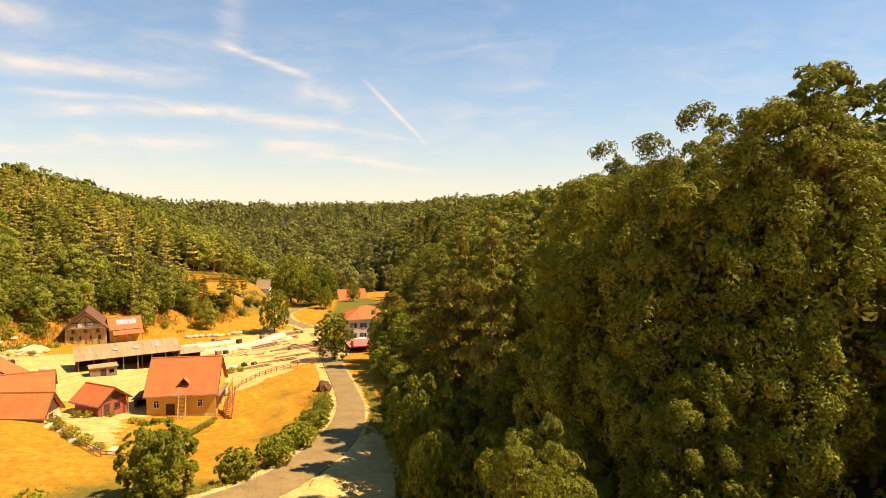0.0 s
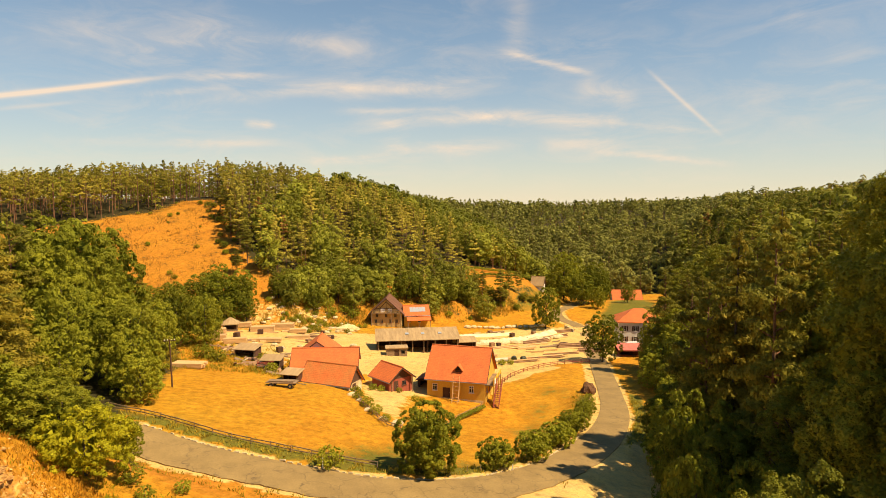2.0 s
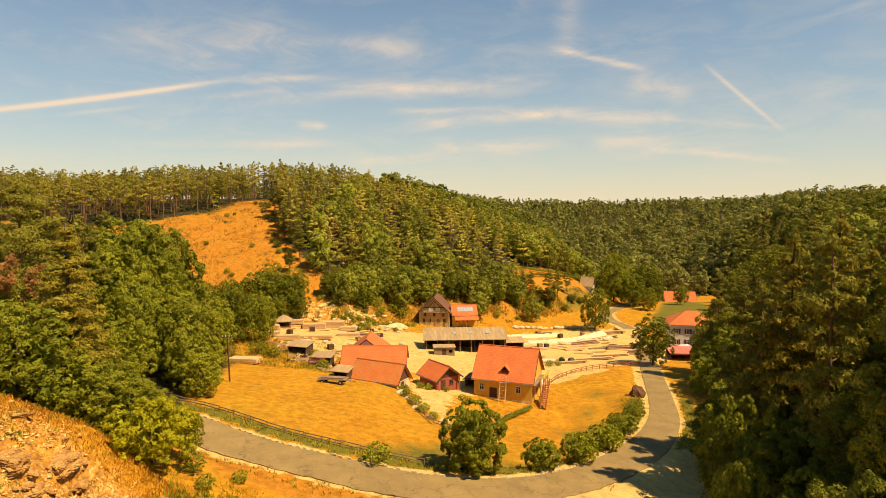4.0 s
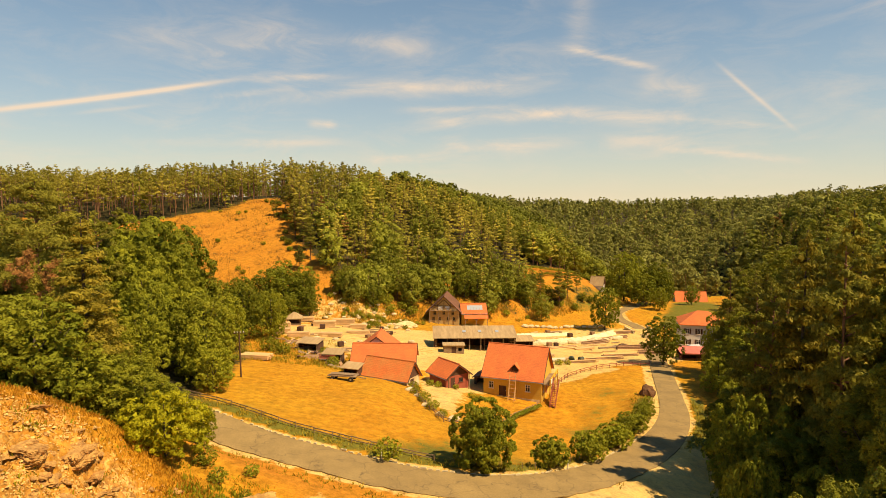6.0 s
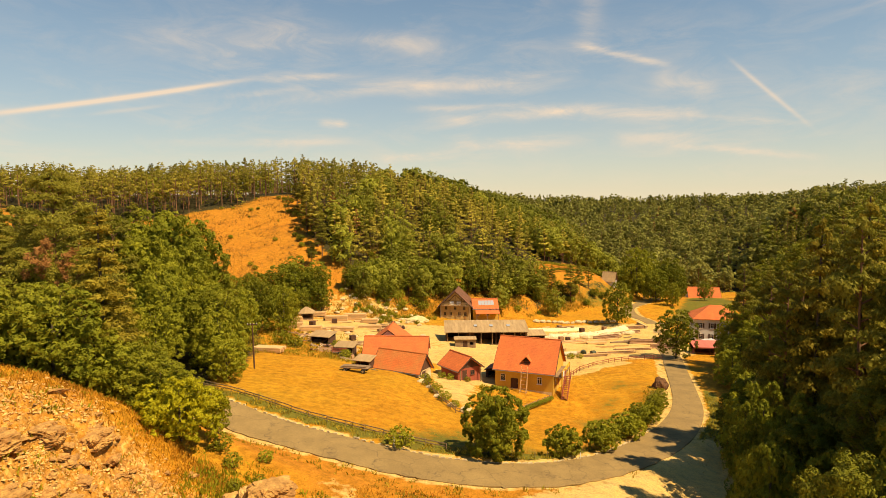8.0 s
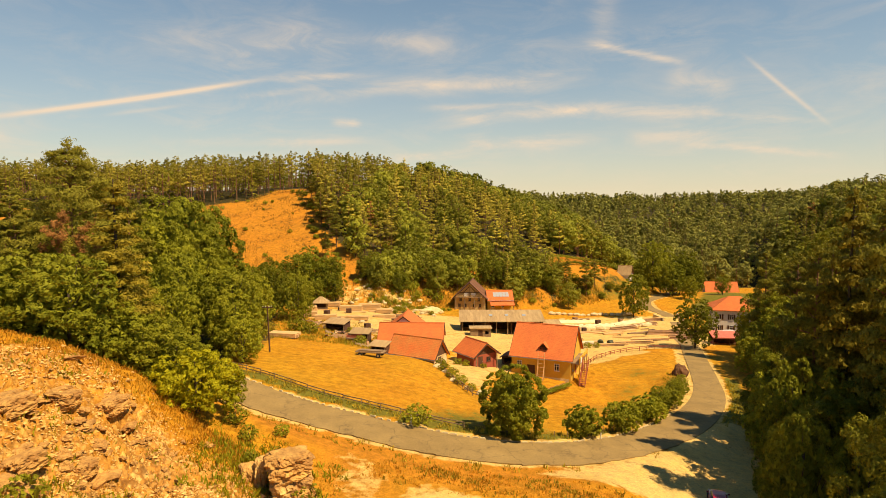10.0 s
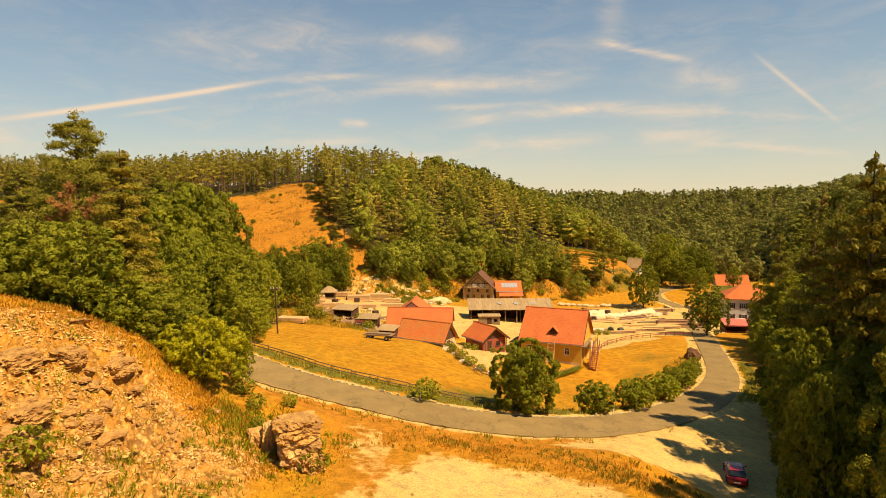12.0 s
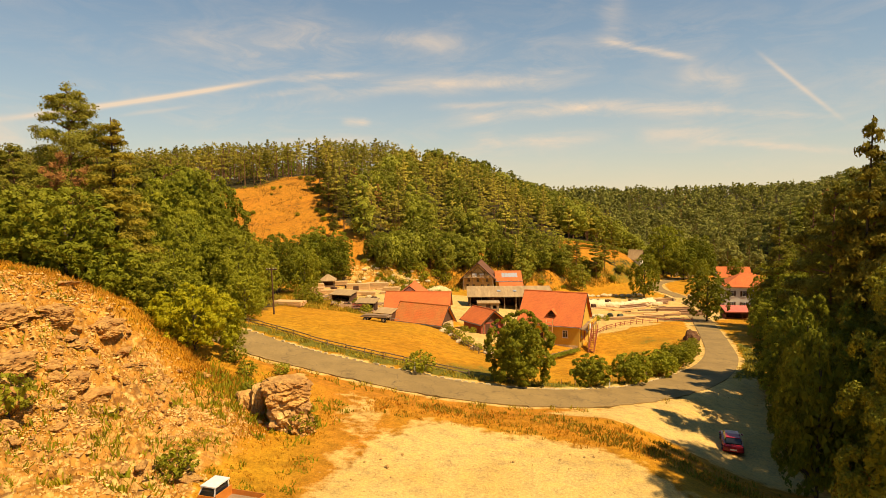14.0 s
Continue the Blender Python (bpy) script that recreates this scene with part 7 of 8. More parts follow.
def kerb_stones():
    """Pale edging along the road's outer side, stone by stone."""
    road = bpy.data.objects["road"]
    mid, across = road_points(0.9)
    rng = np.random.default_rng(2)
    shape = Shape().poly([(-0.45, -0.10, -0.1), (0.45, -0.12, -0.1), (0.42, 0.12, -0.1), (-0.42, 0.1, -0.1), (-0.36, -0.07, 0.045), (0.34, -0.08, 0.05), (0.36, 0.07, 0.05), (-0.34, 0.08, 0.04)], ((4, 5, 6, 7), (0, 1, 5, 4), (1, 2, 6, 5), (2, 3, 7, 6), (3, 0, 4, 7)))
    first = shape.make("edge_stone", M_STONE, road)
    for i in range(len(mid)):
        q = mid[i, :2] + across[i] * (3.05 + rng.normal(0, 0.05))
        if q[1] > 84 or q[0] < -40 or rng.uniform() < 0.12:
            continue
        ob = first if first is not None else new("edge_stone", shape_mesh)
        if first is not None:
            shape_mesh, first = first.data, None
        ob.parent = road
        turn = math.degrees(math.atan2(-across[i, 0], across[i, 1]))
        ob.matrix_world = pose(q[0], q[1], mid[i, 2] - 0.02 + rng.normal(0, 0.015), 0, 0, turn + rng.normal(0, 3))
        k = rng.uniform(0.4, 1.0)
        ob.scale = (k, rng.uniform(0.7, 1.2), 1)


def utility_pole(x, y, h):
    ob = empty("utility_pole", pose(x, y, ground_z(x, y), 0, -1.5, 0), "dark wooden utility pole standing in the meadow", "pole")
    Shape().tube((0, 0, -0.8), (0, 0, h), 0.15, 0.10, 8).make("post", M_DARKWOOD, ob)
    Shape().box(-0.9, -0.06, h - 0.7, 0.9, 0.06, h - 0.55).make("crossarm", M_DARKWOOD, ob)
    for k in (-0.75, -0.3, 0.3, 0.75):
        Shape().tube((k, 0, h - 0.55), (k, 0, h - 0.32), 0.05, 0.035, 6).make("insulator", M_POSTWHITE, ob)


def street_lamp(x, y):
    ob = empty("street_lamp", pose(x, y, ground_z(x, y)), "grey street lamp with a curved arm by the road", "lamp")
    Shape().tube((0, 0, -0.4), (0, 0, 6.2), 0.09, 0.06, 8).make("post", M_METAL, ob)
    arm, p = Shape(), Vector((0, 0, 6.2))
    for i in range(1, 7):
        q = Vector((-2.2 * math.sin(i * 0.26), 0, 6.2 + 0.9 * (1 - math.cos(i * 0.30)) * 0.6 + 0.1 * i))
        arm.tube(p, q, 0.05, 0.045, 6)
        p = q
    arm.make("arm", M_METAL, ob)
    Shape().box(p.x - 0.6, -0.14, p.z - 0.1, p.x + 0.05, 0.14, p.z + 0.06).make("lamp_head", M_METAL, ob)


kerb_stones()
utility_pole(-32.8, 97.2, 8.0)
street_lamp(68.6, 147.0)


# ---- the timber yard ----
def plank_stack(x, y, turn, L, W, layers, label):
    """Boards in layers on bearers."""
    ob = empty("timber_stack", pose(x, y, ground_z(x, y), 0, 0, turn), label, "timber stack", "timber stacks")
    rng = np.random.default_rng(int(abs(x * 7 + y * 3)))
    for k in (-L * 0.35, 0, L * 0.35):
        Shape().box(k - 0.08, -W / 2, -0.4, k + 0.08, W / 2, 0.15).make("bearer", M_WOOD, ob)
    for i in range(layers):
        z = 0.15 + i * 0.3
        n = 4
        for j in range(n):
            a, e = -W / 2 + j * W / n, rng.normal(0, 0.12)
            Shape().box(-L / 2 + e, a + 0.02, z, L / 2 + e, a + W / n - 0.02, z + 0.25).make("board", M_FRESHWOOD, ob)
    return ob


def log_pile(x, y, turn, L, count, label):
    ob = empty("log_pile", pose(x, y, ground_z(x, y), 0, 0, turn), label, "log pile", "log piles")
    rng = np.random.default_rng(int(abs(x * 5 + y)))
    placed, row, wide = 0, 0, max(2, int(math.sqrt(count * 2)))
    while placed < count and wide - row > 0:
        for j in range(wide - row):
            if placed >= count:
                break
            r, e = rng.uniform(0.17, 0.24), rng.normal(0, 0.35)
            yy, z = (j - (wide - row - 1) / 2) * 0.46, 0.18 + row * 0.38
            Shape().tube((-L / 2 + e, yy, z), (L / 2 + e, yy + rng.normal(0, 0.05), z), r, r * 0.85, 9).make("log", M_LOG if rng.uniform() < 0.65 else M_FRESHWOOD, ob)
            placed += 1
        row += 1
    return ob


for x, y, a, L, W, n in ((-33.7, 173.1, 4, 6.5, 2.4, 5), (-41.5, 180.5, 6, 6, 2.2, 4), (-29.0, 179.0, 2, 6.5, 2.4, 6), (-36.2, 151.7, 8, 5.5, 2.0, 4), (-41.9, 155.5, 10, 5, 2.2, 4), (-28.7, 155.8, -6, 6, 2, 3), (-44.5, 166.0, 12, 5, 2, 4),
                         (-24.0, 174.0, 3, 4.5, 2, 4), (-36.4, 117.0, -10, 6, 2.4, 3), (-22.5, 163.5, 5, 6, 1.8, 3), (30.5, 146.5, 16, 4.5, 1.3, 2), (27.0, 150.5, 14, 5, 1.4, 2), (40.5, 165.0, 20, 6, 1.4, 2), (22.5, 170.0, 14, 7, 1.4, 2)):
    plank_stack(x, y, a, L, W, n, "stack of pale sawn boards in the timber yard")
for x, y, a, L, n in ((34.0, 163.5, 20, 9, 5), (47.0, 180.0, 24, 10, 8), (57.5, 192.0, 20, 8, 7), (55.5, 168.5, 4, 9, 10), (57.8, 161.5, 2, 7, 9), (42.0, 151.0, 10, 11, 4), (35.0, 144.5, 12, 8, 3), (48.5, 157.0, 8, 10, 4), (63.5, 204.0, 16, 8, 8), (50.0, 186.0, 26, 9, 6), (-17.5, 166.0, 4, 6, 6)):
    log_pile(x, y, a, L, n, "pile of barked and peeled logs on the yard")


def stone_block_row(points, size):
    """Big pale quarry blocks set down in a row."""
    rng = np.random.default_rng(17)
    for i, (x, y) in enumerate(points):
        s = size * rng.uniform(0.7, 1.2)
        ob = rough_rock("stone_block", M_STONE, i * 1.9 + 40, (s * 1.5, s, s * 0.8), cuts=2, jag=0.25)
        ob.matrix_world = pose(x, y, ground_z(x, y) + s * 0.4, 0, 0, rng.uniform(-20, 40))
        tagged(ob, "large pale quarried limestone block in the yard", "stone block", "stone blocks")


stone_block_row([(26 + i * 1.9, 165.5 + i * 1.55 + 0.7 * math.sin(i * 2.2)) for i in range(19)], 1.0)
stone_block_row([(30 + i * 2.2, 207 + i * 0.55 + 0.6 * math.sin(i)) for i in range(14)], 0.8)
TERRACE_RNG = np.random.default_rng(29)
stone_block_row([(float(TERRACE_RNG.uniform(-36, -9)), float(TERRACE_RNG.uniform(178, 200))) for i in range(60)], 0.55)
stone_block_row([(-31.0, 149.5), (-26.5, 150.5), (-20.5, 152.0), (-16.5, 153.8), (-24.0, 146.0), (-33.5, 145.0), (-12.0, 156.0), (-7.5, 158.0), (-5.2, 103.6), (-3.8, 100.2), (-2.2, 95.0), (0.2, 90.5), (2.2, 88.9)], 0.6)
for i in range(26):
    x, y = TERRACE_RNG.uniform(-38, -8), TERRACE_RNG.uniform(176, 202)
    grow(SHRUBS, i, float(x), float(y), float(TERRACE_RNG.uniform(0.8, 2.0)), 1.4)
for i, (x, y, h) in enumerate(((-4.6, 105.0, 1.6), (-4.0, 101.5, 1.5), (-2.4, 97.8, 1.7), (-1.0, 93.6, 1.6), (0.6, 90.2, 1.2), (-1.8, 113.2, 1.3), (-0.2, 112.6, 1.2), (3.2, 113.2, 1.0), (7.2, 107.2, 1.1), (6.0, 108.0, 1.2), (9.4, 108.2, 1.0), (23.5, 141.5, 1.4), (28.8, 141.0, 1.5), (31.0, 141.6, 1.3), (-21.5, 119.0, 2.0), (-25.0, 128.0, 1.8), (-33.0, 124.0, 2.6), (-36.5, 126.5, 3.2))):
    grow(SHRUBS, i, x, y, h, 1.4)


def hedge(points, high, wide):
    """A clipped hedge of small leaves along a line."""
    rng = np.random.default_rng(6)
    p = np.array(points, float)
    at, out = [], []
    for a, b in zip(p, p[1:]):
        n = int(np.linalg.norm(b - a) * 260)
        t = rng.uniform(0, 1, n)[:, None]
        q = a + (b - a) * t
        d = unit(rng, n)
        d[:, 2] = np.abs(d[:, 2])
        q3 = np.c_[q, terrain(q[:, 0], q[:, 1]) + high * 0.45] + d * (wide, wide, high * 0.6)
        at.append(q3)
        out.append(d)
    mesh = card_mesh("hedge", cards(rng, np.concatenate(at), np.concatenate(out), 0.12), M_BEECH)
    return tagged(new("hedge", mesh), "low clipped green hedge along the garden fence", "hedge")


hedge(((9.8, 93.0), (13.2, 100.8), (18.6, 107.4)), 0.9, 0.45)


def flat_trailer(x, y, turn):
    ob = empty("farm_trailer", pose(x, y, ground_z(x, y), 0, 0, turn), "old flatbed farm trailer with grey boards in the grass", "trailer")
    Shape().box(-2.6, -1.0, 0.85, 2.6, 1.0, 1.0).make("bed", M_WOOD, ob)
    for y0 in (-0.5, 0.42):
        Shape().box(-2.6, y0, 0.68, 2.6, y0 + 0.08, 0.85).make("beam", M_DARKWOOD, ob)
    for a in (-1.7, 1.7):
        for b in (-0.95, 0.95):
            w = Shape().tube((a, b - 0.1, 0.42), (a, b + 0.1, 0.42), 0.42, n=14).make("wheel", M_RUBBER, ob)
            Shape().tube((a, b - 0.12, 0.42), (a, b + 0.12, 0.42), 0.2, n=10).make("rim", M_METAL, w)
        Shape().beam((a, -0.9, 0.42), (a, 0.9, 0.42), 0.1).make("axle", M_METAL, ob)
    Shape().beam((2.6, 0, 0.7), (4.2, 0, 0.5), 0.1).make("drawbar", M_METAL, ob)
    for i, z in enumerate((1.0, 1.12)):
        Shape().box(-2.3 + i * 0.3, -0.8, z, 2.2, 0.7 - i * 0.3, z + 0.11).make("boards", M_WOOD, ob)


def open_shed(x, y, turn, L, W, h, roof, name, label):
    ob = empty(name, pose(x, y, ground_z(x, y), 0, 0, turn), label, "shed")
    for a in (-L / 2 + 0.1, L / 2 - 0.1):
        for b, k in ((-W / 2 + 0.1, 0), (W / 2 - 0.1, 0.5)):
            Shape().box(a - 0.07, b - 0.07, -0.5, a + 0.07, b + 0.07, h + k).make("post", M_WOOD, ob)
    Shape().box(-L / 2, W / 2 - 0.02, -0.5, L / 2, W / 2 + 0.06, h + 0.4).make("back_wall", M_DARKWOOD, ob)
    for a in (-L / 2 - 0.06, L / 2):
        Shape().box(a, -W / 2 + 0.2, -0.5, a + 0.06, W / 2 - 0.02, h * 0.9).make("side_wall", M_DARKWOOD, ob)
    Shape().slab(((-L / 2 - 0.4, -W / 2 - 0.5, h), (L / 2 + 0.4, -W / 2 - 0.5, h), (L / 2 + 0.4, W / 2 + 0.3, h + 0.62), (-L / 2 - 0.4, W / 2 + 0.3, h + 0.62)), 0.1).make("roof", roof, ob)


flat_trailer(-17.0, 104.0, -12)
open_shed(-28.6, 131.0, -18, 4.6, 3.0, 2.0, M_GREYROOF, "grey_shed", "weathered open shed with a grey sheet roof")
open_shed(-22.0, 123.0, -8, 3.6, 2.4, 1.9, M_GREYROOF, "board_shed", "small dark open shed with grey boards")
open_shed(-16.6, 112.6, -20, 3.0, 2.0, 1.5, M_GREYROOF, "low_shed", "low grey-roofed shelter beside the old barn")
open_shed(22.0, 160.0, 4, 6.0, 4.0, 2.6, M_GREYROOF, "saw_shed", "grey-roofed saw shed at the shed's end")


# ---- vehicles ----
def loft(sections, name, mat, parent, label=""):
    """A body through cross-sections: each a row of points, the same number in each."""
    s, n = Shape(), len(sections[0])
    for row in sections:
        s.v += row
    for i in range(len(sections) - 1):
        for k in range(n):
            a, b = i * n + k, i * n + (k + 1) % n
            s.f.append((a, b, b + n, a + n))
    s.f += [tuple(reversed(range(n))), tuple(range((len(sections) - 1) * n, len(sections) * n))]
    return s.make(name, mat, parent, label, smooth_faces=False)


def car(x, y, turn, paint, label):
    ob = empty("car", pose(x, y, ground_z(x, y) + 0.02, 0, 0, turn), label, "car")

    def ring(px, half, low, high, tuck):
        return [(px, -half, low), (px, -half, (low + high) / 2), (px, -half + tuck, high), (px, half - tuck, high), (px, half, (low + high) / 2), (px, half, low)]
    loft([ring(-2.05, 0.74, 0.35, 0.78, 0.1), ring(-1.95, 0.84, 0.25, 0.92, 0.08), ring(-0.9, 0.88, 0.22, 0.96, 0.06), ring(0.6, 0.88, 0.22, 0.96, 0.06), ring(1.5, 0.86, 0.22, 0.86, 0.08), ring(2.0, 0.78, 0.26, 0.74, 0.1), ring(2.1, 0.66, 0.34, 0.62, 0.1)], "body", paint, ob)
    loft([ring(-1.85, 0.70, 0.93, 1.02, 0.05), ring(-1.45, 0.72, 0.93, 1.40, 0.14), ring(0.1, 0.72, 0.93, 1.46, 0.16), ring(1.0, 0.74, 0.93, 0.99, 0.05)], "cabin", M_GLASS, ob, "dark glazed cabin")
    loft([ring(-1.5, 0.60, 1.38, 1.43, 0.05), ring(-0.6, 0.60, 1.43, 1.49, 0.05), ring(0.2, 0.57, 1.42, 1.47, 0.05)], "roof", paint, ob)
    for a in (-1.3, 1.3):
        for b in (-0.84, 0.84):
            w = Shape().tube((a, b - 0.1, 0.32), (a, b + 0.1, 0.32), 0.32, n=16).make("wheel", M_RUBBER, ob)
            Shape().tube((a, b - 0.115, 0.32), (a, b + 0.115, 0.32), 0.18, n=10).make("rim", M_METAL, w)
    for b in (-0.62, 0.62):
        Shape().box(-2.08, b - 0.14, 0.66, -2.0, b + 0.14, 0.82).make("tail_light", M_CARRED, ob)
        Shape().box(2.0, b - 0.15, 0.56, 2.09, b + 0.15, 0.68).make("headlight", M_POSTWHITE, ob)
        Shape().box(0.72, b * 1.52 - 0.1, 0.92, 0.86, b * 1.52 + 0.1, 1.04).make("mirror", paint, ob)
    Shape().box(-2.1, -0.28, 0.45, -2.04, 0.28, 0.56).make("number_plate", M_POSTWHITE, ob)
    return ob


def small_truck(x, y, turn):
    ob = empty("small_truck", pose(x, y, ground_z(x, y) + 0.02, 0, 0, turn), "small utility truck with a white cab and orange load bed", "truck")

    def ring(px, half, low, high, tuck):
        return [(px, -half, low), (px, -half, low + (high - low) * 0.55), (px, -half + tuck, high), (px, half - tuck, high), (px, half, low + (high - low) * 0.55), (px, half, low)]
    loft([ring(0.75, 0.82, 0.45, 1.3, 0.02), ring(2.0, 0.82, 0.45, 1.3, 0.02), ring(2.25, 0.78, 0.5, 1.05, 0.05)], "cab", M_ORANGE, ob)
    loft([ring(0.8, 0.76, 1.3, 1.9, 0.08), ring(1.7, 0.76, 1.3, 1.9, 0.1), ring(2.05, 0.76, 1.3, 1.34, 0.02)], "cab_glass", M_GLASS, ob, "dark cab windows")
    Shape().box(0.68, -0.78, 1.9, 1.85, 0.78, 1.98).make("cab_roof", M_CARWHITE, ob, "white cab roof")
    for px in (0.78, 1.72):
        for b in (-0.74, 0.74):
            Shape().beam((px + (0.3 if px > 1 else 0), b, 1.3), (px, b * 0.92, 1.92), 0.07).make("pillar", M_CARWHITE, ob)
    Shape().box(-2.0, -0.85, 0.72, 0.62, 0.85, 0.8).make("bed", M_WOOD, ob)
    for b in (-0.88, 0.84):
        Shape().box(-2.0, b, 0.8, 0.62, b + 0.04, 1.15).make("side_board", M_ORANGE, ob, "orange drop side")
    Shape().box(-2.04, -0.88, 0.8, -2.0, 0.88, 1.15).make("tail_board", M_ORANGE, ob)
    Shape().box(0.6, -0.85, 0.8, 0.66, 0.85, 1.45).make("headboard", M_ORANGE, ob)
    Shape().box(-1.9, -0.35, 0.45, 2.0, 0.35, 0.68).make("chassis", M_RUBBER, ob)
    for a in (-1.25, 1.45):
        for b in (-0.72, 0.72):
            w = Shape().tube((a, b - 0.11, 0.36), (a, b + 0.11, 0.36), 0.36, n=16).make("wheel", M_RUBBER, ob)
            Shape().tube((a, b - 0.125, 0.36), (a, b + 0.125, 0.36), 0.2, n=10).make("rim", M_METAL, w)
    for b in (-0.6, 0.6):
        Shape().tube((2.2, b, 0.85), (2.29, b, 0.85), 0.11, n=10).make("headlight", M_POSTWHITE, ob)
    return ob


def van(x, y, turn):
    ob = empty("van", pose(x, y, ground_z(x, y) + 0.02, 0, 0, turn), "white delivery van parked before the inn", "van")

    def ring(px, half, low, high, tuck):
        return [(px, -half, low), (px, -half, low + (high - low) * 0.6), (px, -half + tuck, high), (px, half - tuck, high), (px, half, low + (high - low) * 0.6), (px, half, low)]
    loft([ring(-2.4, 0.9, 0.35, 2.05, 0.12), ring(1.0, 0.92, 0.3, 2.1, 0.12), ring(1.7, 0.9, 0.3, 1.3, 0.1), ring(2.4, 0.82, 0.35, 1.0, 0.1)], "body", M_CARWHITE, ob)
    loft([ring(0.95, 0.8, 1.3, 2.02, 0.16), ring(1.12, 0.8, 1.25, 1.98, 0.16), ring(1.78, 0.8, 1.25, 1.3, 0.05)], "windscreen", M_GLASS, ob)
    for a in (-1.5, 1.5):
        for b in (-0.86, 0.86):
            Shape().tube((a, b - 0.1, 0.34), (a, b + 0.1, 0.34), 0.34, n=14).make("wheel", M_RUBBER, ob)


car(24.0, 57.0, 72, M_CARRED, "dark red hatchback parked in the shade of the lay-by")
small_truck(-13.75, 33.6, 166).scale = (0.85, 0.85, 0.85)
van(72.0, 164.5, 10)
car(68.2, 165.0, 80, M_CARBLUE, "blue car parked before the inn")


# hedges that part the fields on the slope
hedge([(36 + i * 4.8, 251 + i * 3.9) for i in range(11)], 1.6, 0.8)
hedge([(37 + i * 4.8, 259 + i * 3.4) for i in range(10)], 1.8, 0.9)


M_SAWDUST = material("sawdust", (0.66, 0.52, 0.26), (0.52, 0.38, 0.17), scale=0.5, fine=9, bump=0.4, rough=0.95, spread=0.15)
# rows of small round bushes on the terraces above the yard
for i in range(24):
    x, y = -30 + 1.05 * i + 0.4 * math.sin(i * 3.1), 184.5 + 0.8 * i * 0.75 + 1.2 * math.sin(i * 1.9)
    grow(SHRUBS, i, x, y, 1.0 + 0.5 * math.sin(i * 2.7) ** 2, 1.4, wide=1.1)
# the pale heap of sawdust under a cover beside the house
HEAP = tagged(rough_rock("sawdust_heap", M_SAWDUST, 9.1, (3.8, 1.9, 1.5), cuts=4, jag=0.25), "long pale heap of sawdust and chips on the terrace", "heap")
HEAP.matrix_world = pose(-11.0, 186.5, ground_z(-11.0, 186.5) + 0.4, 0, 0, 15)


# single boards, beams and crates lying about the yard
def loose_timber(x, y, turn, long, wide, thick, mat, name, label, category):
    ob = Shape().box(-long / 2, -wide / 2, 0, long / 2, wide / 2, thick).make(name, mat)
    ob.matrix_world = pose(x, y, ground_z(x, y) + 0.09, 0, 0, turn)
    return tagged(ob, label, category, category + "s about the yard")


YARD_RNG = np.random.default_rng(77)
for i in range(110):
    left = i % 5 < 2
    x, y = (YARD_RNG.uniform(-46, -12), YARD_RNG.uniform(134, 180)) if left else (YARD_RNG.uniform(18, 62), YARD_RNG.uniform(146, 204))
    if float(inside(YARD, np.array(x), np.array(y), 1)) < 0.9 or (-20 < x < 2 and y < 132) or float(road_at(np.array(x), np.array(y))[0]) < 6 or (-14 < x < 26 and 150 < y < 200):
        continue
    turn = (8 if left else 18) + YARD_RNG.normal(0, 14)
    if i % 4:
        loose_timber(x, y, turn, YARD_RNG.uniform(2.5, 7), YARD_RNG.uniform(0.25, 0.9), YARD_RNG.uniform(0.12, 0.5), M_FRESHWOOD if i % 3 else M_WOOD, "loose_board", "long sawn timber lying on the yard", "board")
    else:
        loose_timber(x, y, turn, YARD_RNG.uniform(1.0, 1.8), YARD_RNG.uniform(0.9, 1.4), YARD_RNG.uniform(0.6, 1.3), M_DARKWOOD if i % 3 else M_LOG, "crate", "dark wooden crate standing in the yard", "crate")


# ---- more of the timber yard ----
def heap_along(points, wide, high, mat, name, label, seed):
    """A long uneven heap that follows a line of the plan and rests on the ground."""
    p = np.array(points, float)
    reach = np.r_[0, np.cumsum(np.linalg.norm(np.diff(p, axis=0), axis=1))]
    n, m = int(reach[-1] / 0.45), 13
    shape = Shape()
    for i in range(n + 1):
        t = reach[-1] * i / n
        q = np.array((np.interp(t, reach, p[:, 0]), np.interp(t, reach, p[:, 1])))
        ahead = np.array((np.interp(t + 0.5, reach, p[:, 0]), np.interp(t + 0.5, reach, p[:, 1]))) - np.array((np.interp(t - 0.5, reach, p[:, 0]), np.interp(t - 0.5, reach, p[:, 1])))
        ahead /= np.linalg.norm(ahead)
        end = min(1.0, 2.2 * min(t, reach[-1] - t) / wide + 0.15) ** 0.5
        for k in range(m):
            u = -1 + 2 * k / (m - 1)
            bulge = 1 + 0.35 * noise.noise(Vector((t * 0.5, u * 1.5, seed))) + 0.22 * noise.noise(Vector((t * 1.7, u * 3.0, seed + 4)))
            x, y = q[0] - ahead[1] * u * wide * end, q[1] + ahead[0] * u * wide * end
            shape.v.append((x, y, ground_z(x, y) - 0.12 + high * end * bulge * max(0.0, 1 - abs(u) ** 2.2)))
    for i in range(n):
        for k in range(m - 1):
            a = i * m + k
            shape.f.append((a, a + m, a + m + 1, a + 1))
    return tagged(shape.make(name, mat, smooth_faces=True), label, "heap")


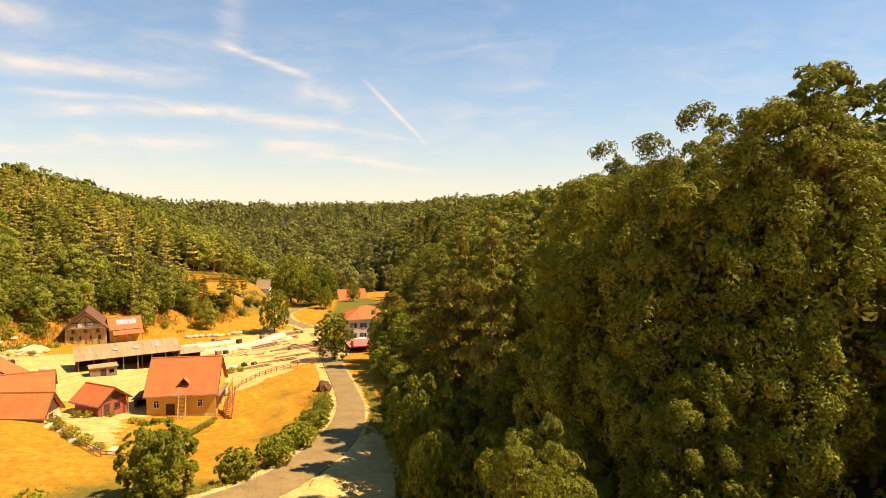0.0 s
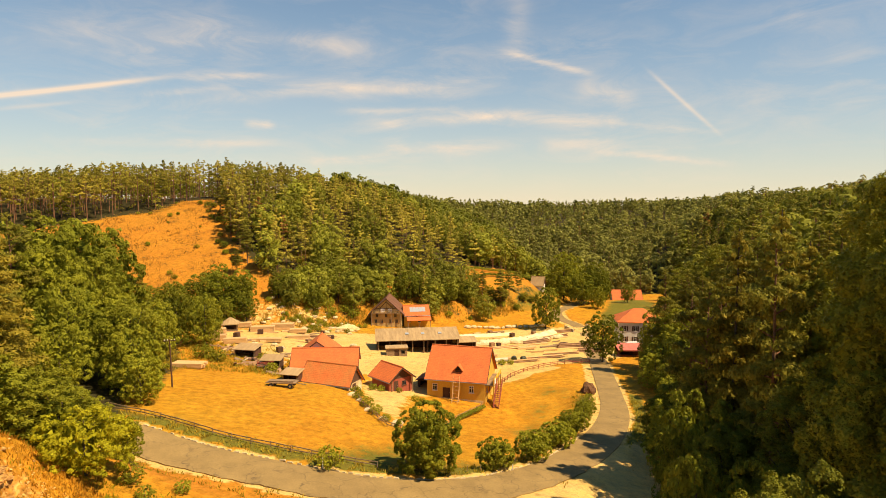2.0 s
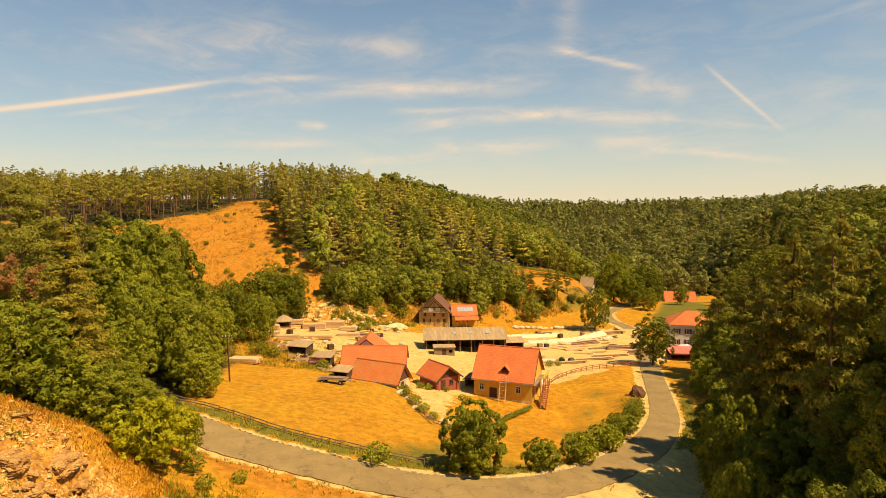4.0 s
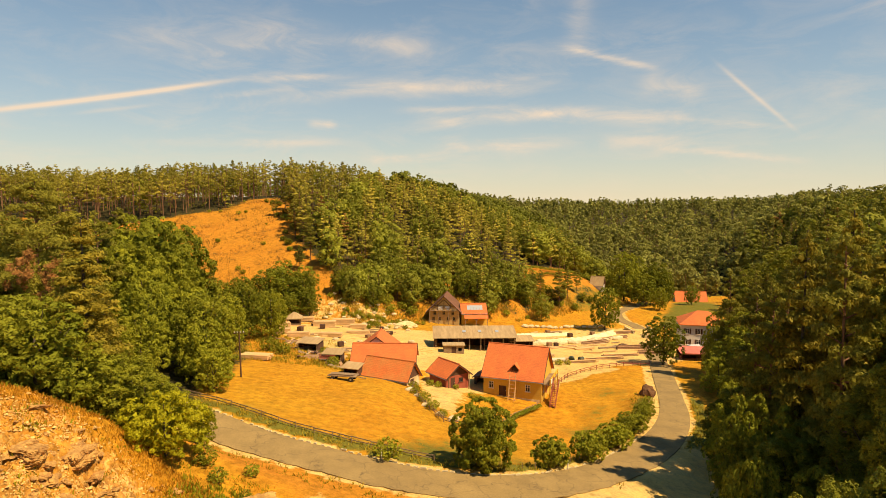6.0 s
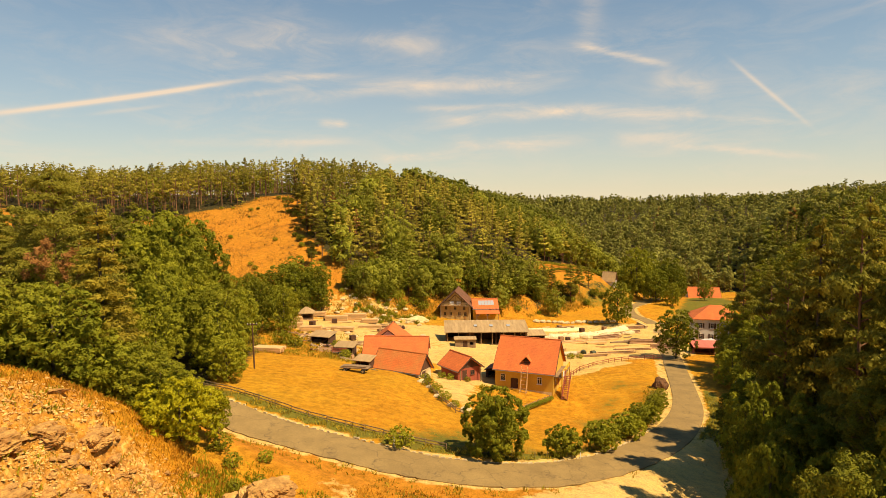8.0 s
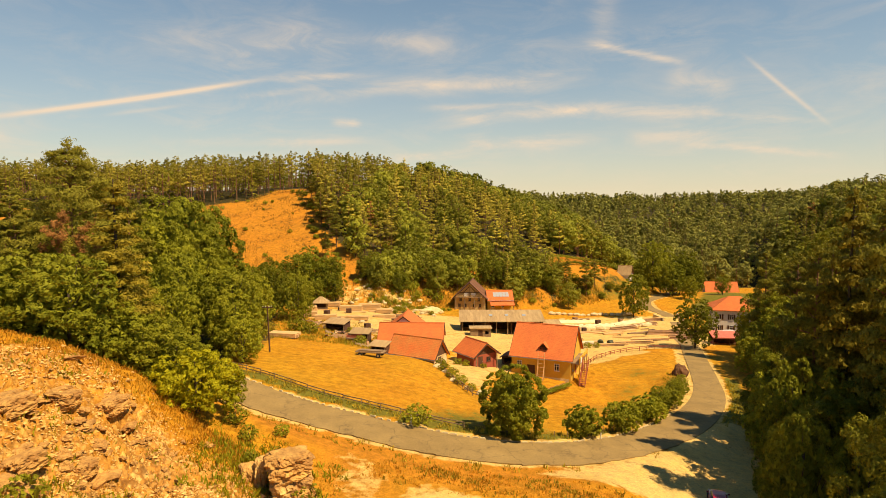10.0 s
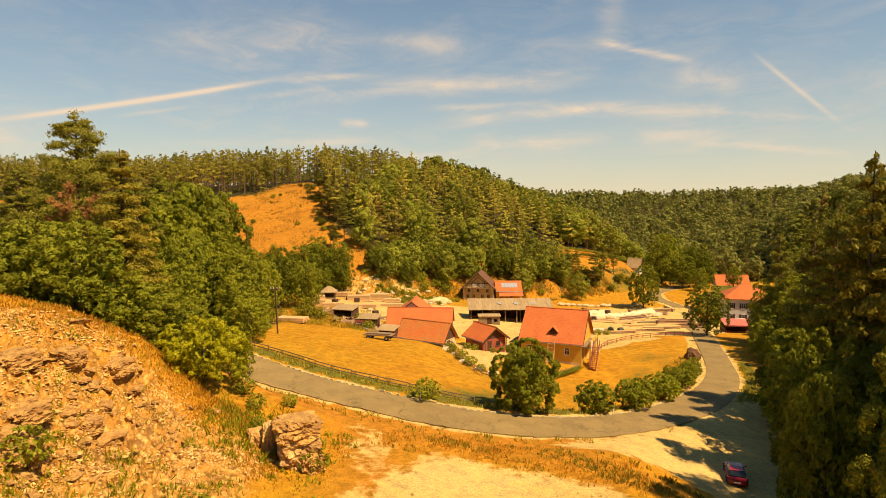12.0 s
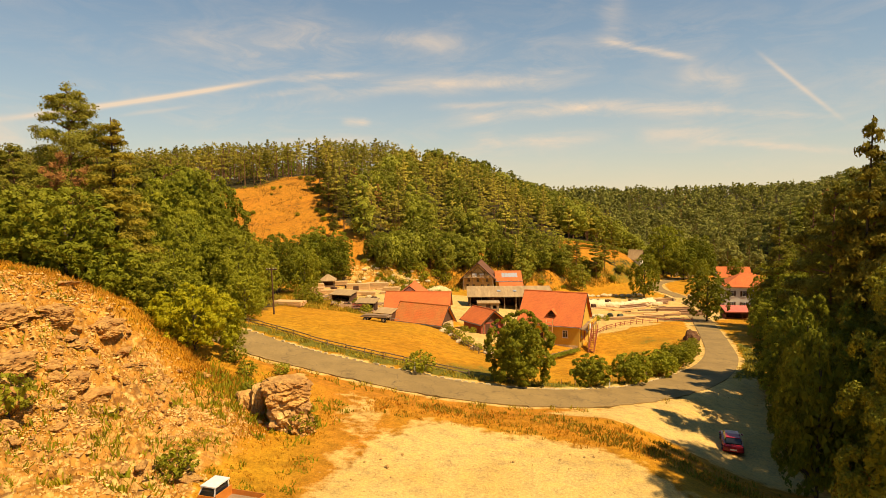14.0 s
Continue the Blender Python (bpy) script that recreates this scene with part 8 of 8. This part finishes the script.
M_SHEET = material("cream_cover_sheet", (0.76, 0.64, 0.38), (0.62, 0.48, 0.24), scale=0.5, fine=8, bump=0.5, rough=0.6, spread=0.16)
M_CONCRETE = material("pale_concrete", (0.60, 0.52, 0.36), (0.48, 0.40, 0.26), scale=0.7, fine=9, bump=0.3, rough=0.9)
M_BALE = material("dark_bale_wrap", (0.055, 0.06, 0.025), (0.035, 0.04, 0.018), scale=1.5, fine=6, bump=0.4, rough=0.5)
heap_along(((28, 169), (36, 176), (46, 187), (54, 197), (60, 204)), 1.8, 1.4, M_SHEET, "covered_mound", "long heap of bark under a cream sheet", 3.0)
heap_along(((24, 186), (34, 193), (44, 201)), 1.5, 0.9, M_SHEET, "gravel_heap", "long low heap of pale gravel by the bank", 7.0)


def bridge_parapet(ax, ay, bx, by):
    """A low wall with a coping beside the road where it crosses the brook."""
    a, b = Vector((ax, ay, 0)), Vector((bx, by, 0))
    mid, long, turn = (a + b) / 2, (b - a).length, math.degrees(math.atan2(by - ay, bx - ax))
    ob = empty("bridge_parapet", pose(mid.x, mid.y, ground_z(mid.x, mid.y), 0, 0, turn), "low pale concrete parapet of a small road bridge", "parapet", "bridge parapets")
    Shape().box(-long / 2, -0.17, -1.2, long / 2, 0.17, 0.8).make("wall", M_CONCRETE, ob)
    Shape().box(-long / 2 - 0.1, -0.25, 0.803, long / 2 + 0.1, 0.25, 0.97).make("coping", M_STONE, ob)


bridge_parapet(66.2, 211.0, 67.0, 203.5)
bridge_parapet(74.8, 213.0, 74.2, 204.5)


def long_pipe(x, y, turn, long, r):
    ob = Shape().tube((-long / 2, 0, r), (long / 2, 0, r), r, n=16).make("concrete_pipe", M_CONCRETE, smooth_faces=False)
    ob.matrix_world = pose(x, y, ground_z(x, y) - 0.03, 0, 0, turn)
    tagged(ob, "pale thick concrete pipe lying on the yard", "pipe", "pipes")


def round_bale(x, y, turn, r=0.75, wide=1.2):
    rows = []
    for px, k in ((-wide / 2, 0.86), (-wide / 2 + 0.1, 1.0), (0, 1.02), (wide / 2 - 0.1, 1.0), (wide / 2, 0.86)):
        rows.append([(px, r * k * math.cos(2 * math.pi * i / 18), r + r * k * math.sin(2 * math.pi * i / 18)) for i in range(18)])
    s = Shape()
    for row in rows:
        s.v += row
    for i in range(4):
        for k in range(18):
            a, b = i * 18 + k, i * 18 + (k + 1) % 18
            s.f.append((a, a + 18, b + 18, b))
    s.f += [tuple(range(18)), tuple(reversed(range(72, 90)))]
    ob = s.make("round_bale", M_BALE)
    ob.matrix_world = pose(x, y, ground_z(x, y) - 0.04, 0, 0, turn)
    tagged(ob, "dark wrapped round bale standing in the yard", "bale", "round bales")


long_pipe(28.6, 144.4, 8, 4.6, 0.55)
round_bale(32.6, 145.0, 80)
round_bale(35.2, 146.0, 20, 0.65)
round_bale(25.6, 143.6, 60)


def hay_cart(x, y, turn):
    """A red-framed cart on two wheels with slatted sides."""
    ob = empty("hay_cart", pose(x, y, ground_z(x, y), 0, 0, turn), "old red-framed two-wheeled cart among scrap wood", "cart")
    Shape().box(-1.6, -0.8, 0.62, 1.6, 0.8, 0.72).make("bed", M_WOOD, ob)
    for b in (-0.83, 0.78):
        for z in (0.86, 1.12, 1.38):
            Shape().box(-1.6, b, z, 1.6, b + 0.05, z + 0.1).make("slat", M_REDWOOD, ob)
        for a in (-1.5, 0, 1.44):
            Shape().box(a, b + (0.055 if b < 0 else -0.065), 0.72, a + 0.07, b + (0.115 if b < 0 else -0.005), 1.5).make("stake", M_REDWOOD, ob)
        w = Shape().tube((0, b - 0.16 if b < 0 else b + 0.1, 0.42), (0, b - 0.06 if b < 0 else b + 0.2, 0.42), 0.42, n=14).make("wheel", M_RUBBER, ob)
        Shape().tube((0, b - 0.175 if b < 0 else b + 0.09, 0.42), (0, b - 0.05 if b < 0 else b + 0.215, 0.42), 0.18, n=10).make("rim", M_CANVAS, w)
    Shape().beam((1.6, 0, 0.62), (3.0, 0, 0.4), 0.09).make("drawbar", M_REDWOOD, ob)


hay_cart(-23.2, 121.6, 14)
# scrap wood, pallets and boards heaped between the sheds at the meadow's edge
SCRAP_RNG = np.random.default_rng(51)
SCRAP_AT = ((-30.0, 132.0), (-27.0, 128.0), (-24.5, 125.5), (-21.5, 120.5), (-26.5, 123.5), (-22.5, 127.0), (-31.5, 137.0), (-35.0, 141.0))
for i in range(64):
    cx, cy = SCRAP_AT[i % len(SCRAP_AT)]
    x, y = cx + SCRAP_RNG.normal(0, 1.5), cy + SCRAP_RNG.normal(0, 1.6)
    long, kind = SCRAP_RNG.uniform(1.2, 3.4), i % 5
    mat = (M_FRESHWOOD, M_WOOD, M_DARKWOOD, M_LOG, M_STONE)[kind]
    ob = Shape().box(-long / 2, -0.14, -0.05, long / 2, 0.14, 0.10).box(-long / 2 + 0.1, 0.16, -0.05, long / 2 - 0.15, 0.42, 0.08).make("scrap_board", mat)
    ob.matrix_world = pose(x, y, ground_z(x, y) + SCRAP_RNG.uniform(0.03, 0.5), SCRAP_RNG.normal(0, 14), SCRAP_RNG.normal(0, 16), SCRAP_RNG.uniform(0, 180))
    tagged(ob, "loose weathered boards on a scrap wood heap", "board", "scrap boards")
for x, y in SCRAP_AT:
    heap_along(((x - 1.8, y - 0.4), (x + 1.8, y + 0.5)), 1.2, 0.7, M_LOG, "scrap_heap", "low heap of brown scrap wood and bark", x)
GX, GY = spread(GRASS_RNG, (-46, 114, -14, 150), 2600, lambda x, y: 0.5 + 0.5 * (np.sin(x * 0.7 + 2 * np.sin(y * 0.4)) > 0.1) - inside(YARD, x, y, 3) * 0.8)
tufts("scrap_weeds", GX, GY, GRASS_RNG.uniform(0.2, 0.7, len(GX)), M_GREENGRASS, "rank green weeds round the scrap wood", 23, 8, 0.4)
